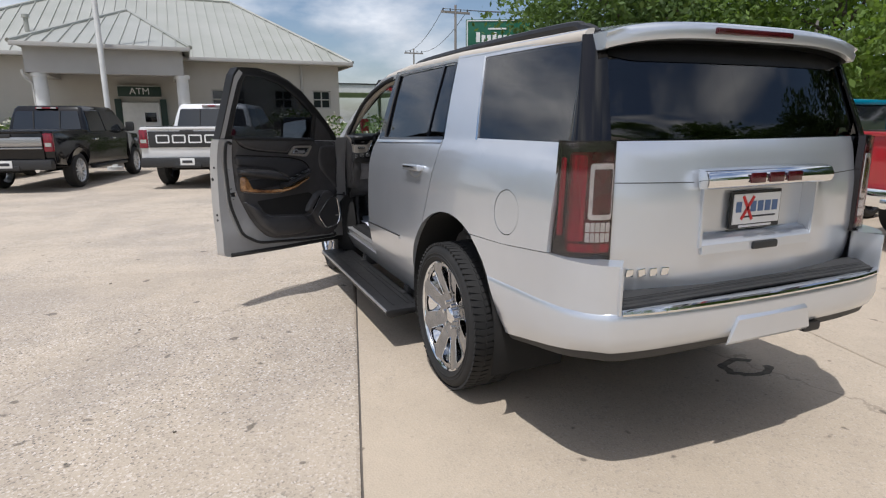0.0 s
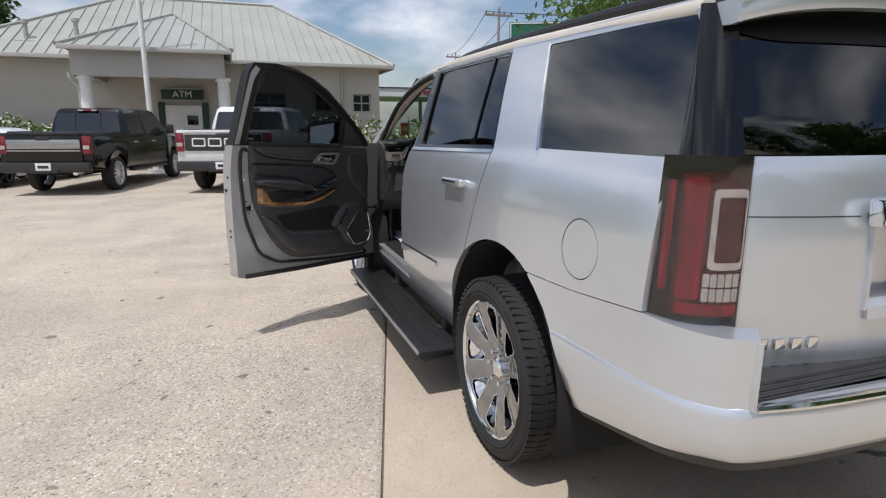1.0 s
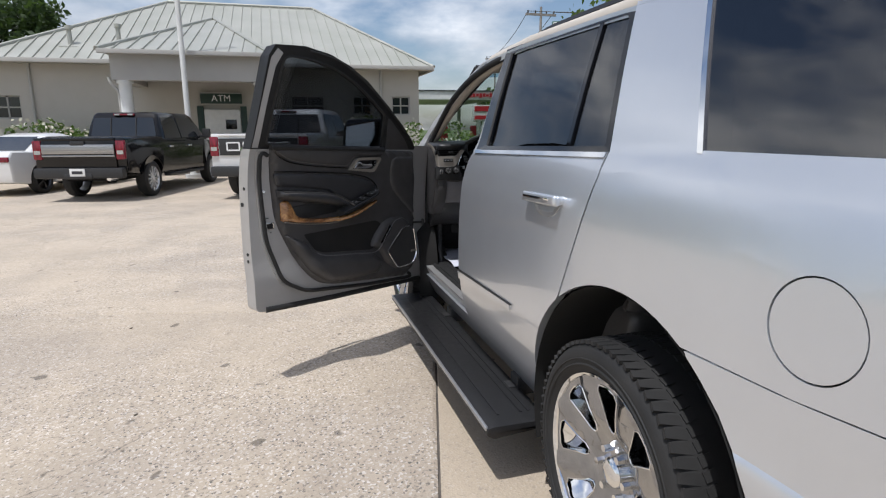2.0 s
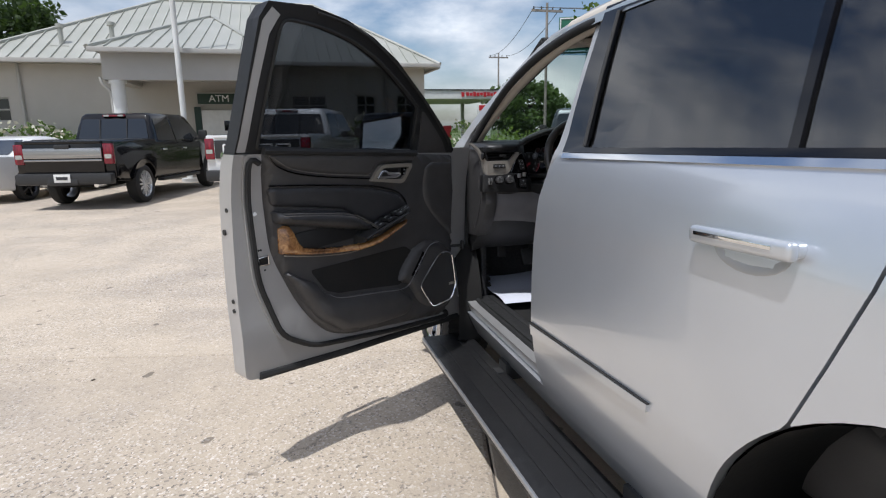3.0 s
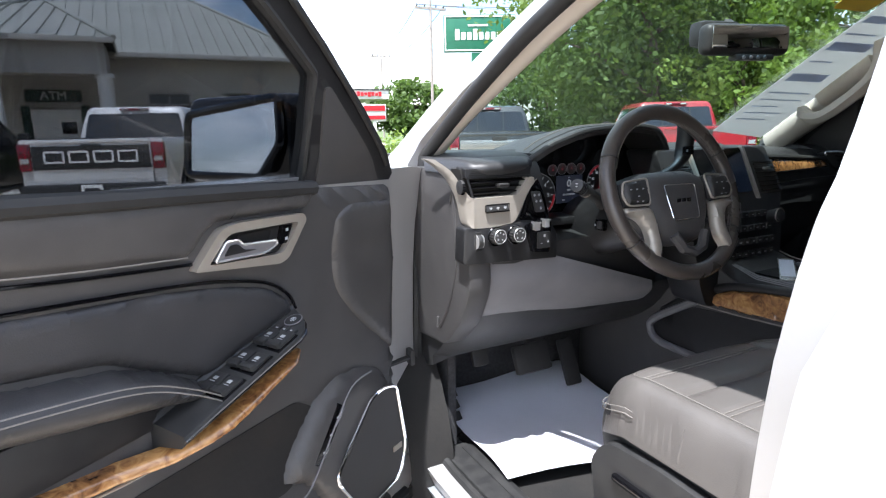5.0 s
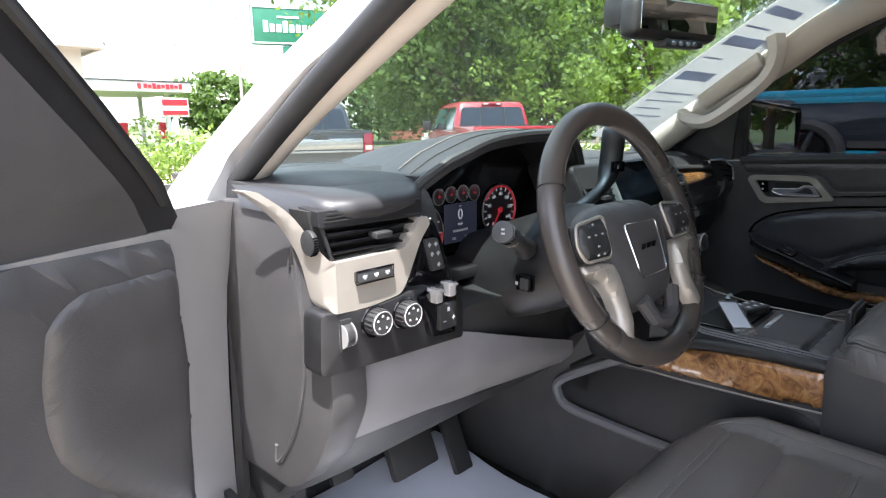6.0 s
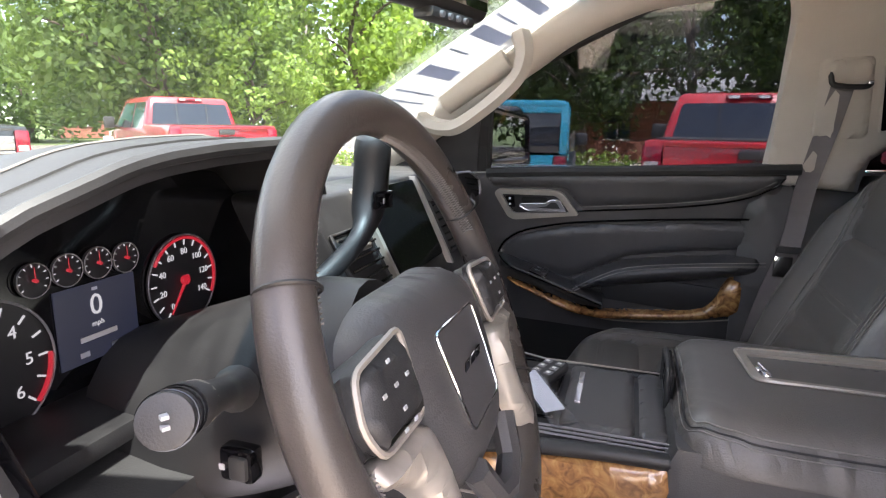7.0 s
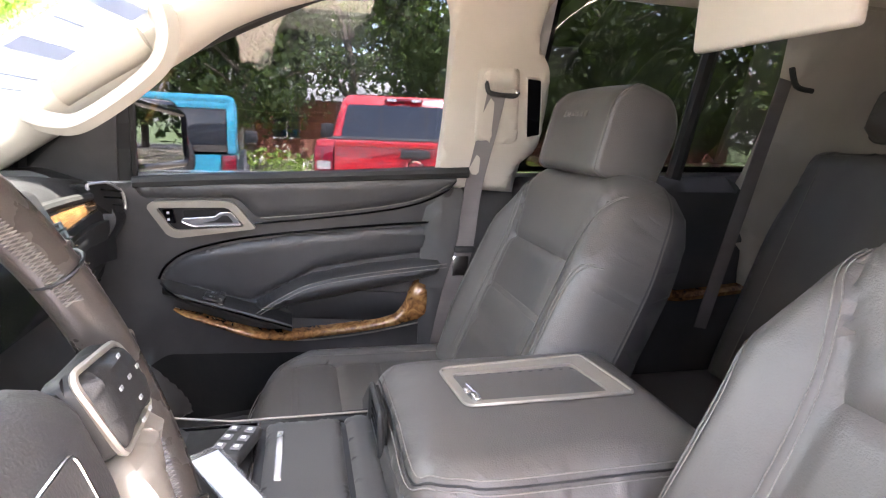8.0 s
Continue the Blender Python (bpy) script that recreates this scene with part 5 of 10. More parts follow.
sheet("roof", rounded([(-0.735, -0.86), (0.735, -0.86), (0.757, 0.2), (0.76, 1.75), (0.72, 2.1), (-0.72, 2.1), (-0.76, 1.75), (-0.757, 0.2)], [0.01, 0.01, 0.04, 0.04, 0.04, 0.04, 0.04, 0.04], 3), [], roof_place, 0.03, SILVER, suv, du=0.07, dv=0.1)
tip, under = [], []
for k in range(33):
    u = -0.738 + 1.476 * k / 32
    e = abs(u) / 0.738
    p = [Vector((u, v + 0.035 * e ** 2 * (0.3 if v > -0.9 else 1.0), roof_z(v) + 0.002 - 0.084 * e ** 4 * (1 - 0.30 * min(1, (-0.855 - v) / 0.15)))) for v in (-0.845, -0.93, -1.0, -1.04)]
    back = -1.068 + 0.075 * e ** 3
    zt, drop = p[3].z - 0.010, 0.062 - 0.012 * e ** 3
    tip.append(p + [Vector((u, back, zt - 0.006)), Vector((u, back - 0.006, zt - 0.4 * drop)), Vector((u, back + 0.002, zt - 0.92 * drop)), Vector((u, back + 0.026, zt - drop))])
    under.append([Vector((u, back + 0.024, zt - drop + 0.001)), Vector((u, -0.985 + 0.05 * e ** 3, zt - drop - 0.006)), Vector((u, -0.90, zt - drop - 0.004))])
grid("spoiler", tip, SILVER, suv, angle=60)
for k in (0, 32):
    # cheek that closes each end of the spoiler
    c = tip[k] + [Vector((tip[k][0].x, -0.86, tip[k][0].z - 0.055)), Vector((tip[k][0].x, -0.845, tip[k][0].z - 0.02))]
    q = Vector((-0.012 if k == 0 else 0.012, 0, 0))
    n = len(c)
    raw("spoiler_cheek", [p - q for p in c] + [p + q * 0.3 for p in c], [tuple(range(n)), tuple(range(2 * n - 1, n - 1, -1))] + [(a, n + a, n + (a + 1) % n, (a + 1) % n) for a in range(n)], SILVER, suv, smooth=False)
grid("spoiler_underside", under, DEEP_BLACK, suv, "black spoiler underside", thick=0.004, core=(0, -0.9, 3))
part("brake_light", box((-0.035, -1.070, 1.861), (0.45, 0.018, 0.027), 0.008), RED_DARK, suv, "dark red high brake light")
for s in (-1, 1):
    pts = [(s * 0.672, -0.86, 1.858), (s * 0.670, -0.76, 1.886), (s * 0.668, -0.62, 1.910), (s * 0.665, 0.2, 1.924), (s * 0.66, 1.0, 1.924), (s * 0.655, 1.25, 1.908), (s * 0.65, 1.4, 1.88)]
    part("roof_rail", tube(spline(pts, 5), [0.016, 0.020, 0.024, 0.026, 0.028] + [0.024] * 20 + [0.024, 0.022, 0.02, 0.018, 0.015, 0.012], 8), BLACK_TRIM, suv, "dark roof rail")
    for y in (-0.55, 0.25, 0.95):
        part("rail_foot", box((s * 0.668, y, 1.905), (0.035, 0.12, 0.05), 0.012), BLACK_TRIM, suv)

# body side round the front door, sill and pillars
A_OUT = [(2.84, 1.30), (2.77, 1.395), (2.54, 1.548), (2.31, 1.668), (2.12, 1.765), (1.9, 1.85), (1.6, 1.90), (1.455, 1.905)]
A_IN = [(2.62, 1.33), (2.59, 1.43), (2.41, 1.555), (2.20, 1.655), (1.95, 1.77), (1.75, 1.828), (1.6, 1.85), (1.52, 1.85)]
frame_out = [(1.40, 0.36), (2.84, 0.36), (2.84, 1.2)] + A_OUT + [(1.418, 1.55), (1.395, 1.36), (1.42, 1.1)]
frame_in = rounded([(1.52, 0.52), (2.61, 0.52)] + A_IN + [(1.495, 1.55), (1.505, 1.36), (1.515, 1.1)], [0.09, 0.18, 0.05] + [0.02] * 6 + [0.05, 0.05, 0.02, 0.02], 4)
for flip in (0, 1):
    f_out = frame_out if not flip else frame_out[:10] + [(1.37, 1.905), (1.38, 1.55), (1.395, 1.36), (1.40, 1.1)]
    bs = sheet("body_side", f_out, [frame_in], lambda u, v, w: left(u, v, w + 0.035), 0.06, DULL_SILVER, suv, du=0.08, dv=0.05)
    sl = part("door_seal", tube([left(p[0], p[1], 0.096) for p in frame_in], 0.014, 7, True), SEAL, suv)
    if flip:
        for o in (bs, sl):
            o.data.transform(Matrix.Diagonal((-1, 1, 1, 1)))
            o.data.flip_normals()
sill = sheet("sill", [(0.56, 0.33), (2.5, 0.33), (2.5, 0.47), (0.56, 0.45)], [], lambda u, v, w: left(u, v, w + 0.012), 0.08, SILVER, suv, du=0.2, dv=0.05)
both(sill)

# front fender, bonnet, nose
fender = sheet("front_fender", [(2.80, 1.33), (2.80, 0.42)] + [(AXLE_F + ARCH_R * 0.97 * math.cos(radians(a)), 0.44 + ARCH_R * 0.97 * math.sin(radians(a))) for a in range(178, 1, -12)][1:] + [(3.62, 0.48), (3.95, 0.5), (4.0, 0.9), (3.95, 1.12), (3.4, 1.26)], [], lambda u, v, w: left(u, min(v, 1.36), w), 0.02, SILVER, suv, du=0.08, dv=0.06)
both(fender)
hood_rows = []
for k in range(9):
    y = 2.74 + (3.97 - 2.74) * k / 8
    zc = np.interp(k / 8, [0, 0.3, 0.7, 1.0], [1.345, 1.35, 1.29, 1.15])
    ze = np.interp(k / 8, [0, 0.5, 0.85, 1.0], [1.325, 1.27, 1.19, 1.10])
    hw = side_x(y, 1.3) - 0.02
    hood_rows.append([(hw * u, y + (0.06 * (1 - u * u) if k == 8 else 0), ze + (zc - ze) * (1 - abs(u) ** 2.4) + 0.012 * math.exp(-((abs(u) - 0.55) / 0.12) ** 2)) for u in [i / 10 for i in range(-10, 11)]])
grid("bonnet", hood_rows, SILVER, suv, thick=0.02, core=(0, 3.3, 0.5))
part("front_bumper", prism(rounded([(3.70, 0.36), (4.05, 0.38), (4.16, 0.5), (4.16, 0.74), (4.05, 0.80), (3.7, 0.80)], 0.05, 3), -0.95, 0.95, 0.03, lambda c: Vector((c.x, c.y - 0.22 * (abs(c.x) / 0.95) ** 3, c.z))), SILVER, suv)
part("grille", prism([(3.8, 0.80), (4.09, 0.80), (4.06, 1.12), (3.8, 1.14)], -0.55, 0.55, 0.02), CHROME, suv)
for s in (-1, 1):
    part("head_light", prism([(3.62, 0.86), (3.98, 0.84), (3.98, 1.1), (3.62, 1.12)], s * 0.56, s * 0.93, 0.03, lambda c: Vector((c.x, c.y - 0.16 * ((abs(c.x) - 0.5) / 0.45) ** 2, c.z))), CLEAR_LENS, suv)

# underside and wheel wells
part("under_body", add(box((0, 1.75, 0.43), (1.5, 4.1, 0.16)), box((0, -0.55, 0.55), (1.1, 0.6, 0.1))), WELL, suv, smooth=False)
for y0 in (ARCH_Y, AXLE_F):
    for s in (-1, 1):
        rows = [[(s * x, y0 + (ARCH_R - 0.006) * math.cos(radians(a)), ARCH_Z + (ARCH_R - 0.006) * math.sin(radians(a))) for a in range(-20, 201, 10)] for x in ((0.975, 0.8, 0.58, 0.56) if y0 < 1 else (0.975, 0.90, 0.845, 0.84))]
        rows.append([(s * (0.56 if y0 < 1 else 0.84), y0, 0.5)] * len(rows[0]))
        grid("wheel_well", rows, WELL, suv, "black wheel-arch liner")

# running boards
BRIGHT_EDGE = varied("brushed_edge", (0.42, 0.43, 0.45), (0.36, 0.37, 0.39), 20.0, 0.3, 0.4, metal=0.7)
for s in (-1, 1):
    rb = part("running_board", prism(rounded([(-1.155, 0.255), (-1.15, 0.285), (-1.12, 0.292), (-0.88, 0.292), (-0.85, 0.26), (-1.12, 0.232)], 0.01, 2), 0.60, 2.64, 0.012, lambda c: Vector((c.y * (-s), c.x, c.z))), BLACK_TRIM, suv, "black ribbed running board")
    for k in (0, 1, 4):
        part("tread_rib", box((s * (0.93 + 0.035 * k), 1.62, 0.294), (0.012, 1.86, 0.004), 0.001), BLACK_TRIM, rb)
    part("edge_strip", box((s * 1.150, 1.62, 0.281), (0.012, 2.02, 0.018), 0.004), BRIGHT_EDGE, rb, "bright edge strip")
    for y in (0.95, 2.05):
        part("bracket", add(box((s * 0.83, y, 0.30), (0.12, 0.09, 0.09), 0.01), box((s * 0.90, y, 0.294), (0.06, 0.07, 0.012), 0.003)), BLACK_PLASTIC, rb)


POLISHED = varied("polished_alloy", (0.40, 0.41, 0.43), (0.33, 0.34, 0.36), 16.0, 0.08, 0.14, metal=1.0)


# wheels
def suv_wheel(y0, s):
    m = Matrix.Translation((s * 0.865, y0, WHEEL_R)) @ Matrix.Diagonal((s, 1, 1, 1))
    R, rr, h = WHEEL_R, 0.312, 0.14
    w = part("wheel", revolve([(h - 0.035, rr - 0.004), (h - 0.01, rr + 0.006), (h + 0.004, rr + 0.03), (h + 0.006, R - 0.045), (h - 0.004, R - 0.022), (h - 0.022, R - 0.008), (h - 0.05, R - 0.001), (0, R), (-h + 0.05, R), (-h + 0.02, R - 0.01), (-h, R - 0.05), (-h, rr)], 72), RUBBER, suv, "black tyre on a chrome wheel", m=m)
    tread = []
    for k in range(72):
        a = 2 * math.pi * k / 72
        for x0, x1, sk in ((0.075, 0.135, 0.02), (0.03, 0.068, -0.015), (-0.135, -0.075, -0.02), (-0.068, -0.03, 0.015)):
            b = box(((x0 + x1) / 2, 0, R - (0.002 if abs(x0 + x1) < 0.15 else 0.006)), (x1 - x0, 0.027, 0.012), m=Matrix.Rotation(sk * 12, 4, "Z"))
            b.transform(Matrix.Rotation(a, 4, "X"))
            tread.append(b)
    tagged(part("tread_block", add(*tread), RUBBER, w, smooth=False, m=m), kind="stuff")
    part("sidewall_rib", add(revolve([(h + 0.005, R - 0.06), (h + 0.009, R - 0.057), (h + 0.005, R - 0.054)], 60), revolve([(h + 0.004, rr + 0.028), (h + 0.009, rr + 0.032), (h + 0.005, rr + 0.037)], 60)), RUBBER, w, m=m)
    part("rim", revolve([(-h, rr - 0.01), (-0.06, rr - 0.035), (h - 0.07, rr - 0.03), (h - 0.03, rr - 0.012), (h - 0.012, rr - 0.006), (h - 0.006, rr + 0.004), (h - 0.02, rr + 0.01)], 72), CHROME, w, "bright chrome rim", m=m)
    part("brake_disc", add(cyl((-0.02, 0, 0), (0.01, 0, 0), 0.2, n=40), cyl((-0.05, 0, 0), (0.04, 0, 0), 0.09, n=24)), CLADDING, w, m=m)
    part("caliper", box((0.0, -0.15, 0.1), (0.1, 0.1, 0.16), 0.02), WELL, w, m=m)
    holes = []
    for k in range(8):
        a = 45 * k - 1
        o, i = 11.5, 7.5
        ring = [(0.284, a - o + 3), (0.288, a), (0.284, a + o - 3), (0.268, a + o), (0.20, a + i + 1.5), (0.152, a + i), (0.135, a + 3), (0.135, a - 3), (0.152, a - i), (0.20, a - i - 1.5), (0.268, a - o)]
        holes.append([(r * math.cos(radians(q)), r * math.sin(radians(q))) for r, q in ring][::-1])

    def face(u, v, w):
        r = math.hypot(u, v)
        return m @ Vector((np.interp(r, [0, 0.07, 0.11, 0.20, 0.28, 0.31], [0.070, 0.072, 0.084, 0.104, 0.118, 0.122]) + 0.010 * min(1, max(0, (r - 0.11) / 0.05)) * math.cos(4 * (math.atan2(v, u) - radians(21.5))) ** 8 - w, u, v))
    sheet("wheel_face", arc(0, 0, 0.308, 0, 355, 71), holes, face, 0.045, POLISHED, w, "polished eight-spoke wheel face", 0.05, 0.05, 30)
    for hl in holes:
        part("window_edge", tube([face(p[0], p[1], -0.0005) for p in hl], 0.0024, 5, True), CHROME, w)
    for k in range(8):
        # bright sloping pocket at the outer end of each window
        a = 45 * k - 1
        rows = [[m @ Vector((x, r * math.cos(radians(a + q)), r * math.sin(radians(a + q)))) for q in (-12.5, -6, 0, 6, 12.5)] for x, r in ((0.106, 0.291), (0.080, 0.270), (0.045, 0.246), (0.02, 0.240))]
        grid("window_pocket", rows, CHROME, w, "bright chrome pocket", thick=0.004, core=tuple(m @ Vector((-0.3, 0, 0))))
    part("hub", add(revolve([(0.05, 0.052), (0.090, 0.048), (0.098, 0.040), (0.103, 0.028), (0.105, 0.0)], 40)), CHROME, w, m=m)
    for q in [math.pi / 3 * i for i in range(6)]:
        part("lug_nut", cyl((0.06, 0.074 * math.cos(q), 0.074 * math.sin(q)), (0.100, 0.074 * math.cos(q), 0.074 * math.sin(q)), 0.0125, n=6), CHROME, w, smooth=False, m=m)


for y0 in (ARCH_Y + 0.02, AXLE_F):
    for s in (-1, 1):
        suv_wheel(y0, s)

# ---- front doors and the cabin's materials ----
LEATHER = varied("black_leather", (0.092, 0.085, 0.080), (0.108, 0.100, 0.094), 9.0, 0.30, 0.40, 0.22, 420.0, big=0.1, big_scale=3.0)
SOFT_TRIM = varied("soft_black_trim", (0.050, 0.048, 0.049), (0.062, 0.060, 0.060), 14.0, 0.40, 0.52, 0.16, 520.0, big=0.1, big_scale=4.0)
GREY_TRIM = varied("dark_grey_trim", (0.145, 0.143, 0.153), (0.17, 0.167, 0.176), 14.0, 0.42, 0.52, 0.14, 520.0)
BEIGE = varied("beige_trim", (0.53, 0.482, 0.42), (0.50, 0.455, 0.395), 10.0, 0.6, 0.72, 0.1, 380.0, big=0.05, big_scale=2.0)
CLOTH = varied("headliner_cloth", (0.74, 0.69, 0.615), (0.70, 0.65, 0.58), 60.0, 0.9, 0.95, 0.25, 900.0)
CARPET = varied("carpet", (0.030, 0.030, 0.033), (0.05, 0.05, 0.054), 90.0, 0.95, bump=0.6, bump_scale=500.0)
PAPER = varied("paper", (0.66, 0.68, 0.76), (0.60, 0.62, 0.70), 3.0, 0.7, 0.8, 0.12, 14.0)
THIN_PAPER = translucent(varied("thin_paper", (0.72, 0.72, 0.72), (0.67, 0.67, 0.68), 3.0, 0.7, 0.8), (0.74, 0.74, 0.74), 0.45)
FAINT = translucent(principled("faint_print", (0.50, 0.53, 0.62), 0.7), (0.66, 0.71, 0.84), 0.58)
STITCH = varied("stitching", (0.20, 0.187, 0.172), (0.15, 0.14, 0.13), 400.0, 0.8)
WEB = varied("belt_webbing", (0.16, 0.14, 0.14), (0.19, 0.17, 0.168), 3.0, 0.75, 0.85, 0.3, 500.0, stretch=(1, 1, 6))
DOOR_HIDE = varied("door_leather", (0.034, 0.034, 0.036), (0.044, 0.043, 0.045), 9.0, 0.36, 0.46, 0.2, 420.0)
DASH_HIDE = varied("dash_leather", (0.020, 0.020, 0.021), (0.027, 0.027, 0.028), 12.0, 0.44, 0.54, 0.12, 520.0, big=0.08, big_scale=4.0)
WHEEL_HIDE = varied("wheel_leather", (0.046, 0.040, 0.036), (0.058, 0.050, 0.045), 9.0, 0.25, 0.34, 0.12, 500.0)
BRIGHT = varied("bright_metal", (0.76, 0.75, 0.74), (0.70, 0.69, 0.68), 20.0, 0.16, 0.22, metal=0.7)
MIRROR = principled("mirror_face", (0.9, 0.92, 0.94), 0.01, 1.0)
ICON = principled("icon_print", (0.36, 0.37, 0.38), 0.5)


def burl(name):
    mat = principled(name, (0.2, 0.09, 0.03), 0.22, coat=1.0)
    nt = mat.node_tree
    N, L, b = nt.nodes.new, nt.links.new, nt.nodes["Principled BSDF"]
    tc, n1, n2, rp = N("ShaderNodeTexCoord"), N("ShaderNodeTexNoise"), N("ShaderNodeTexNoise"), N("ShaderNodeValToRGB")
    n1.inputs["Scale"].default_value, n1.inputs["Detail"].default_value, n1.inputs["Distortion"].default_value = 34.0, 8.0, 2.2
    n2.inputs["Scale"].default_value, n2.inputs["Detail"].default_value, n2.inputs["Distortion"].default_value = 9.0, 4.0, 1.0
    ad = N("ShaderNodeMath")
    ad.operation = "ADD"
    L(tc.outputs["Object"], n1.inputs["Vector"])
    L(tc.outputs["Object"], n2.inputs["Vector"])
    L(n1.outputs["Fac"], ad.inputs[0])
    L(n2.outputs["Fac"], ad.inputs[1])
    hf = N("ShaderNodeMath")
    hf.operation = "MULTIPLY"
    hf.inputs[1].default_value = 0.5
    L(ad.outputs[0], hf.inputs[0])
    e = rp.color_ramp.elements
    e[0].position, e[0].color = 0.36, (0.085, 0.036, 0.015, 1)
    e[1].position, e[1].color = 0.62, (0.50, 0.27, 0.10, 1)
    m = e.new(0.48)
    m.color = (0.29, 0.135, 0.048, 1)
    L(hf.outputs[0], rp.inputs["Fac"])
    L(rp.outputs["Color"], b.inputs["Base Color"])
    return mat


WOOD = burl("burl_wood")
HINGE, DOOR_TURN = Vector((-0.97, 2.66, 0)), Matrix.Rotation(radians(-58.3), 4, "Z")
SWING = Matrix.Translation(HINGE + Vector((0.032, 0.007, 0))) @ DOOR_TURN @ Matrix.Translation(-HINGE)


def front_door(is_left):
    """A front door with its trim; the left one stands open. u runs forward, v up, o towards the cabin from the trim's face."""
    turn = DOOR_TURN if is_left else Matrix.Identity(4)

    def out(u, v, w):
        uu, vv = (u, v) if is_left else (u + 0.165, v - 0.01)
        p = Vector((-(side_x(uu, max(vv, 0.66)) - w), uu, vv))
        return SWING @ p if is_left else Vector((-p.x, p.y, p.z))

    def F(u, v, o):
        return out(u, v, 0.105 + o)

    def on(o0, th):
        return lambda u, v, w: F(u, v, o0 + th - w)

    def line(pts, o, r, mat, parent, name="stitching", n=5):
        return part(name, tube([F(p[0], p[1], o) for p in spline([(a, b, 0) for a, b in pts], n)], r, 6), mat, parent)

    def at(u, v, o):
        return Matrix.Translation(F(u, v, o)) @ (turn if is_left else Matrix.Diagonal((-1, 1, 1, 1)))

    skin = [(1.285, 0.47), (1.45, 0.45), (2.60, 0.41), (2.66, 0.5), (2.665, 1.36), (2.60, 1.37), (1.285, 1.385)]
    top = [(1.285, 1.388), (1.312, 1.62), (1.332, 1.85), (1.36, 1.902), (1.53, 1.908), (1.70, 1.882), (1.85, 1.832), (2.0, 1.758), (2.2, 1.622), (2.35, 1.508), (2.46, 1.415), (2.515, 1.36), (2.50, 1.33)]
    hole = rounded([(1.372, 1.408), (2.205, 1.355), (2.182, 1.570), (2.06, 1.655), (1.90, 1.75), (1.75, 1.812), (1.58, 1.848), (1.42, 1.856), (1.392, 1.62)], [0.01, 0.004, 0.008, 0.05, 0.05, 0.05, 0.05, 0.04, 0.01], 3)
    # left door is duller than the right one, outer skin included
    d = sheet("front_door", rounded(skin, [0.03, 0.01, 0.05, 0.05, 0.02, 0.0, 0.0], 4), [], out, 0.092, SILVER if not is_left else DULL_SILVER, suv, "silver front door" + (" standing open" if is_left else ""), du=0.1, dv=0.06)
    sheet("window_frame", top, [hole], lambda u, v, w: out(u, v, w + 0.058), 0.037, BLACK_TRIM, d, "black window frame", du=0.1, dv=0.06)
    sheet("frame_post", [(1.287, 1.388), (1.345, 1.388), (1.368, 1.62), (1.392, 1.80), (1.46, 1.868), (1.53, 1.905), (1.36, 1.90), (1.334, 1.85), (1.314, 1.62)], [], lambda u, v, w: out(u, v, w + 0.01), 0.048, BLACK_TRIM, d, "", du=0.1, dv=0.06)
    sheet("window_pane", [(1.355, 1.38), (2.22, 1.335), (2.20, 1.58), (2.07, 1.67), (1.90, 1.765), (1.75, 1.828), (1.58, 1.862), (1.40, 1.868), (1.375, 1.62)], [], lambda u, v, w: out(u, v, w + 0.072), 0.005, SIDE_GLASS, d, "tinted window glass", du=0.1, dv=0.06)
    sheet("frame_reveal", [(1.292, 1.392), (1.326, 1.392), (1.352, 1.62), (1.376, 1.80), (1.41, 1.865), (1.375, 1.885), (1.345, 1.84), (1.320, 1.62)], [], lambda u, v, w: out(u, v, w + 0.094), 0.004, DULL_SILVER, d, "painted frame edge", du=0.1, dv=0.06)
    part("frame_seal", tube([out(p[0], p[1], 0.096) for p in hole], 0.007, 6, True), SEAL, d)
    line([(1.56, 1.888), (1.75, 1.855), (1.95, 1.768), (2.15, 1.642), (2.32, 1.515), (2.47, 1.385)], -0.006, 0.006, SEAL, d, "frame_groove")
    sheet("belt_moulding", [(1.285, 1.375), (2.62, 1.345), (2.62, 1.362), (1.285, 1.392)], [], lambda u, v, w: out(u, v, w - 0.008), 0.02, CHROME, d, "chrome belt strip", du=0.1, dv=0.1)
    sheet("side_moulding", [(1.30, 0.70), (2.62, 0.66), (2.62, 0.70), (1.30, 0.74)], [], lambda u, v, w: out(u, v, w - 0.009), 0.02, BLACK_PLASTIC, d, du=0.1, dv=0.1)
    # inner shell edge with its rubber seal
    lip = rounded([(1.322, 1.385), (1.328, 1.2), (1.352, 0.86), (1.435, 0.61), (1.60, 0.515), (2.1, 0.46), (2.50, 0.44), (2.555, 0.52), (2.565, 1.30), (2.51, 1.345)], [0.02, 0.05, 0.06, 0.06, 0.05, 0.02, 0.06, 0.05, 0.02, 0.02], 4)
    sheet("inner_shell", lip, [], on(-0.012, 0.012), 0.012, DULL_SILVER, d, "painted inner shell", du=0.1, dv=0.08)
    part("door_seal", tube([F(p[0], p[1], 0.006) for p in rounded([(1.338, 1.385), (1.344, 1.2), (1.370, 0.87), (1.452, 0.622), (1.61, 0.532), (2.1, 0.478), (2.5, 0.455)], 0.06, 4)], 0.012, 7), SEAL, d)
    part("bottom_seal", tube([out(1.345, 0.472, 0.092), out(1.8, 0.448, 0.092), out(2.58, 0.424, 0.092)], 0.017, 8), SEAL, d)
    lat = rounded([(1.375, 0.968), (1.382, 0.938), (1.424, 0.936), (1.422, 0.972)], 0.003, 2)
    sheet("door_latch", lat, [], on(0.001, 0.004), 0.006, WELL, d, "black latch slot", du=0.03, dv=0.03)
    part("latch_rim", tube([F(p[0], p[1], 0.004) for p in lat], 0.003, 6, True), CHROME, d)
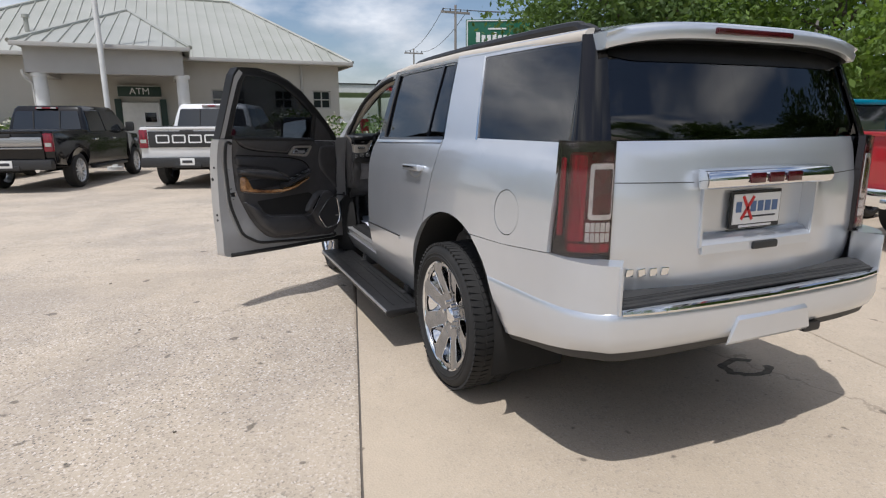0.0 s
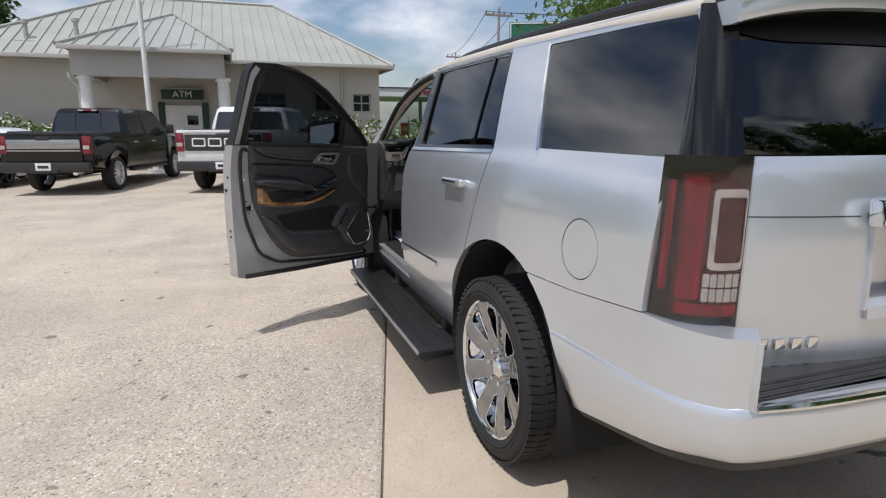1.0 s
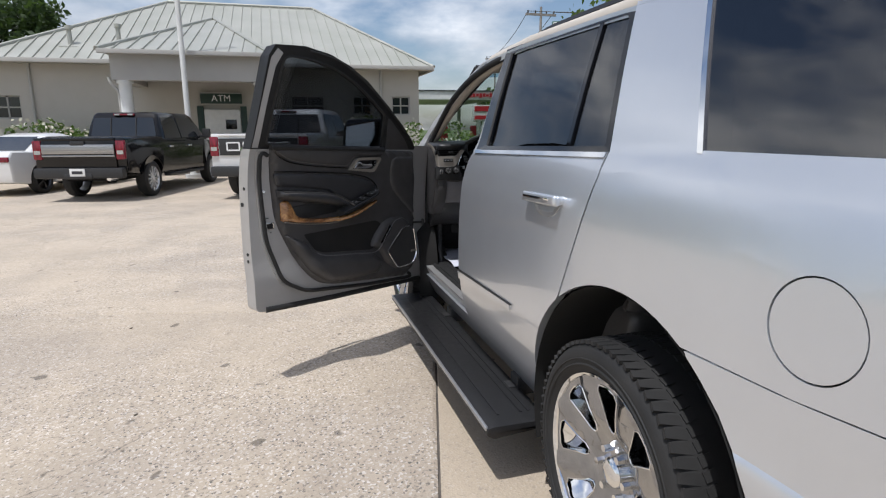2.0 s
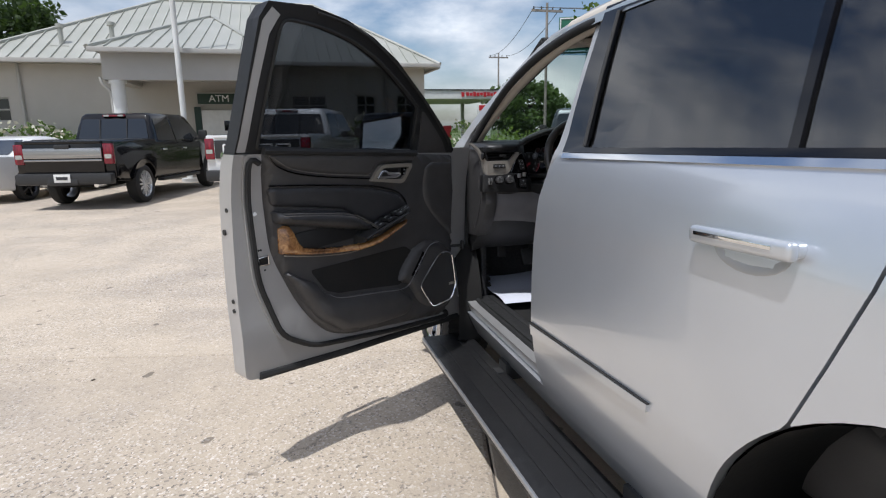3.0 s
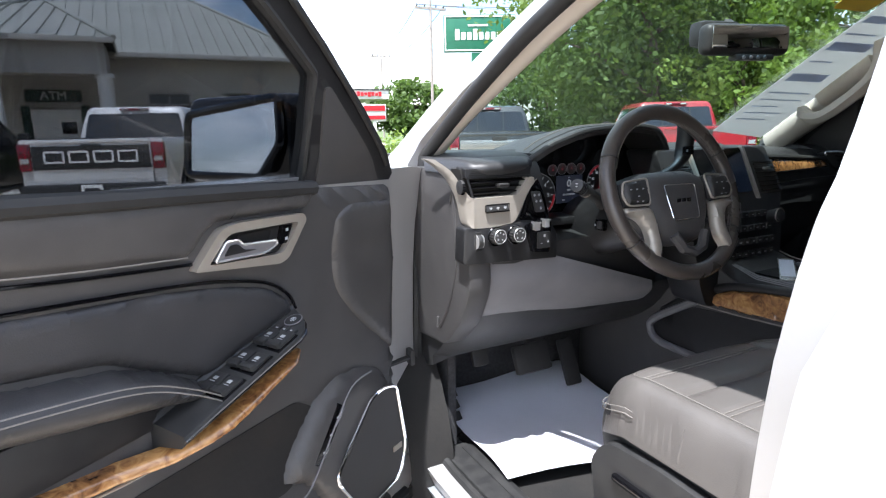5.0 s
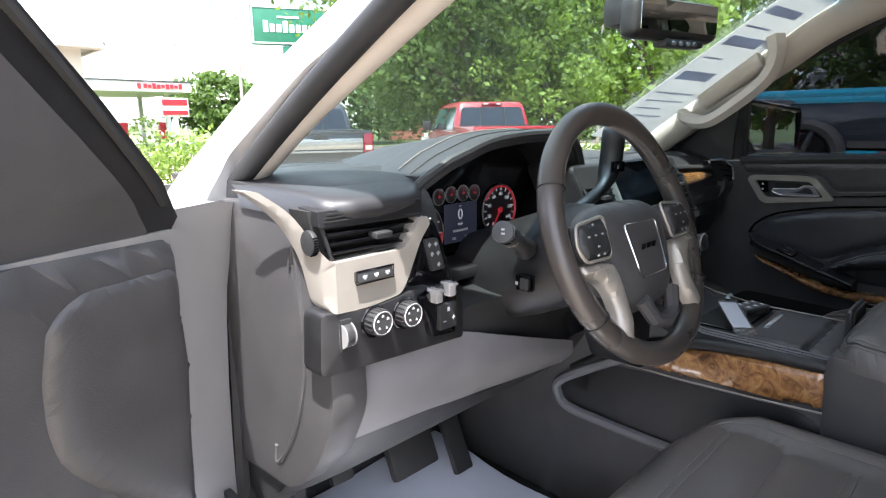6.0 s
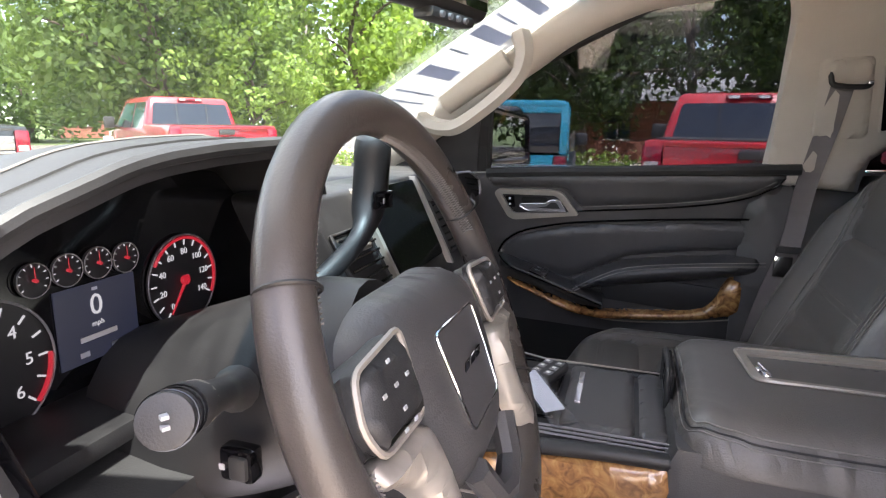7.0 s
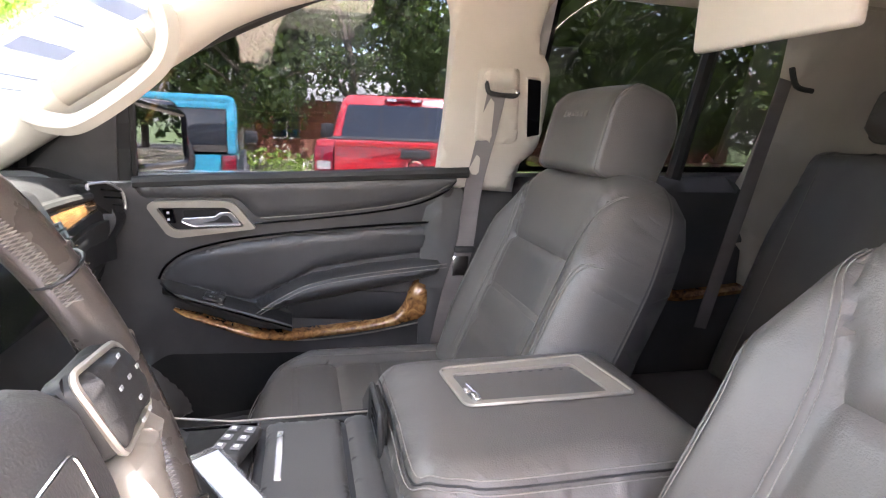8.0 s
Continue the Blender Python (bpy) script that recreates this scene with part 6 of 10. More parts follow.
    part("striker_bolt", cyl(F(1.372, 1.15, -0.002), F(1.372, 1.15, 0.005), 0.008, n=16), CHROME, d)
    for u, z in ((1.382, 1.0), (1.392, 1.0), (1.405, 0.915)):
        part("screw_hole", cyl(F(u, z, -0.002), F(u, z, 0.003), 0.004, n=10), SEAL, d)
    for z in (0.76, 0.80, 1.17):
        part("plug", cyl(out(1.286, z, 0.055), out(1.281, z, 0.055), 0.009, n=12), SEAL, d)
    part("bumper_stop", cyl(out(1.287, 1.08, 0.03), out(1.280, 1.08, 0.03), 0.012, n=14), SEAL, d)
    # trim panel
    trim_out = rounded([(1.39, 1.392), (1.405, 1.25), (1.43, 0.985), (1.485, 0.86), (1.545, 0.74), (1.61, 0.645), (1.69, 0.57), (1.80, 0.535), (2.1, 0.505), (2.43, 0.475), (2.515, 0.55), (2.53, 0.88), (2.525, 1.19), (2.485, 1.335), (2.21, 1.352)], [0.01, 0.05, 0.06, 0.05, 0.05, 0.05, 0.05, 0.05, 0.02, 0.06, 0.05, 0.03, 0.03, 0.01, 0.01], 4)
    pad("trim_panel", trim_out, F, 0.03, 0.03, SOFT_TRIM, d, "black soft trim panel", 0.045)
    pad("upper_trim", rounded([(1.395, 1.385), (1.42, 1.352), (1.49, 1.321), (1.60, 1.298), (1.75, 1.279), (1.92, 1.262), (1.97, 1.318), (2.19, 1.316), (2.20, 1.352)], 0.015, 3), F, 0.016, 0.03, SOFT_TRIM, d, "", 0.015, lift=0.029)
    line([(1.41, 1.372), (1.435, 1.343), (1.50, 1.311), (1.60, 1.288), (1.75, 1.269), (1.93, 1.252)], 0.034, 0.003, BLACK_GLOSS, d, "seam")
    line([(1.43, 1.362), (1.50, 1.324), (1.60, 1.301), (1.75, 1.282), (1.915, 1.268)], 0.0445, 0.0014, STITCH, d)
    arc_top = [(1.415, 1.250), (1.65, 1.235), (1.90, 1.212), (2.01, 1.194), (2.095, 1.170), (2.145, 1.135), (2.165, 1.10)]
    pad("insert", rounded(arc_top + [(2.10, 1.085), (1.95, 1.04), (1.83, 1.10), (1.78, 1.128), (1.64, 1.15), (1.43, 1.175)], 0.02, 3), F, 0.012, 0.02, DOOR_HIDE, d, "padded leather insert", 0.016, lift=0.03)
    line([(u, v + 0.009) for u, v in arc_top], 0.036, 0.0035, BLACK_GLOSS, d, "seam")
    pad("armrest", rounded([(1.425, 1.165), (1.64, 1.143), (1.79, 1.120), (1.87, 1.085), (1.965, 1.022), (1.955, 0.995), (1.86, 1.02), (1.64, 1.06), (1.50, 1.085), (1.43, 1.105)], 0.022, 4), F, 0.088, 0.042, DOOR_HIDE, d, "padded black armrest", 0.012)
    for dz in (0.0, 0.009):
        line([(1.435, 1.152 - dz), (1.64, 1.131 - dz), (1.78, 1.108 - dz), (1.86, 1.073 - dz), (1.93, 1.028 - dz)], 0.110 if dz == 0 else 0.114, 0.0013, STITCH, d)
    part("belt_seal", tube([F(1.38, 1.396, 0.03), F(1.70, 1.380, 0.03), F(2.0, 1.366, 0.03), F(2.20, 1.355, 0.03)], 0.015, 8), SEAL, d, "rubber window seal")
    # pull pocket with its wooden rim
    part("pull_pocket", box((0, 0, 0), (0.02, 0.34, 0.085), 0.008), BLACK_TRIM, d, m=at(1.68, 1.02, 0.028) @ Matrix.Rotation(radians(4), 4, "X"))
    wood_lo = soft_table([1.45, 1.466, 1.56, 1.655, 1.75, 1.84, 1.91, 1.98, 2.06, 2.13], [0.985, 0.972, 0.956, 0.943, 0.935, 0.934, 0.947, 0.972, 1.008, 1.038], 0.012)
    wood_hi = soft_table([1.45, 1.475, 1.505, 1.522, 1.538, 1.56, 1.60, 1.66, 1.76, 1.85, 1.91, 1.975, 2.055, 2.13], [1.08, 1.094, 1.090, 1.06, 1.02, 0.994, 0.982, 0.972, 0.964, 0.963, 0.974, 0.994, 1.024, 1.044], 0.008)
    strip = []
    for k in range(86):
        u = 1.455 + 0.67 * k / 85
        lo, hi = wood_lo(u), wood_hi(u)
        e = min(1.0, k / 3, (85 - k) / 4)
        o = 0.026 + 0.050 * min(1.0, max(0.0, (u - 1.76) / 0.18))
        strip.append([F(u, lo + (hi - lo) * q, o + 0.036 * math.sqrt(max(0.0, 1 - abs(2 * q - 1) ** 3)) * (0.35 + 0.65 * e)) for q in (0, 0.02, 0.06, 0.12, 0.25, 0.5, 0.75, 0.88, 0.94, 0.98, 1)])
    grid("wood_trim", strip, WOOD, d, "glossy burl wood trim", caps=True, angle=60)
    line([(1.47, 0.969), (1.655, 0.938), (1.84, 0.929), (1.98, 0.967), (2.13, 1.033)], 0.046, 0.0025, SATIN, d, "wood_edge")
    # window switches on a ledge that rises to the front
    def ledge_z(u):
        return 1.033 + 0.34 * (u - 1.935)

    ledge = []
    for k in range(15):
        u = 1.84 + 0.318 * k / 14
        z, wide = ledge_z(u), 0.122 - 0.072 * max(0, (u - 2.09) / 0.068) ** 2.2
        ledge.append([F(u, z + 0.012, 0.022), F(u, z + 0.010, 0.034), F(u, z + 0.002, 0.040), F(u, z, wide - 0.010), F(u, z - 0.002, wide - 0.003), F(u, z - 0.009, wide), F(u, z - 0.024, wide - 0.012), F(u, z - 0.038, 0.045), F(u, z - 0.05, 0.02)])
    sw = grid("switch_panel", ledge, BLACK_PLASTIC, d, "window switch panel", caps=True, angle=30)
    part("switch_edge", tube([r[5] for r in ledge], 0.0028, 6), BLACK_GLOSS, sw)

    def ledge_m(u, o, up=0.0):
        return Matrix.Translation(F(u, ledge_z(u) + up, o)) @ turn @ Matrix.Rotation(radians(18.8), 4, "X")

    for k in range(3 if is_left else 1):
        u = 2.005 - 0.062 * (k - 1) if is_left else 2.03
        part("switch_recess", box((0, 0, 0), (0.074, 0.054, 0.003), 0.001), BLACK_GLOSS, sw, m=ledge_m(u, 0.079))
        for o in (0.061, 0.097):
            part("window_switch", add(box((0, 0.002, 0.004), (0.032, 0.044, 0.007), 0.003), box((0, -0.016, 0.008), (0.031, 0.014, 0.012), 0.004)), BLACK_PLASTIC, sw, m=ledge_m(u, o))
            part("switch_icon", add(box((0, 0.008, 0.0082), (0.010, 0.007, 0.0008)), box((0, 0.0, 0.0082), (0.012, 0.0015, 0.0008))), ICON, sw, smooth=False, m=ledge_m(u, o))
    if is_left:
        for o in (0.060, 0.079, 0.098):
            part("mirror_switch", box((0, 0, 0.002), (0.016, 0.020, 0.007), 0.002), BLACK_PLASTIC, sw, m=ledge_m(2.094, o, 0.001))
            part("switch_icon", box((0, 0, 0.006), (0.005, 0.003, 0.0008)), ICON, sw, smooth=False, m=ledge_m(2.094, o, 0.001))
        part("mirror_pad", cyl((0, 0, -0.003), (0, 0, 0.004), 0.018, n=28, bevel=0.002), BLACK_PLASTIC, sw, "round mirror pad", m=ledge_m(2.126, 0.070))
        part("pad_ring", tube([(0.0175 * math.cos(q), 0.0175 * math.sin(q), 0.003) for q in [2 * math.pi * i / 28 for i in range(28)]], 0.0012, 5, True), GREY_TRIM, sw, m=ledge_m(2.126, 0.070))
        part("switch_icon", add(tube([(0.006 * math.cos(q), 0.006 * math.sin(q), 0.0045) for q in [2 * math.pi * i / 12 for i in range(12)]], 0.0008, 4, True), box((0, 0, 0.0045), (0.004, 0.007, 0.0008))), ICON, sw, smooth=False, m=ledge_m(2.126, 0.070))
    # inside handle
    bez = rounded([(1.925, 1.240), (1.975, 1.308), (2.01, 1.313), (2.165, 1.309), (2.176, 1.295), (2.135, 1.224), (2.115, 1.216)], [0.008, 0.02, 0.02, 0.01, 0.01, 0.02, 0.02], 4)
    cav = rounded([(1.952, 1.247), (1.990, 1.296), (2.155, 1.294), (2.120, 1.236)], [0.008, 0.014, 0.008, 0.014], 3)
    sheet("handle_bezel", bez, [cav], on(0.036, 0.014), 0.02, SATIN, d, "satin metal bezel", du=0.04, dv=0.04)
    sheet("handle_cup", cav, [], on(0.028, 0.006), 0.01, BLACK_TRIM, d, du=0.05, dv=0.05)
    # black sheet laid on the cup as the shade behind the lever
    sheet("cup_hollow", rounded([(2.015, 1.288), (2.098, 1.287), (2.092, 1.262), (2.03, 1.266)], 0.010, 3), [], on(0.033, 0.003), 0.005, WELL, d, du=0.05, dv=0.05)
    lev = rounded([(1.962, 1.251), (1.982, 1.283), (2.008, 1.283), (2.018, 1.272), (2.095, 1.267), (2.098, 1.260), (2.072, 1.247)], [0.003, 0.004, 0.006, 0.006, 0.005, 0.005, 0.01], 3)
    hnd = sheet("door_handle", lev, [], on(0.042, 0.012), 0.014, GREY_TRIM, d, "metal-edged inside handle", du=0.04, dv=0.04)
    part("handle_edge", tube([F(p[0], p[1], 0.054) for p in lev], 0.0022, 6, True), BRIGHT, hnd, "bright metal edge")
    # dark sheet on the lever's face, painted shade instead of a dip
    sheet("handle_hollow", rounded([(1.978, 1.258), (1.990, 1.276), (2.004, 1.276), (2.02, 1.263), (2.05, 1.258)], 0.004, 3), [], on(0.052, 0.004), 0.005, BLACK_TRIM, hnd, du=0.04, dv=0.04)
    lk = rounded([(2.118, 1.290), (2.143, 1.289), (2.132, 1.254), (2.113, 1.255)], 0.003, 2)
    sheet("lock_switch", lk, [], on(0.036, 0.008), 0.01, BLACK_GLOSS, d, du=0.05, dv=0.05)
    for z in (1.281, 1.264):
        part("switch_icon", box((0, 0, 0), (0.001, 0.006, 0.006)), ICON, d, smooth=False, m=at(2.129, z, 0.0445))
    # raised front pod, sail, map pocket, speaker
    pad("front_pod", rounded([(2.475, 1.300), (2.32, 1.308), (2.283, 1.285), (2.276, 1.20), (2.288, 1.12), (2.36, 1.03), (2.50, 0.905), (2.51, 1.15)], [0.02, 0.04, 0.03, 0.05, 0.05, 0.05, 0.01, 0.02], 4), F, 0.014, 0.035, SOFT_TRIM, d, "", 0.016, lift=0.029)
    sheet("sail_trim", rounded([(2.214, 1.350), (2.188, 1.560), (2.205, 1.568), (2.33, 1.470), (2.43, 1.385), (2.478, 1.335)], [0.004, 0.012, 0.012, 0.03, 0.03, 0.004], 4), [], on(-0.022, 0.012), 0.03, BLACK_PLASTIC, d, "black mirror sail trim", du=0.1, dv=0.1)
    sheet("sail_face", rounded([(2.242, 1.350), (2.213, 1.545), (2.225, 1.549), (2.33, 1.465), (2.42, 1.388), (2.462, 1.340)], [0.004, 0.008, 0.008, 0.02, 0.02, 0.004], 4), [], on(-0.012, 0.008), 0.012, SOFT_TRIM, d, "", du=0.1, dv=0.1)
    # flat near-black sheet for the shade down in the map pocket
    sheet("map_pocket", rounded([(1.60, 0.88), (1.675, 0.775), (1.74, 0.75), (1.95, 0.73), (2.11, 0.712), (2.30, 0.80), (2.16, 0.90)], 0.02, 4), [], on(0.026, 0.006), 0.012, WELL, d, "dark sheet as shade inside the map pocket", du=0.08, dv=0.08)
    pad("pocket_front", rounded([(1.475, 0.90), (1.63, 0.825), (1.665, 0.768), (1.735, 0.740), (1.95, 0.718), (2.10, 0.702), (2.20, 0.62), (2.15, 0.55), (2.0, 0.545), (1.75, 0.565), (1.62, 0.66), (1.55, 0.76)], 0.03, 4), F, 0.045, 0.06, SOFT_TRIM, d, "", 0.0125, angle=85, lift=0.022)
    pod_o = rounded([(2.45, 0.875), (2.38, 0.905), (2.29, 0.918), (2.20, 0.885), (2.12, 0.80), (2.085, 0.73), (2.16, 0.70), (2.22, 0.60), (2.30, 0.545), (2.43, 0.535), (2.49, 0.60), (2.505, 0.76)], 0.03, 4)
    pad("speaker_pod", pod_o, F, 0.065, 0.05, SOFT_TRIM, d, "speaker pod", 0.02)
    line([(1.67, 0.765), (1.735, 0.737), (1.95, 0.715), (2.105, 0.700), (2.17, 0.735), (2.235, 0.815), (2.30, 0.885), (2.37, 0.896)], 0.067, 0.002, GREY_TRIM, d, "pocket_edge")
    gri = rounded([(2.405, 0.838), (2.465, 0.822), (2.482, 0.65), (2.45, 0.575), (2.30, 0.560), (2.215, 0.690), (2.36, 0.825)], [0.02, 0.025, 0.03, 0.03, 0.03, 0.03, 0.03], 4)
    sheet("speaker_grille", gri, [], on(0.060, 0.008), 0.012, CLADDING, d, "dark speaker grille", du=0.04, dv=0.04)
    part("grille_ring", tube([F(p[0], p[1], 0.07) for p in gri], 0.004, 6, True), CHROME, d, "bright ring")
    part("speaker_mark", box((0, 0, 0), (0.003, 0.035, 0.014)), SATIN, d, smooth=False, m=at(2.445, 0.66, 0.070))
    mem = part("memory_switch", box((0, 0, 0), (0.008, 0.030, 0.14), 0.004), BLACK_GLOSS, d, m=at(2.22, 0.80, 0.062) @ Matrix.Rotation(radians(-38), 4, "X"))
    for k in range(3):
        part("switch_icon", box((0, 0, 0), (0.001, 0.006, 0.004)), ICON, mem, smooth=False, m=at(2.195 + 0.025 * k, 0.77 + 0.031 * k, 0.067))
    # outside mirror
    mt = (SWING if is_left else Matrix.Diagonal((-1, 1, 1, 1)))
    cy = MIRROR_AT[0] if is_left else 2.475
    if is_left:
        mt = mt @ Matrix.Translation((-1.16, cy, 0)) @ Matrix.Rotation(radians(MIRROR_AT[1]), 4, "Z") @ Matrix.Translation((1.16, -cy, 0))
    else:
        mt = mt @ Matrix.Translation((-1.16, cy, 0)) @ Matrix.Rotation(radians(19), 4, "Z") @ Matrix.Translation((1.16, -cy, 0))
    part("door_mirror", box((-1.175, cy, 1.452), (0.35, 0.15, 0.205), 0.035, 4), BLACK_GLOSS, d, "gloss black door mirror", m=mt)
    mo = rounded([(-1.338, 1.362), (-1.330, 1.512), (-1.03, 1.545), (-1.024, 1.44), (-1.09, 1.358)], [0.02, 0.02, 0.015, 0.02, 0.015], 4)
    mtilt = mt @ Matrix.Translation((0, cy - 0.091, 1.455)) @ Matrix.Rotation(radians(-5 if is_left else 0), 4, "X")
    part("mirror_glass", prism([(x, z - 1.455) for x, z in mo], 0.0, 0.004, 0.0, lambda c: Vector((c.y, c.x, c.z))), MIRROR, d, "mirror glass", smooth=False, m=mtilt)
    part("mirror_rim", tube([(x, 0.002, z - 1.455) for x, z in mo], 0.011, 8, True), BLACK_GLOSS, d, m=mtilt)
    part("mirror_arm", tube(spline([(-1.10, cy + 0.01, 1.38), (-1.0, cy + 0.04, 1.36), (-0.93, cy + 0.08, 1.365)], 4), [0.035] * 8 + [0.045], 10), BLACK_PLASTIC, d, m=mt)
    if not is_left:
        for o in [d] + list(d.children):
            if o.name.startswith(("door_mirror", "mirror_glass", "mirror_rim", "mirror_arm")):
                o.data.flip_normals()
    ho = [out(1.39 + du, 1.235, -0.032 if 0.03 < du < 0.3 else 0.01) for du in (0.0, 0.04, 0.15, 0.29, 0.33)]
    part("outer_handle", tube(spline(ho, 5), 0.017, 8, squash=0.6), SILVER, d)
    if is_left:
        part("check_strap", tube([out(2.50, 0.84, 0.10), Vector((-0.935, 2.57, 0.83))], 0.008, 6), BLACK_PLASTIC, d)
        part("strap_plate", box((-0.925, 2.575, 0.83), (0.014, 0.035, 0.045), 0.004), BLACK_PLASTIC, d)
    return d


MIRROR_AT = (2.40, 4.0)
front_door(True)
front_door(False)

# ---- cabin ----
def icon_bars(parent, spots, size, normal_m, mat=None):
    for p in spots:
        part("icon", box((0, 0, 0), size), mat or ICON, parent, smooth=False, m=Matrix.Translation(p) @ normal_m)


# windscreen
def screen_place(u, v, w):
    """u across, v from 0 (cowl) to 1 (header)."""
    hw = 0.80 - 0.09 * v
    x = u * hw
    y = 2.98 - 0.86 * v - (0.16 - 0.08 * v) * u * u
    return (x, y - w * 0.5, 1.325 + 0.545 * v + 0.05 * v * (1 - v) - 0.02 * u * u - w)


sheet("windscreen", rounded([(-1, 0), (1, 0), (1, 1), (-1, 1)], 0.03, 2), [], screen_place, 0.005, SCREEN_GLASS, suv, "clear windscreen", du=0.15, dv=0.12)
for s in (-1, 1):
    part("screen_edge", tube([screen_place(s * 1.0, v, 0.004) for v in [i / 10 for i in range(11)]], 0.012, 6), SEAL, suv)
part("screen_edge", tube([screen_place(u, 1.0, 0.004) for u in [i / 8 - 1 for i in range(17)]], 0.014, 6), SEAL, suv)
part("cowl", tube([screen_place(u, -0.01, 0.0) for u in [i / 8 - 1 for i in range(17)]], 0.035, 8), BLACK_PLASTIC, suv)
sheet("tint_band", [(-0.97, 0.90), (0.97, 0.90), (0.97, 0.985), (-0.97, 0.985)], [], lambda u, v, w: screen_place(u, v, w + 0.007), 0.001, pane_glass("band_tint", (0.35, 0.5, 0.62), 0.0), suv, du=0.15, dv=0.1)
# opaque strip added under the header to keep sun off the passenger's door trim
sheet("screen_border", [(-0.99, 0.955), (0.99, 0.955), (0.99, 0.998), (-0.99, 0.998)], [], lambda u, v, w: screen_place(u, v, w + 0.009), 0.001, DEEP_BLACK, suv, "added black strip that keeps sun off the cabin", du=0.1, dv=0.1)
# price sheet taped inside the screen
stk = sheet("price_sheet", [(0.60, 0.22), (0.91, 0.18), (0.94, 0.92), (0.63, 0.94)], [], lambda u, v, w: screen_place(u, v, w + 0.012), 0.0015, THIN_PAPER, suv, "white price sheet taped to the windscreen", du=0.1, dv=0.1)

for v0, v1, u1 in ((0.30, 0.305, 0.80), (0.34, 0.345, 0.84), (0.38, 0.385, 0.78), (0.42, 0.425, 0.86), (0.46, 0.466, 0.86), (0.53, 0.57, 0.84), (0.63, 0.636, 0.76), (0.69, 0.73, 0.86), (0.765, 0.772, 0.80), (0.82, 0.85, 0.85)):
    sheet("print_block", [(0.64, v0), (u1, v0), (u1, v1), (0.64, v1)], [], lambda u, v, w: screen_place(u, v, w + 0.015), 0.0008, FAINT, stk, du=0.1, dv=0.1)
YELLOW = principled("yellow_print", (0.75, 0.55, 0.04), 0.5)
sheet("yellow_sticker", rounded([(0.39, 0.86), (0.60, 0.86), (0.61, 0.95), (0.41, 0.95)], 0.03, 3), [], lambda u, v, w: screen_place(u, v, w + 0.014), 0.001, YELLOW, suv, "yellow sticker", du=0.1, dv=0.1)

# headliner, pillar trims, grab handles
sheet("headliner", [(-0.70, -0.9), (0.70, -0.9), (0.73, 0.5), (0.70, 2.08), (-0.70, 2.08), (-0.73, 0.5)], [], lambda u, v, w: (u, v, roof_z(v) - 0.055 - 0.05 * (abs(u) / 0.73) ** 4 + w), 0.015, CLOTH, suv, "beige cloth headliner", du=0.12, dv=0.15)


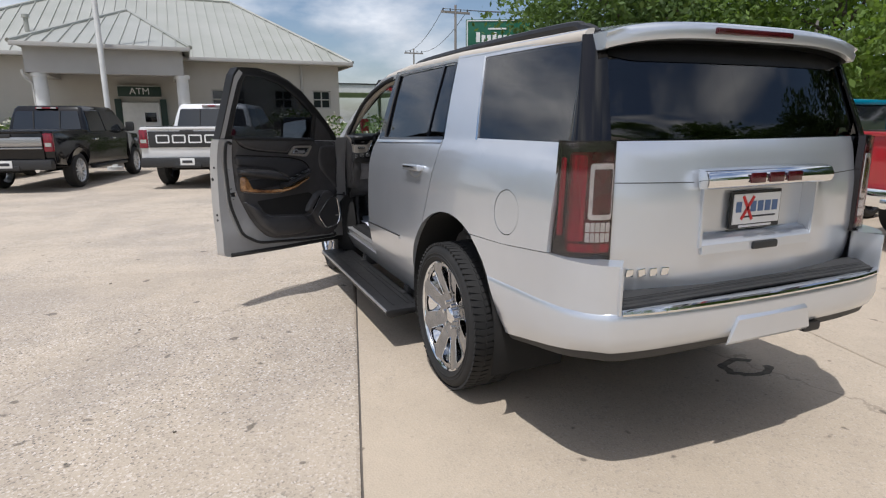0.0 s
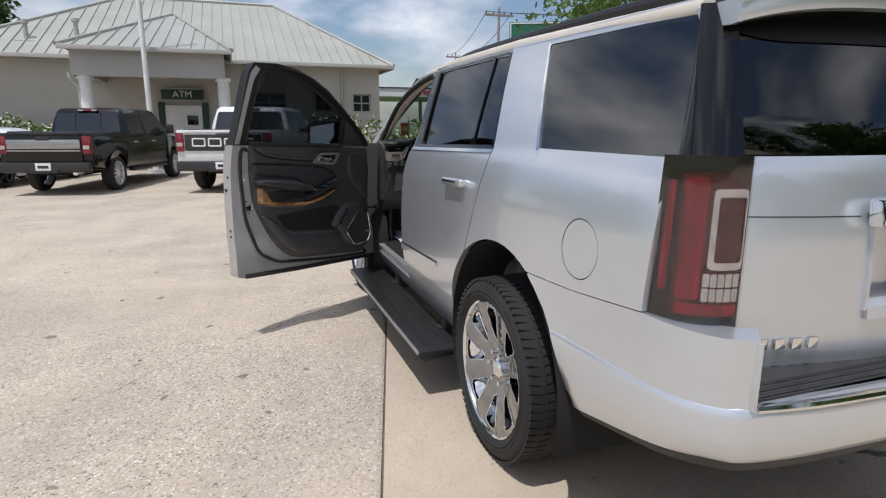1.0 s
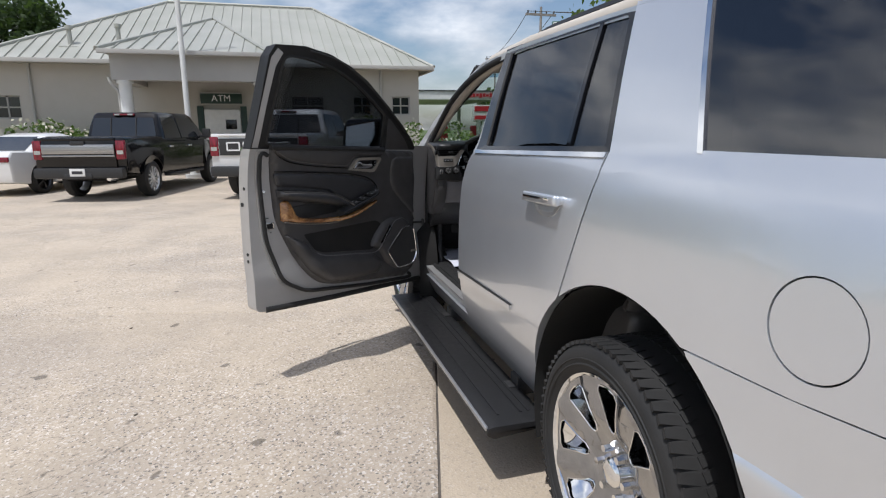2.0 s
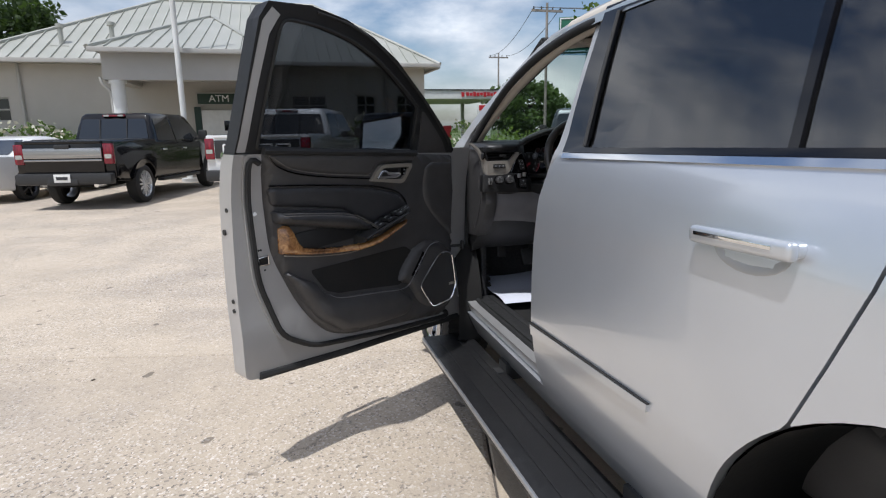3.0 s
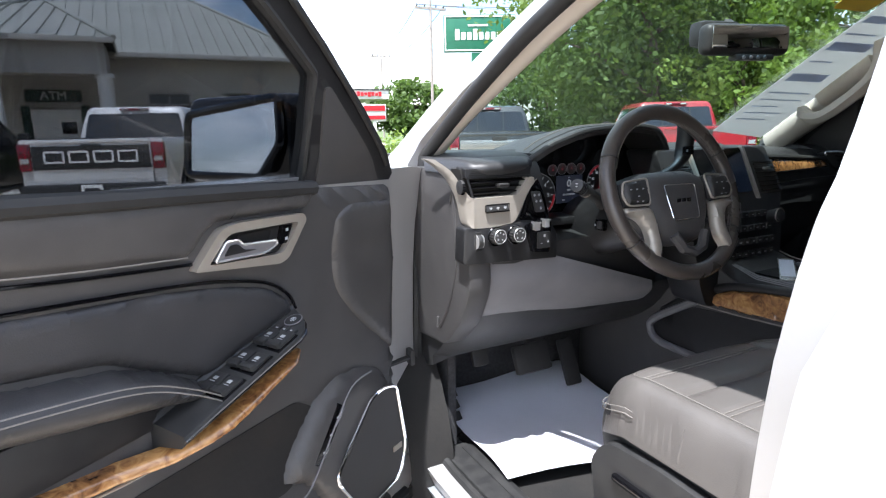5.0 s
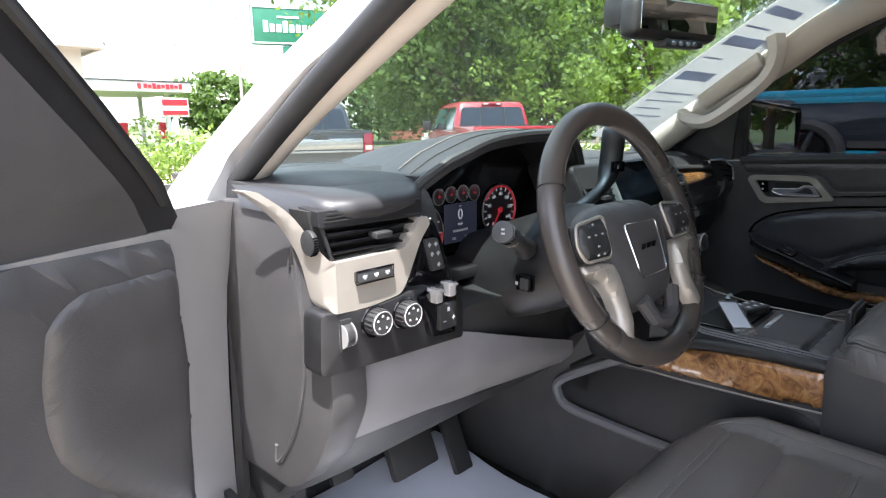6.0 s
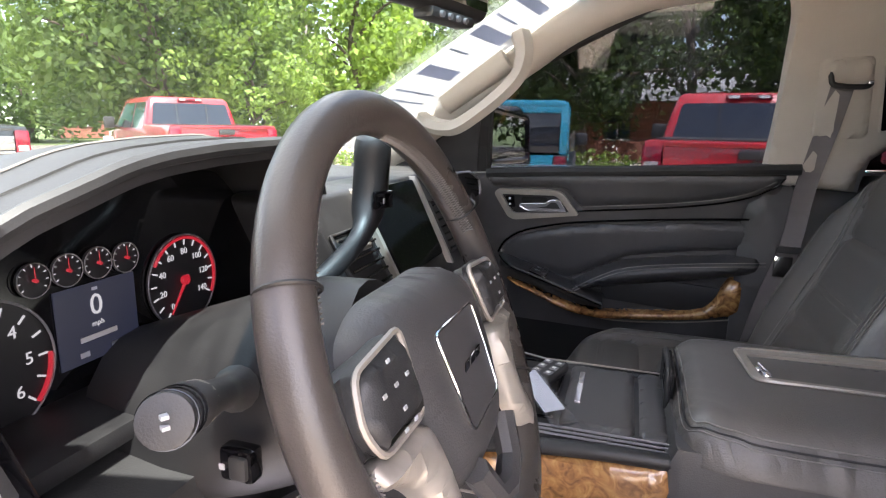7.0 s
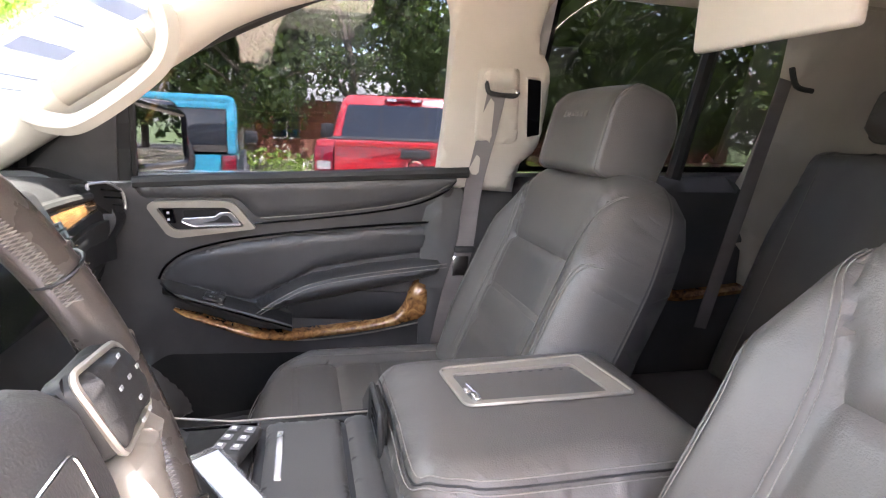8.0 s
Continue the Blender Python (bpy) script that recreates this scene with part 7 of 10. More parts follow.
for s in (-1, 1):
    if s > 0:
        P, r = [(0.80, 2.70, 1.385), (0.785, 2.60, 1.452), (0.76, 2.46, 1.54), (0.735, 2.26, 1.668), (0.722, 2.14, 1.745), (0.712, 2.01, 1.80), (0.70, 1.89, 1.828), (0.69, 1.57, 1.852)], 0.064
    else:
        P, r = [(-0.83, 2.70, 1.345), (-0.825, 2.60, 1.405), (-0.815, 2.45, 1.497), (-0.805, 2.31, 1.570), (-0.785, 2.125, 1.664), (-0.755, 1.9, 1.76), (-0.72, 1.7, 1.82), (-0.69, 1.5, 1.855)], 0.034
    if s < 0:
        part("pillar_seal", tube(spline([(-0.852, 2.68, 1.318), (-0.852, 2.62, 1.375), (-0.85, 2.45, 1.478), (-0.847, 2.27, 1.575), (-0.838, 2.1, 1.66), (-0.806, 1.9, 1.75), (-0.77, 1.7, 1.81), (-0.745, 1.5, 1.84)], 5), 0.017, 10), SEAL, suv, "black rubber door seal")
    part("pillar_trim", tube(spline(P, 6), r, 14, squash=0.8), BEIGE, suv, "beige windscreen pillar trim")
    if s > 0:
        # chunky grab handle: a bar with flat faces that leaves the pillar at both ends
        gp = spline([(0.735, 2.535, 1.50), (0.665, 2.50, 1.487), (0.632, 2.45, 1.476), (0.618, 2.40, 1.482), (0.612, 2.32, 1.535), (0.606, 2.255, 1.592), (0.606, 2.232, 1.64), (0.622, 2.238, 1.688), (0.675, 2.262, 1.725)], 5)
        part("grab_handle", tube(gp, [0.034 - 0.009 * math.sin(math.pi * k / (len(gp) - 1)) for k in range(len(gp))], 6, squash=0.72), BEIGE, suv, "beige grab handle on the pillar", angle=34)
        part("handle_recess", tube([(0.722, 2.47, 1.548), (0.708, 2.38, 1.606), (0.695, 2.29, 1.662)], 0.046, 12, squash=0.8), BEIGE, suv)
    # side rail of the roof
    part("roof_trim", tube([(s * 0.70, 1.75, 1.845), (s * 0.715, 1.2, 1.87), (s * 0.715, 0.3, 1.87), (s * 0.70, -0.85, 1.84)], 0.04, 10), BEIGE, suv)
    # door pillar trims: pale above, dark below
    up = rounded([(1.632, 1.345), (1.411, 1.33), (1.412, 1.397), (1.354, 1.452), (1.352, 1.576), (1.364, 1.656), (1.412, 1.71), (1.405, 1.78), (1.36, 1.84), (1.68, 1.84), (1.634, 1.761), (1.627, 1.536)], [0.006, 0.008, 0.02, 0.03, 0.05, 0.03, 0.03, 0.03, 0, 0, 0.04, 0.05], 4)
    slot = rounded([(1.364, 1.489), (1.402, 1.481), (1.416, 1.555), (1.430, 1.629), (1.389, 1.626), (1.376, 1.56)], 0.006, 2)
    B = lambda u, v, o: (s * (0.762 - 0.36 * (max(v, 1.33) - 1.55) - o), u - (0.16 if s < 0 else 0.0), v)
    pad("door_pillar_trim", up, B, 0.022, 0.016, BEIGE, suv, "beige door pillar trim", 0.02)
    sheet("belt_slot", slot, [], lambda u, v, w: B(u, v, 0.0245 - w), 0.004, BLACK_GLOSS, suv, "dark slot", du=0.05, dv=0.05)
    part("slot_rim", tube([B(u, v, 0.024) for u, v in slot], 0.003, 6, True), BEIGE, suv)
    pad("lower_pillar_trim", [(1.66, 1.345), (1.66, 0.55), (1.40, 0.55), (1.40, 1.33)], B, 0.020, 0.03, SOFT_TRIM, suv, "black lower pillar trim", 0.06)
    # belt: webbing from the guide to the floor, drawn as a flat strip along a line
    dy = 0.16 if s < 0 else 0.0
    BB = lambda u, v, o: Vector(B(u, v, 0.022 + o))
    line = [BB(1.504, 1.585, 0.010), BB(1.510, 1.50, 0.008), BB(1.525, 1.348, 0.006), BB(1.543, 1.18, 0.012), BB(1.58, 1.05, 0.02), BB(1.612, 0.90, 0.028), BB(1.64, 0.70, 0.03)]
    pts = spline(line, 4)
    belt = grid("seat_belt", [[p + Vector((s * 0.003 * math.sin(q * math.pi), 0.0235 * (2 * q - 1), 0.006 * (2 * q - 1))) for q in (0, 0.25, 0.5, 0.75, 1)] for p in pts], WEB, suv, "grey-brown seat belt webbing", thick=0.0025, core=(s * 2, 1.5, 1.2))
    part("belt_guide", tube(spline([BB(1.533, 1.618, 0.008), BB(1.532, 1.600, 0.014), BB(1.520, 1.586, 0.018), BB(1.462, 1.583, 0.018), BB(1.452, 1.592, 0.012)], 4), 0.0062, 8), BLACK_PLASTIC, belt)
    pad("cover_plate", rounded([(1.541, 1.462), (1.422, 1.465), (1.452, 1.650), (1.560, 1.645)], 0.014, 3), lambda u, v, o: B(u, v, 0.0225 + o), 0.006, 0.006, BEIGE, belt, "", 0.02)
    pad("belt_cover", rounded([(1.540, 1.592), (1.448, 1.595), (1.456, 1.646), (1.552, 1.642)], 0.012, 3), lambda u, v, o: B(u, v, 0.024 + o), 0.014, 0.014, BEIGE, belt, "", 0.02)
    part("guide_tip", box(tuple(BB(1.452, 1.592, 0.014)), (0.010, 0.012, 0.012), 0.003), CHROME, belt)
    part("belt_stop", box(tuple(BB(1.545, 1.175, 0.016)), (0.014, 0.058, 0.018), 0.005), BLACK_PLASTIC, belt)
    part("belt_tongue", box(tuple(BB(1.556, 1.13, 0.020)), (0.005, 0.044, 0.055), 0.003), CHROME, belt)

# floor, sills, firewall
part("cabin_floor", add(box((0, 1.2, 0.475), (1.66, 3.3, 0.05), 0.01), box((0, 2.86, 0.78), (1.6, 0.05, 0.66), 0.01)), CARPET, suv, "black carpet floor", smooth=False)
for s in (-1, 1):
    part("sill_plate", add(box((s * 0.805, 2.03, 0.518), (0.09, 1.04, 0.03), 0.012), box((s * 0.775, 2.03, 0.52), (0.04, 1.0, 0.04), 0.015)), BLACK_PLASTIC, suv, "black sill plate")
    part("kick_panel", box((s * 0.84, 2.76, 0.85), (0.05, 0.14, 0.75), 0.02), BLACK_PLASTIC, suv)
    part("footwell_side", box((s * 0.795, 2.72, 0.68), (0.03, 0.3, 0.36), 0.01), CARPET, suv, smooth=False)
# unseen; added to stop sun from the rear glass reaching the ground
part("cargo_floor", box((0, -0.72, 0.64), (1.5, 0.62, 0.05), 0.01), CARPET, suv, "black carpet cargo floor", smooth=False)
mat_rows = []
for k in range(13):
    f = k / 12
    mat_rows.append([(-0.775 + 0.575 * g + 0.03 * f * (1 - g), 2.18 + 0.64 * f + 0.12 * (1 - f) * (1 - g), 0.552 + 0.008 * math.sin(6 * g + 3 * f) + 0.07 * max(0, f - 0.65) ** 1.2 + 0.008 * math.sin(9 * f)) for g in [i / 10 for i in range(11)]])
tagged(grid("paper_mat", mat_rows, PAPER, None, thick=0.002, core=(-0.5, 2.5, -3)), "white paper floor mat lying in the driver's footwell", "floor mat")

# dashboard
def pass_y(x):
    """How far forward the passenger's side of the dash stands."""
    return float(np.interp(x, [0.12, 0.20, 0.31, 0.50, 0.665, 0.76, 0.82], [2.300, 2.336, 2.360, 2.388, 2.409, 2.405, 2.390]))


prof = [(2.93, 1.345), (2.75, 1.385), (2.55, 1.402), (2.40, 1.40), (2.345, 1.385), (2.315, 1.345), (2.305, 1.27), (2.30, 1.18), (2.315, 1.12), (2.36, 1.0), (2.45, 0.88), (2.60, 0.80), (2.82, 0.80), (2.93, 1.0)]
rows = []
xs = [-0.87 + 0.06 * k for k in range(4)] + [-0.668, -0.662, -0.58, -0.50, -0.42, -0.34, -0.26, -0.208, -0.202] + [-0.15 + 0.06 * k for k in range(18)]
for x in xs:
    e = max(0, (abs(x) - 0.80) / 0.07)
    mid = math.exp(-(x / 0.24) ** 4)
    deep = -0.665 < x < -0.205
    row = []
    for q in spline([(a, b, 0) for a, b in prof], 3, True):
        y, z = q.x, q.y
        y2 = y + 0.05 * e * (1 if y < 2.5 else 0) + (0.35 * max(0.0, 1.22 - z) * min(1.0, max(0.0, (x - 0.25) / 0.15)) if y < 2.5 else 0.0) + (0.06 * mid if y < 2.5 and z > 1.0 else 0) + (max(0.0, pass_y(x) - 2.292) if y < 2.5 and x > 0.1 else 0)
        if deep and y < 2.5 and z > 1.19:
            y2 = 2.49
            z = min(z, 1.38)
        row.append((x, y2, z - 0.015 * e - ((0.026 * min(1.0, max(0.0, (x - 0.15) / 0.1)) + 0.02 * max(0.0, (x - 0.5) / 0.3)) if z > 1.2 else 0.0)))
    rows.append(row)
dash = grid("dashboard", rows, DASH_HIDE, suv, "black soft dashboard", closed_v=True, caps=True, angle=50)
# left end cap
part("end_cap", prism(rounded([(2.335, 1.378), (2.305, 1.20), (2.30, 1.08), (2.35, 0.985), (2.44, 0.90), (2.66, 0.88), (2.68, 1.36)], 0.03, 4), -0.884, -0.82, 0.012), SOFT_TRIM, dash, "black dash end panel")
part("end_seam", tube([(-0.885, y, z) for y, z in rounded([(2.375, 1.345), (2.362, 1.20), (2.366, 1.12), (2.405, 1.02), (2.485, 0.915)], 0.06, 4)], 0.004, 6), SOFT_TRIM, dash)
part("end_cap", prism(rounded([(2.56, 1.375), (2.476, 1.343), (2.408, 1.314), (2.388, 1.257), (2.425, 1.197), (2.462, 1.142), (2.52, 1.03), (2.56, 0.80), (2.60, 0.54), (2.80, 0.54), (2.80, 1.365)], 0.02, 4), 0.765, 0.865, 0.014), DASH_HIDE, dash, "black dash end panel")
# top pads and the hood over the instruments
prof = [(0.012, -0.004), (0.0, 0.006), (-0.001, 0.014), (0.004, 0.022), (0.012, 0.027), (0.03, 0.031), (0.07, 0.034), (0.14, 0.035), (0.22, 0.034), (0.30, 0.030)]
tops = []
for k in range(27):
    x = -0.888 + 0.232 * k / 26
    yf = float(np.interp(x, [-0.888, -0.872, -0.84, -0.80, -0.76, -0.72, -0.685, -0.656], [2.335, 2.306, 2.291, 2.286, 2.290, 2.301, 2.330, 2.372]))
    e = min(1.0, (x + 0.888) / 0.022, (-0.656 - x) / 0.018 + 0.25)
    tops.append([(x, yf + dy * (0.62 + 0.38 * e), 1.357 + 0.02 * (x + 0.9) + dz * math.sqrt(max(0.0, 1 - (1 - e) ** 2))) for dy, dz in prof])
grid("top_pad", tops, DASH_HIDE, dash, "stitched dash pad", thick=0.01, core=(-0.77, 2.45, 1.2), angle=80)
top_rows = []
for k in range(12):
    y = 2.345 + 0.50 * k / 11
    xr = float(np.interp(y, [2.345, 2.40, 2.50, 2.85], [-0.692, -0.668, -0.612, -0.48]))
    top_rows.append([(-0.87 + (xr + 0.87) * g, y, float(np.interp(y, [2.34, 2.42, 2.6, 2.85], [1.368, 1.386, 1.394, 1.392])) + 0.004 * math.sin(math.pi * g)) for g in [q / 10 for q in range(11)]])
grid("dash_top", top_rows, DASH_HIDE, dash, "stitched leather dash top", thick=0.01, core=(-0.6, 2.6, 1.0), angle=80)
hood_z = soft_table([-0.70, -0.674, -0.62, -0.54, -0.50, -0.43, -0.33, -0.26, -0.215, -0.19], [1.366, 1.390, 1.421, 1.447, 1.454, 1.459, 1.461, 1.45, 1.41, 1.36], 0.02)
hood = []
for k in range(11):
    f = k / 10
    y = 2.352 + 0.50 * f
    row = []
    for i in range(31):
        x = -0.700 + 0.508 * i / 30
        q = 1 - abs(2 * i / 30 - 1) ** 3
        z = hood_z(x) + 0.008 * math.sin(math.pi * min(1, 2.2 * f))
        row.append((x + 0.20 * f * (1 - i / 30) ** 1.5, y - 0.028 * q * (1 - f), 1.385 + (z - 1.385) * (1 - 0.70 * f ** 2.4)))
    hood.append(row)
grid("cluster_hood", hood, DASH_HIDE, dash, "stitched hood over the instruments", thick=0.016, core=(-0.435, 2.6, 1.0), angle=60)
part("hood_seam", tube([(p[0], p[1], p[2] + 0.0005) for p in hood[1][1:30]], 0.0016, 5), BLACK_PLASTIC, dash)
part("hood_stitch", tube([(p[0], p[1] + 0.004, p[2] + 0.001) for p in hood[2][2:29]], 0.0013, 5), STITCH, dash)
part("hood_lip", tube([tuple(p) for p in hood[0]], 0.008, 8), DASH_HIDE, dash)
part("pad_seam", tube([(-0.70, 2.335, 1.384), (-0.676, 2.40, 1.3905), (-0.61, 2.50, 1.395), (-0.56, 2.62, 1.399)], 0.0022, 6), BLACK_PLASTIC, dash)

# instrument cluster
cl = part("instrument_panel", prism(rounded([(-0.655, 1.22), (-0.215, 1.22), (-0.215, 1.36), (-0.28, 1.425), (-0.50, 1.425), (-0.575, 1.385), (-0.65, 1.345)], 0.02, 3), 2.455, 2.48, 0, lambda c: Vector((c.y, c.x, c.z))), BLACK_GLOSS, suv, "black glass instrument panel with lit dials")
part("cluster_shroud", add(box((-0.435, 2.41, 1.215), (0.46, 0.10, 0.02), 0.006), box((-0.665, 2.41, 1.30), (0.02, 0.12, 0.2), 0.006), box((-0.205, 2.41, 1.30), (0.02, 0.12, 0.2), 0.006)), BLACK_TRIM, cl)
DIAL = principled("dial_face", (0.012, 0.012, 0.014), 0.4)
LIT = glow("dial_white", (0.9, 0.95, 1.0), 0.06)
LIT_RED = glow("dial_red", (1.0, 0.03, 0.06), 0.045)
LIT_SCREEN = glow("cluster_screen", (0.05, 0.065, 0.13), 0.03)
FACE = Matrix.Rotation(radians(90), 4, "X")


def dial(cx, cz, r, labels, a0, a1, red, needle, size, ring=True):
    y = 2.4535
    dd = part("dial", cyl((cx, y, cz), (cx, y - 0.002, cz), r, n=48), DIAL, cl)
    part("dial_ring", tube([(cx + r * math.cos(q), y - 0.004, cz + r * math.sin(q)) for q in [2 * math.pi * i / 48 for i in range(48)]], r * 0.012 + 0.0004, 6, True), GREY_TRIM, dd)
    if red:
        q0, q1 = red
        part("red_band", tube([(cx + r * 0.93 * math.cos(radians(q)), y - 0.0045, cz + r * 0.93 * math.sin(radians(q))) for q in np.linspace(q0, q1, 24)], r * 0.035, 5), LIT_RED, dd)
    ticks = []
    n = (len(labels) - 1) * 2 if labels else 8
    for k in range(n + 1):
        q = radians(a0 + (a1 - a0) * k / n)
        t = box((0, 0, 0), (r * 0.14, 0.001, r * 0.025 + 0.0003), m=Matrix.Rotation(-q, 4, "Y"))
        bmesh.ops.translate(t, vec=(cx + r * 0.84 * math.cos(q), y - 0.003, cz + r * 0.84 * math.sin(q)), verts=t.verts)
        ticks.append(t)
    tagged(part("tick", add(*ticks), LIT, dd, smooth=False), kind="stuff")
    for k, tx in enumerate(labels):
        q = radians(a0 + (a1 - a0) * k / (len(labels) - 1))
        lettering("numeral", tx, size, Matrix.Translation((cx + r * 0.63 * math.cos(q), y - 0.003, cz + r * 0.63 * math.sin(q))) @ FACE, LIT, dd, 0.0003)
    q = radians(needle)
    part("needle", add(tube([(cx - r * 0.12 * math.cos(q), y - 0.006, cz - r * 0.12 * math.sin(q)), (cx + r * 0.8 * math.cos(q), y - 0.006, cz + r * 0.8 * math.sin(q))], [r * 0.045, r * 0.02], 6), cyl((cx, y - 0.003, cz), (cx, y - 0.008, cz), r * 0.1, n=16)), LIT_RED, dd)


dial(-0.582, 1.276, 0.062, ["0", "1", "2", "3", "4", "5", "6"], 225, -45, (0, -45), 225, 0.016)
dial(-0.352, 1.300, 0.054, ["0", "20", "40", "60", "80", "100", "120", "140"], 235, -30, (150, -30), 235, 0.0105)
for k in range(4):
    dial(-0.530 + 0.033 * k, 1.343 + 0.003 * math.sin(math.pi * (k + 0.5) / 4), 0.0155, [], 215, -35, None, 90, 0.006)
part("screen", box((-0.467, 2.4535, 1.288), (0.092, 0.002, 0.078), 0.004), LIT_SCREEN, cl, "dim lit screen")
lettering("speed_figure", "0", 0.030, Matrix.Translation((-0.470, 2.4515, 1.304)) @ FACE, LIT, cl, 0.0003)
lettering("unit_text", "mph", 0.008, Matrix.Translation((-0.470, 2.4515, 1.286)) @ FACE, LIT, cl, 0.0002)
for x, z, w, h in ((-0.470, 1.273, 0.042, 0.005), (-0.444, 1.258, 0.026, 0.005), (-0.488, 1.258, 0.010, 0.005), (-0.470, 1.321, 0.006, 0.003)):
    part("screen_bar", box((x, 2.4518, z), (w, 0.0008, h)), ICON, cl, smooth=False)

# left air vent in its satin surround
def VF(u, v, o):
    """The driver's end of the dash front, which turns forward at the corner."""
    d = max(0.0, -0.88 - u)
    return (u + 0.65 * d, 2.315 - o + 1.1 * d, v)


sheet("vent_surround", rounded([(-1.012, 1.392), (-0.985, 1.392), (-0.935, 1.366), (-0.905, 1.326), (-0.884, 1.305), (-0.758, 1.306), (-0.727, 1.345), (-0.711, 1.347), (-0.707, 1.335), (-0.729, 1.312), (-0.756, 1.258), (-0.768, 1.241), (-0.826, 1.234), (-0.886, 1.237), (-0.899, 1.246), (-0.912, 1.305), (-0.938, 1.348), (-0.98, 1.378)], [0.004, 0.006, 0.03, 0.02, 0.012, 0.014, 0.006, 0.004, 0.004, 0.02, 0.02, 0.01, 0.03, 0.012, 0.012, 0.03, 0.03, 0.02], 4), [], lambda u, v, w: VF(u, v, 0.030 - w - 0.006 * max(0.0, (v - 1.30) / 0.09)), 0.03, SATIN, dash, "satin metal vent surround", du=0.02, dv=0.015)
part("air_vent", prism([(-0.880, 1.300), (-0.890, 1.330), (-0.898, 1.372), (-0.700, 1.374), (-0.722, 1.345), (-0.755, 1.303)], 2.314, 2.36, 0.002, lambda c: Vector((c.y, c.x, c.z))), WELL, dash, "black air vent")
for k in range(3):
    part("vent_slat", box((-0.814 + 0.006 * k, 2.306, 1.3165 + 0.0125 * k), (0.122 + 0.016 * k, 0.020, 0.0025), 0.001, m=Matrix.Rotation(radians(10), 4, "X")), BLACK_GLOSS, dash)
part("vent_rim", tube([VF(u, v, 0.016) for u, v in rounded([(-0.872, 1.3035), (-0.888, 1.352), (-0.716, 1.350), (-0.752, 1.3045)], 0.006, 3)], 0.003, 6, True), BLACK_TRIM, dash)
part("vent_tab", add(box((-0.794, 2.296, 1.331), (0.030, 0.020, 0.010), 0.004), box((-0.794, 2.288, 1.333), (0.028, 0.006, 0.004), 0.002)), BLACK_PLASTIC, dash)
wheel_v = part("vent_wheel", cyl((-0.898, 2.318, 1.330), (-0.890, 2.318, 1.330), 0.017, n=28, bevel=0.002), BLACK_PLASTIC, dash)
for k in range(9):
    q = radians(150 + 12 * k)
    part("wheel_groove", box((-0.894, 2.318 + 0.0172 * math.cos(q), 1.330 + 0.0172 * math.sin(q)), (0.008, 0.0018, 0.0018)), BLACK_GLOSS, wheel_v, smooth=False)
# narrow demister slot over the vent
part("vent_brow", prism([(2.298, 1.352), (2.30, 1.372), (2.345, 1.376), (2.345, 1.352)], -0.892, -0.712, 0.003), BLACK_TRIM, dash)
for k in range(3):
    part("demister_slat", box((-0.862, 2.2975, 1.358 + 0.005 * k), (0.044 - 0.006 * k, 0.002, 0.0016)), WELL, dash, smooth=False)
part("button_bar", box((-0.8185, 2.283, 1.2805), (0.062, 0.012, 0.0165), 0.003, m=Matrix.Rotation(radians(-14), 4, "X")), BLACK_PLASTIC, dash, "black three-button bar")
part("bar_rim", tube([(-0.8185 + 0.032 * a, 2.2785, 1.2805 + 0.0088 * c) for a, c in ((-1, -1), (1, -1), (1, 1), (-1, 1))], 0.0012, 5, True), BLACK_GLOSS, dash)
for k in range(3):
    part("icon", add(box((-0.838 + 0.0195 * k, 2.2765, 1.2815), (0.007, 0.0008, 0.0035)), box((-0.838 + 0.0195 * k, 2.2765, 1.2785), (0.004, 0.0008, 0.0015))), ICON, dash, smooth=False)
# driver's switch panel
sp = part("switch_panel", prism(rounded([(-0.905, 1.150), (-0.640, 1.140), (-0.640, 1.205), (-0.665, 1.235), (-0.74, 1.243), (-0.826, 1.233), (-0.90, 1.240)], [0.012, 0.008, 0.02, 0.02, 0.02, 0.02, 0.012], 3), 0.0, 0.045, 0.006, lambda c: Vector((c.y, 2.282 + c.x + 0.25 * max(0, -0.86 - c.y), c.z))), BLACK_TRIM, dash, "black switch panel")
for x, y in ((-0.820, 2.288), (-0.768, 2.284)):
    ring = [2 * math.pi * i / 32 for i in range(32)]
    kn = part("knob", add(cyl((x, y, 1.2125), (x, y - 0.024, 1.2145), 0.0190, 0.0172, 36, bevel=0.0025)), BLACK_PLASTIC, dash, "round control knob with a ribbed rim")
    for k in range(18):
        q = math.pi * k / 9
        part("knob_rib", box((x + 0.0182 * math.cos(q), y - 0.014, 1.2137 + 0.0182 * math.sin(q)), (0.0025, 0.015, 0.0025), 0.0008), BLACK_PLASTIC, kn)
    part("knob_ring", tube([(x + 0.0160 * math.cos(q), y - 0.0245, 1.2145 + 0.0160 * math.sin(q)) for q in ring], 0.0009, 6, True), BRIGHT, kn)
    part("knob_base", tube([(x + 0.0215 * math.cos(q), y - 0.005, 1.2125 + 0.0215 * math.sin(q)) for q in ring], 0.0022, 6, True), BLACK_GLOSS, kn)
    for q in (0.5, 1.6, 2.7, 3.9, 5.3):
        part("icon", add(box((x + 0.0095 * math.cos(q), y - 0.0246, 1.2145 + 0.0095 * math.sin(q)), (0.0036, 0.0008, 0.0022)), box((x + 0.0095 * math.cos(q), y - 0.0246, 1.2145 + 0.0095 * math.sin(q) + 0.0018), (0.0016, 0.0008, 0.0012))), ICON, kn, smooth=False)
part("dimmer_slot", box((-0.868, 2.284, 1.205), (0.018, 0.006, 0.046), 0.003), WELL, dash)
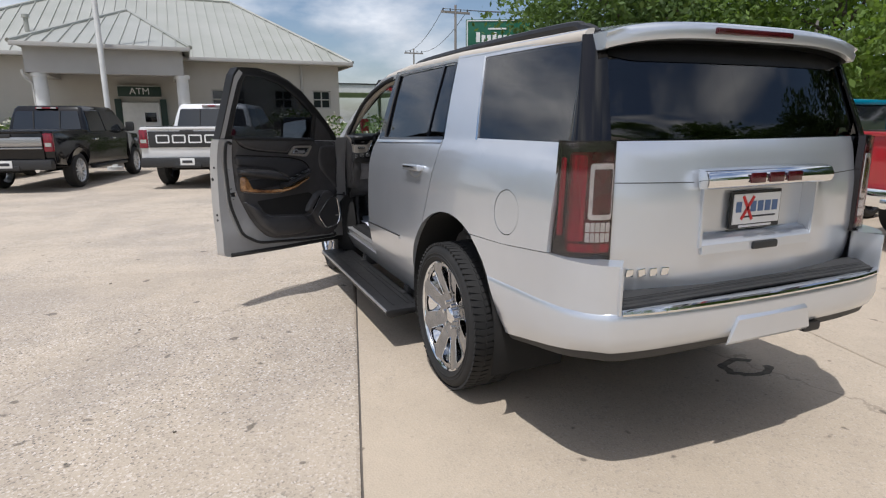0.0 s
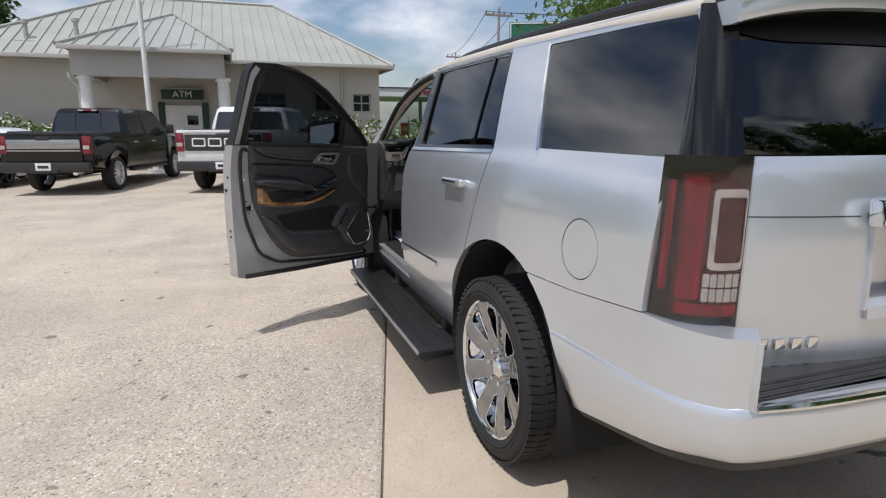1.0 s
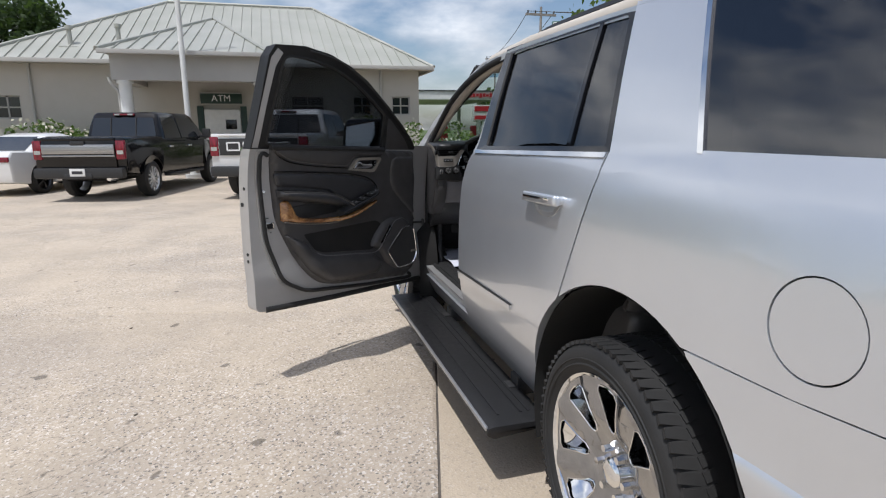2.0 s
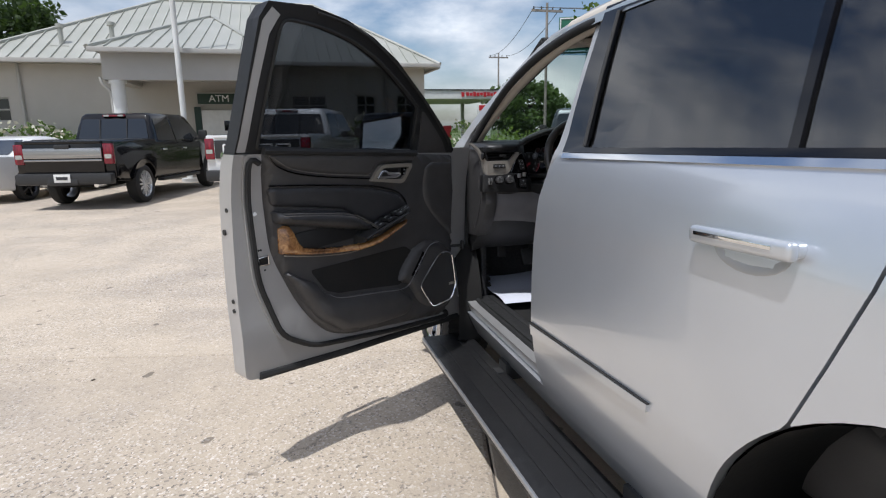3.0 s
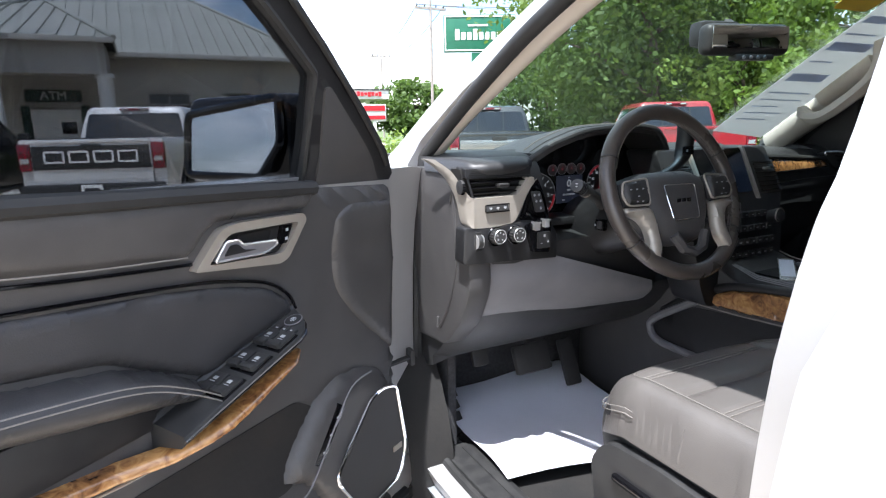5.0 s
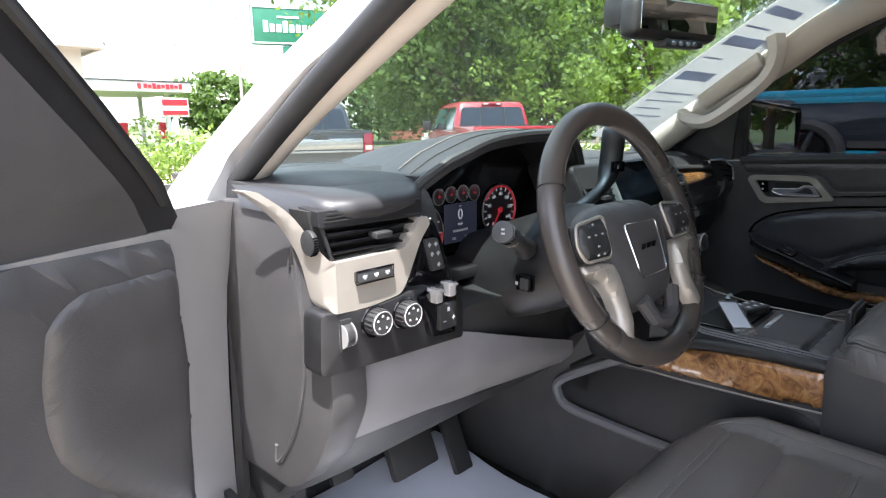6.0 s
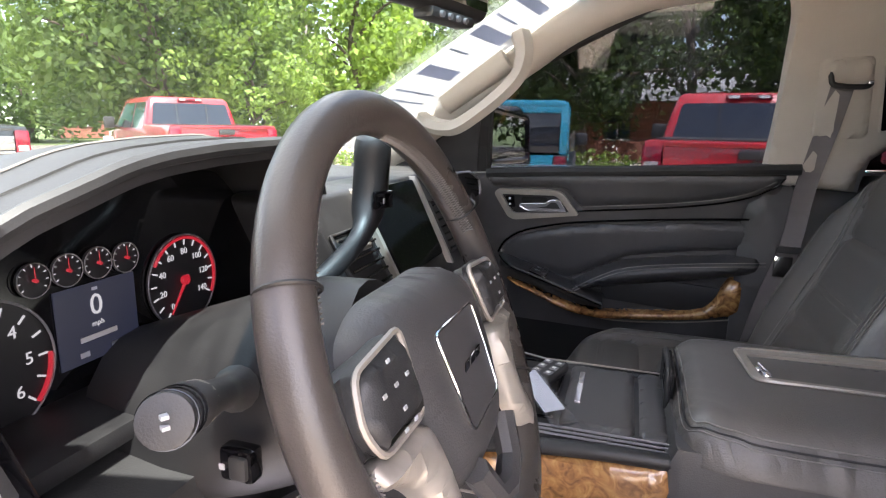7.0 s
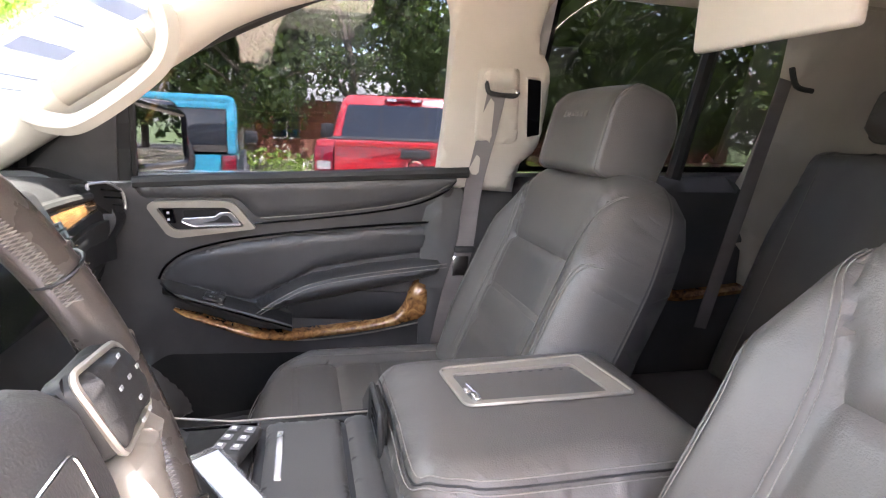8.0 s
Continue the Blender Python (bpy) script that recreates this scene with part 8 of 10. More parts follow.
part("dimmer_wheel", cyl((-0.874, 2.286, 1.205), (-0.862, 2.286, 1.205), 0.017, n=28, bevel=0.002), BLACK_PLASTIC, dash)
part("dimmer_edge", add(cyl((-0.876, 2.286, 1.205), (-0.8745, 2.286, 1.205), 0.0175, n=28), cyl((-0.8615, 2.286, 1.205), (-0.860, 2.286, 1.205), 0.0175, n=28)), BRIGHT, dash)
house_ = part("trailer_housing", prism(rounded([(-0.742, 1.232), (-0.722, 1.165), (-0.672, 1.160), (-0.668, 1.238), (-0.70, 1.244)], 0.006, 3), 2.270, 2.30, 0.004, lambda c: Vector((c.y, c.x, c.z))), BLACK_GLOSS, dash, "gloss black trailer control housing")
for x, z in ((-0.718, 1.231), (-0.690, 1.236)):
    part("trailer_switch", add(box((x, 2.268, z), (0.014, 0.022, 0.022), 0.003), box((x, 2.258, z + 0.009), (0.012, 0.014, 0.005), 0.002)), BRIGHT, house_, "bright squeeze switch")
part("pad_switch", box((-0.694, 2.267, 1.194), (0.036, 0.008, 0.040), 0.002), BLACK_PLASTIC, house_)
part("icon", add(box((-0.703, 2.2625, 1.187), (0.006, 0.0008, 0.0015)), box((-0.684, 2.2625, 1.190), (0.006, 0.0008, 0.0015)), box((-0.684, 2.2625, 1.190), (0.0015, 0.0008, 0.006)), box((-0.695, 2.2625, 1.205), (0.005, 0.0008, 0.006))), ICON, house_, smooth=False)
mini = part("button_block", prism(rounded([(-0.748, 1.248), (-0.708, 1.332), (-0.690, 1.342), (-0.672, 1.31), (-0.640, 1.205), (-0.668, 1.200)], [0.01, 0.02, 0.01, 0.01, 0.01, 0.02], 3), 2.300, 2.345, 0.004, lambda c: Vector((c.y, c.x, c.z))), BLACK_GLOSS, dash, "gloss black button block")
part("block_edge", tube([(u, 2.299, v) for u, v in ((-0.745, 1.250), (-0.730, 1.288), (-0.708, 1.330), (-0.694, 1.340))], 0.002, 6), CHROME, mini)
part("button", prism(rounded([(-0.711, 1.310), (-0.685, 1.310), (-0.669, 1.259), (-0.697, 1.258)], 0.003, 2), 2.294, 2.302, 0.002, lambda c: Vector((c.y, c.x, c.z))), BLACK_PLASTIC, mini)
for x, z in ((-0.703, 1.301), (-0.690, 1.301), (-0.698, 1.286), (-0.685, 1.286), (-0.684, 1.268)):
    part("icon", add(box((x, 2.2935, z), (0.006, 0.0008, 0.0025)), box((x, 2.2935, z), (0.002, 0.0008, 0.007))), ICON, mini, smooth=False)
# knee panel
kp = []
for k in range(9):
    f = k / 8
    row = []
    for i in range(15):
        x = -0.872 + 0.042 * i
        h = 0.20 - 0.30 * max(0, x + 0.64)
        top_z = 1.145 - 0.33 * max(0.0, x + 0.64)
        row.append((x, np.interp(f, [0, 0.3, 0.7, 1], [2.300, 2.296, 2.335, 2.41]) + 0.02 * ((x + 0.45) / 0.4) ** 2, top_z - h * f))
    kp.append(row)
# grey base colour stands in for mat and ground mirrored in black plastic
grid("knee_panel", kp, GREY_TRIM, dash, "black knee panel, greyed as if lit by the mat", thick=0.015, core=(-0.5, 2.9, 1.0))
part("column_cover", prism(rounded([(-0.62, 1.16), (-0.26, 1.16), (-0.28, 0.98), (-0.40, 0.93), (-0.56, 0.95)], 0.05, 4), 2.335, 2.43, 0.02, lambda c: Vector((c.y, c.x + 0.25 * (1.16 - c.z), c.z))), BLACK_TRIM, dash, "black cover under the column")

# steering column and stalks
col = part("steering_column", tube([(-0.438, 2.15, 1.285), (-0.438, 2.20, 1.262), (-0.438, 2.30, 1.222), (-0.438, 2.42, 1.18)], [0.070, 0.092, 0.097, 0.097], 20, squash=0.86), BLACK_TRIM, suv, "steering column shroud")
part("stalk", tube(spline([(-0.53, 2.245, 1.275), (-0.58, 2.22, 1.297), (-0.645, 2.192, 1.322)], 4), [0.019, 0.017, 0.013, 0.012, 0.012, 0.012, 0.014, 0.016, 0.016], 14), BLACK_PLASTIC, col)
part("stalk_end", cyl((-0.645, 2.192, 1.322), (-0.672, 2.177, 1.332), 0.0152, n=24, bevel=0.002), BLACK_PLASTIC, col)
part("stalk_ring", cyl((-0.622, 2.203, 1.313), (-0.63, 2.199, 1.316), 0.0155, n=20), SATIN, col)
for k in range(3):
    f = 0.2 + 0.3 * k
    rc, rd = Vector((-0.645 - 0.027 * f, 2.192 - 0.015 * f, 1.322 + 0.010 * f)), Vector((-0.028, -0.017, 0.012)).normalized()
    part("stalk_groove", cyl(tuple(rc - rd * 0.0016), tuple(rc + rd * 0.0016), 0.0161, n=24), BLACK_GLOSS, col)
icon_bars(col, [(-0.6730, 2.1758, 1.3355), (-0.6730, 2.1758, 1.3295)], (0.004, 0.004, 0.0022), Matrix.Rotation(radians(-30), 4, "Z"))
tsw = part("tilt_switch", box((-0.545, 2.232, 1.222), (0.016, 0.030, 0.028), 0.004), BLACK_GLOSS, col)
part("tilt_pad", box((-0.554, 2.228, 1.222), (0.006, 0.016, 0.020), 0.003), BLACK_PLASTIC, tsw)
part("icon", box((-0.5545, 2.243, 1.221), (0.001, 0.005, 0.005)), ICON, tsw, smooth=False)
lv = part("shift_lever", tube(spline([(-0.375, 2.285, 1.30), (-0.32, 2.268, 1.325), (-0.265, 2.262, 1.352), (-0.235, 2.265, 1.385), (-0.231, 2.262, 1.43), (-0.238, 2.256, 1.472)], 5), [0.012] * 10 + [0.013, 0.014, 0.016, 0.019, 0.021, 0.022, 0.0225, 0.023, 0.023, 0.023, 0.023, 0.0235, 0.0235, 0.023, 0.021, 0.013], 14, squash=0.8), BLACK_TRIM, col, "black gear lever")
part("lever_badge", box((-0.241, 2.243, 1.393), (0.030, 0.006, 0.022), 0.003, m=Matrix.Rotation(radians(-25), 4, "Z")), BLACK_GLOSS, lv)
for dx in (-0.008, 0.004, 0.010):
    part("icon", box((-0.243 + dx, 2.2395 + 0.3 * dx, 1.393), (0.004, 0.001, 0.006)), ICON, lv, smooth=False)

# steering wheel
WC = Matrix.Translation((-0.438, 2.107, 1.31)) @ Matrix.Rotation(radians(-21.8), 4, "X")
sw = part("steering_wheel", tube([(0.195 * math.cos(q), 0.004 * math.cos(2 * q), 0.195 * math.sin(q)) for q in [2 * math.pi * i / 72 for i in range(72)]], 0.0185, 14, True), WHEEL_HIDE, suv, "black leather steering wheel with satin metal spokes", m=WC)


def W(u, v, o):
    """A place on the wheel: u across, v up, o towards the driver."""
    return WC @ Vector((u, -o, v))


def HUB(u, v, o):
    """A place on the hub, which sits a little low in the wheel and bulges towards the driver."""
    return W(u - 0.006, v - 0.028, o - 0.024 + 0.006 * max(0.0, 1 - (u / 0.11) ** 2 - ((v + 0.01) / 0.11) ** 2))


pad("hub_pad", rounded([(-0.118, 0.058), (-0.07, 0.081), (0.07, 0.081), (0.118, 0.058), (0.106, -0.02), (0.074, -0.082), (0.04, -0.098), (-0.04, -0.098), (-0.074, -0.082), (-0.106, -0.02)], 0.035, 5), HUB, 0.040, 0.045, SOFT_TRIM, sw, "", 0.011, angle=70)
part("hub_back", add(cyl((0, 0.07, -0.03), (0, 0.012, -0.03), 0.07, 0.075, 32), box((-0.13, 0.006, 0.0), (0.14, 0.022, 0.055), 0.01), box((0.13, 0.006, 0.0), (0.14, 0.022, 0.055), 0.01)), BLACK_PLASTIC, sw, m=WC)
em = rounded([(-0.049, 0.038), (0.049, 0.036), (0.039, -0.045), (-0.044, -0.046)], 0.008, 3)
sheet("emblem_panel", em, [], lambda u, v, w: HUB(u, v, 0.0425 - w), 0.006, SOFT_TRIM, sw, "plain emblem panel", du=0.05, dv=0.05)
part("emblem_edge", tube([HUB(p[0], p[1], 0.0425) for p in em], 0.0012, 6, True), CHROME, sw)
for k in range(3):
    part("emblem_mark", box(tuple(HUB(-0.016 + 0.016 * k, -0.002, 0.0432)), (0.012, 0.001, 0.010)), BLACK_GLOSS, sw, "dark badge shape", smooth=False)
for s in (-1, 1):
    pod = rounded([(s * 0.092, 0.032), (s * 0.166, 0.026), (s * 0.177, -0.004), (s * 0.166, -0.028), (s * 0.100, -0.030)], 0.010, 3)
    pad("switch_pod", pod, W, 0.016, 0.012, BLACK_PLASTIC, sw, "", 0.015, lift=0.006)
    part("pod_edge", tube([W(p[0], p[1], 0.014) for p in pod], 0.0026, 6, True), SATIN, sw)
    icon_bars(sw, [tuple(W(s * (0.138 + 0.018 * math.cos(q)), 0.006 + 0.016 * math.sin(q), 0.0235)) for q in (0, 1.57, 3.14, 4.71)] + [tuple(W(s * 0.138, 0.006, 0.0235))] + [tuple(W(s * (0.128 + 0.016 * k), -0.022, 0.0225)) for k in range(2)], (0.0045, 0.001, 0.0025), WC.to_3x3().to_4x4())
    spoke = [(s * 0.100, -0.034), (s * 0.178, -0.030), (s * 0.172, -0.046), (s * 0.145, -0.055), (s * 0.128, -0.075), (s * 0.124, -0.105), (s * 0.134, -0.146), (s * 0.108, -0.160), (s * 0.090, -0.12), (s * 0.092, -0.07)]
    pad("spoke", rounded(spoke, 0.012, 3), W, 0.012, 0.012, SATIN, sw, "satin metal spoke", 0.012, lift=0.008)
    for q0, q1, flip in ((20, 80, 1), (20, 80, -1), (-10, -55, 1), (-10, -55, -1)):
        pts = []
        for i, q in enumerate(np.linspace(radians(q0), radians(q1), int(abs(q1 - q0) * 1.0))):
            o = 0.004 + flip * 0.0055 * ((i % 2) * 2 - 1)
            r = 0.195 - math.sqrt(0.0185 ** 2 - o * o) - 0.0008
            pts.append(tuple(W(s * r * math.cos(q), r * math.sin(q), o)))
        part("rim_stitch", tube(pts, 0.0008, 5), STITCH, sw)
    for q in (26, -34):
        c = (0.195 * s * math.cos(radians(q)), 0.195 * math.sin(radians(q)))
        part("rim_seam", tube([tuple(W(c[0] * (1 + 0.098 * math.cos(a)), c[1] * (1 + 0.098 * math.cos(a)), 0.0192 * math.sin(a))) for a in [2 * math.pi * i / 16 for i in range(16)]], 0.0014, 5, True), BLACK_TRIM, sw)
part("lower_ring", tube([W(u, v, 0.012) for u, v in ((-0.05, -0.105), (-0.03, -0.14), (0.0, -0.15), (0.03, -0.14), (0.05, -0.105))], 0.012, 8), SOFT_TRIM, sw)

# centre stack and passenger side of the dash
def face_y(z, o=0.0):
    """The front of the centre stack leans back towards its top."""
    return 2.33 + 0.5 * (max(z, 1.14) - 1.38) - o


CX = -0.025
stack = part("centre_console_face", prism(rounded([(CX - 0.238, 1.392), (CX + 0.238, 1.392), (CX + 0.236, 1.25), (CX + 0.20, 1.20), (CX + 0.175, 1.02), (CX + 0.14, 0.95), (CX - 0.14, 0.95), (CX - 0.175, 1.02), (CX - 0.20, 1.20), (CX - 0.236, 1.25)], 0.02, 4), 0.0, 0.12, 0.008, lambda c: Vector((c.y, face_y(c.z) + c.x, c.z))), BLACK_TRIM, dash, "black centre stack")
sheet("touch_screen", rounded([(CX - 0.104, 1.388), (CX + 0.104, 1.388), (CX + 0.094, 1.262), (CX - 0.094, 1.262)], 0.008, 3), [], lambda u, v, w: (u, face_y(v, 0.008) + w, v), 0.012, BLACK_GLOSS, stack, "dark touch screen", du=0.1, dv=0.1)
for s in (-1, 1):
    sheet("stack_edge", rounded([(CX + s * 0.112, 1.392), (CX + s * 0.122, 1.392), (CX + s * 0.116, 1.240), (CX + s * 0.107, 1.240)], 0.003, 2), [], lambda u, v, w: (u, face_y(v, 0.011) + w, v), 0.012, SATIN, stack, "satin metal edge", du=0.1, dv=0.1)
    sheet("air_vent", rounded([(CX + s * 0.232, 1.345), (CX + s * 0.136, 1.345), (CX + s * 0.130, 1.255), (CX + s * 0.226, 1.255)], 0.006, 3), [], lambda u, v, w: (u, face_y(v, 0.004) + w, v), 0.01, WELL, stack, "black slatted air vent", du=0.1, dv=0.1)
    part("vent_rim", tube([(CX + s * x, face_y(z, 0.006), z) for x, z in ((0.232, 1.345), (0.136, 1.345), (0.130, 1.255), (0.226, 1.255))], 0.003, 6, True), BLACK_PLASTIC, stack)
    for k in range(7):
        z = 1.263 + 0.0125 * k
        part("vent_slat", tube([(CX + s * 0.227, face_y(z, 0.012), z), (CX + s * 0.135, face_y(z, 0.012), z)], 0.0019, 6), BLACK_GLOSS, stack)
    part("vent_tab", box((CX + s * 0.18, face_y(1.325, 0.017), 1.325), (0.026, 0.012, 0.008), 0.003), SATIN, stack)
    part("knob", cyl((CX + s * 0.14, face_y(1.185), 1.185), (CX + s * 0.14, face_y(1.185, 0.034), 1.195), 0.02, n=24, bevel=0.003), BLACK_PLASTIC, stack)
    part("knob_ring", tube([(CX + s * 0.14 + 0.0195 * math.cos(a), face_y(1.185, 0.030), 1.194 + 0.0195 * math.sin(a)) for a in [2 * math.pi * q / 24 for q in range(24)]], 0.0022, 6, True), SATIN, stack)
for j in range(4):
    for k in range(7):
        z = 1.20 - 0.036 * j
        part("button", box((-0.084 + 0.028 * k, face_y(z, 0.005), z), (0.023, 0.014, 0.018), 0.004), BLACK_PLASTIC, stack)
        part("icon", box((-0.084 + 0.028 * k, face_y(z, 0.0125), z), (0.008, 0.001, 0.002)), ICON, stack, smooth=False)
pt = []
for k in range(16):
    x = 0.205 + 0.031 * k
    zc, zh = 1.326 - 0.016 * k / 15, 0.021 - 0.012 * (k / 15) ** 1.5
    pt.append([(x, pass_y(x) - 0.006 - 0.004 * math.sin(math.pi * q / 4) + 0.010 * q / 4, zc - zh + 2 * zh * q / 4) for q in range(5)])
grid("dash_wood", pt, WOOD, dash, "burl wood dash strip", thick=0.012, core=(0.5, 3, 1.3))
part("wood_edge", tube([tuple(Vector(row[0]) + Vector((0, -0.001, -0.002))) for row in pt], 0.0025, 8), BLACK_GLOSS, dash)
part("wood_gap", tube([tuple(Vector(row[4]) + Vector((0, 0.002, 0.008))) for row in pt], 0.009, 8), WELL, dash)
vy = lambda x: 2.428 - 0.38 * (x - 0.70)
vent_o = rounded([(0.692, 1.350), (0.757, 1.350), (0.802, 1.326), (0.812, 1.278), (0.775, 1.270), (0.728, 1.300)], 0.014, 4)
sheet("air_vent", vent_o, [], lambda u, v, w: (u, vy(u) + w, v), 0.03, WELL, dash, "black air vent", du=0.05, dv=0.05)
part("vent_ring", tube([(u, vy(u) - 0.002, v) for u, v in vent_o[:18]], 0.0042, 8), BRIGHT, dash, "bright vent ring")
for k in range(3):
    part("vent_slat", tube([(0.735 + 0.012 * k, vy(0.735) - 0.004, 1.335 - 0.018 * k), (0.795, vy(0.795) - 0.004, 1.325 - 0.016 * k)], 0.0022, 6), BLACK_GLOSS, dash)
grid("glove_box", [[(x, pass_y(x) + 0.002 + 0.5 * max(0.0, 1.235 - z), z) for z in (1.262, 1.255, 1.235, 1.20, 1.15, 1.10, 1.05, 1.04)] for x in [0.26 + 0.05 * k for k in range(11)]], DASH_HIDE, dash, "", thick=0.03, core=(0.5, 3, 1.1))

# pedals
part("brake_pedal", add(box((-0.487, 2.60, 0.728), (0.135, 0.025, 0.095), 0.012, m=Matrix.Rotation(radians(-25), 4, "X")), *[box((-0.487, 2.578 + 0.007 * k, 0.695 + 0.016 * k), (0.12, 0.010, 0.006), m=Matrix.Rotation(radians(-25), 4, "X")) for k in range(4)], tube([(-0.487, 2.62, 0.76), (-0.487, 2.74, 0.95)], 0.012, 8)), BLACK_PLASTIC, suv, "ribbed brake pedal")
part("parking_pedal", add(box((-0.672, 2.62, 0.762), (0.055, 0.02, 0.06), 0.008, m=Matrix.Rotation(radians(-20), 4, "X")), tube([(-0.68, 2.63, 0.75), (-0.69, 2.75, 0.92)], 0.01, 8)), BLACK_PLASTIC, suv, "small parking pedal")
part("accelerator", add(box((-0.30, 2.64, 0.66), (0.06, 0.02, 0.16), 0.008, m=Matrix.Rotation(radians(-25), 4, "X"))), BLACK_PLASTIC, suv, "accelerator pedal")

# centre console
CT = 1.057
con = part("centre_console", add(prism(rounded([(1.42, 0.5), (1.42, 1.01), (1.87, 1.025), (2.06, 1.025), (2.18, 1.04), (2.30, 1.13), (2.42, 1.15), (2.80, 0.98), (2.80, 0.5)], 0.03, 3), -0.125, 0.145, 0.02)), SOFT_TRIM, suv, "black centre console with burl wood sides")
for s, x in ((-1, -0.128), (1, 0.148)):
    lift_x = lambda u, v, o: (x + s * o, u, v)
    pad("wood_panel", rounded([(1.868, 0.968), (1.868, 1.040), (2.00, 1.034), (2.11, 1.020), (2.19, 0.998), (2.275, 0.948), (2.12, 0.950), (1.98, 0.958)], [0.006, 0.006, 0.02, 0.03, 0.03, 0.008, 0.03, 0.02], 3), lift_x, 0.014, 0.012, WOOD, con, "glossy burl wood side panel", 0.018)
    part("wood_edge", tube([(x + s * 0.010, 1.868, 0.963), (x + s * 0.010, 1.98, 0.954), (x + s * 0.010, 2.12, 0.946), (x + s * 0.008, 2.28, 0.942)], 0.0022, 6), SATIN, con)
    part("top_roll", tube(spline([(x + s * 0.001, 1.865, 1.046), (x + s * 0.001, 2.00, 1.041), (x + s * 0.001, 2.11, 1.028), (x, 2.20, 1.006), (x - s * 0.004, 2.30, 0.955), (x - s * 0.006, 2.40, 0.885)], 5), 0.012, 10), BLACK_TRIM, con)
    pocket = rounded([(2.415, 0.858), (2.30, 0.925), (2.12, 0.938), (1.90, 0.950), (1.80, 0.85), (1.86, 0.78), (2.27, 0.785), (2.395, 0.79), (2.435, 0.825)], 0.03, 4)
    # no recess here: a flat black pad paints the pocket's inner shade
    pad("side_pocket", pocket, lift_x, 0.004, 0.02, BLACK_TRIM, con, "dark patch as shade inside the side pocket", 0.08)
    part("pocket_rim", tube(spline([(x + s * 0.004, 2.27, 0.950), (x + s * 0.006, 2.36, 0.895), (x + s * 0.007, 2.425, 0.850), (x + s * 0.007, 2.437, 0.820), (x + s * 0.007, 2.405, 0.785), (x + s * 0.006, 2.28, 0.778), (x + s * 0.004, 2.10, 0.775)], 5), 0.012, 8), GREY_TRIM, con)
pad("console_top", rounded([(-0.122, 1.87), (0.142, 1.87), (0.142, 2.16), (0.125, 2.24), (-0.105, 2.24), (-0.122, 2.16)], 0.02, 3), lambda u, v, o: (u, v, CT - 0.032 + 0.35 * max(0, v - 2.12) + o), 0.030, 0.02, BLACK_TRIM, con, "", 0.03)
for k, xx in enumerate((-0.119, -0.113, -0.107)):
    part("top_ridge", tube([(xx, 1.872, CT - 0.004 + 0.003 * k), (xx, 2.10, CT - 0.004 + 0.003 * k), (xx + 0.01, 2.18, CT + 0.018)], 0.0018, 6), GREY_TRIM, con)
part("top_edge", tube([(0.141, 1.872, CT + 0.001), (0.141, 2.08, CT + 0.001), (0.148, 2.18, CT + 0.012), (0.15, 2.24, CT + 0.03)], 0.0018, 6), SATIN, con, "bright edge strip")
pad("bin_lid", rounded([(-0.098, 1.922), (0.126, 1.922), (0.126, 2.030), (-0.098, 2.030)], 0.010, 3), lambda u, v, o: (u, v, CT - 0.003 + o), 0.008, 0.006, SOFT_TRIM, con, "flat bin lid", 0.010)
part("bin_pull", box((0.03, 2.009, CT + 0.006), (0.118, 0.009, 0.004), 0.0015), BRIGHT, con)
pad("rear_lid", rounded([(-0.098, 1.874), (0.130, 1.874), (0.130, 1.917), (-0.098, 1.917)], 0.008, 3), lambda u, v, o: (u, v, CT - 0.003 + o), 0.007, 0.006, SOFT_TRIM, con, "", 0.010)
part("cup_tray", box((0.02, 2.095, CT - 0.001), (0.20, 0.10, 0.008), 0.004), WELL, con)
part("tray_rim", tube([(0.02 + 0.104 * cx, 2.095 + 0.054 * cy, CT + 0.002) for cx, cy in ((-1, -1), (1, -1), (1, 1), (-1, 1))], 0.003, 6, True), BLACK_GLOSS, con)
FILM = pane_glass("clear_film", (0.82, 0.84, 0.86), 0.16, 0.25)
fob = thing("key_fob", "black key fob with grey buttons and a clear plastic tag", "key fob")
FB = Matrix.Translation((0.05, 2.066, CT + 0.014)) @ Matrix.Rotation(radians(72), 4, "Z")
part("fob_body", box((0, 0, 0), (0.046, 0.082, 0.018), 0.008, 3), BLACK_PLASTIC, fob, m=FB)
for k in range(6):
    part("fob_button", box((-0.011 + 0.022 * (k % 2), -0.024 + 0.022 * (k // 2), 0.0095), (0.013, 0.013, 0.003), 0.002), GREY_TRIM, fob, m=FB)
    part("button_mark", box((-0.011 + 0.022 * (k % 2), -0.024 + 0.022 * (k // 2), 0.0113), (0.006, 0.006, 0.0006)), WHITE_PLASTIC, fob, smooth=False, m=FB)
TAGM = Matrix.Translation((-0.055, 2.058, CT + 0.022)) @ Matrix.Rotation(radians(38), 4, "Z") @ Matrix.Rotation(radians(-14), 4, "Y")
part("plastic_tag", box((0, 0, 0), (0.135, 0.042, 0.006), 0.0025), FILM, fob, "clear plastic tag", m=TAGM)
part("tag_paper", box((0.012, 0, 0), (0.095, 0.034, 0.0015)), PAPER, fob, "white paper slip", smooth=False, m=TAGM)
# armrest lid
AR = rounded([(-0.155, 1.44), (0.225, 1.44), (0.225, 1.80), (0.21, 1.855), (0.17, 1.872), (-0.10, 1.872), (-0.14, 1.855), (-0.155, 1.80)], 0.03, 4)
LID = lambda u, v, o: (u, v, 1.058 + o + 0.006 * math.sin(math.pi * min(1, max(0, (u + 0.155) / 0.38))))
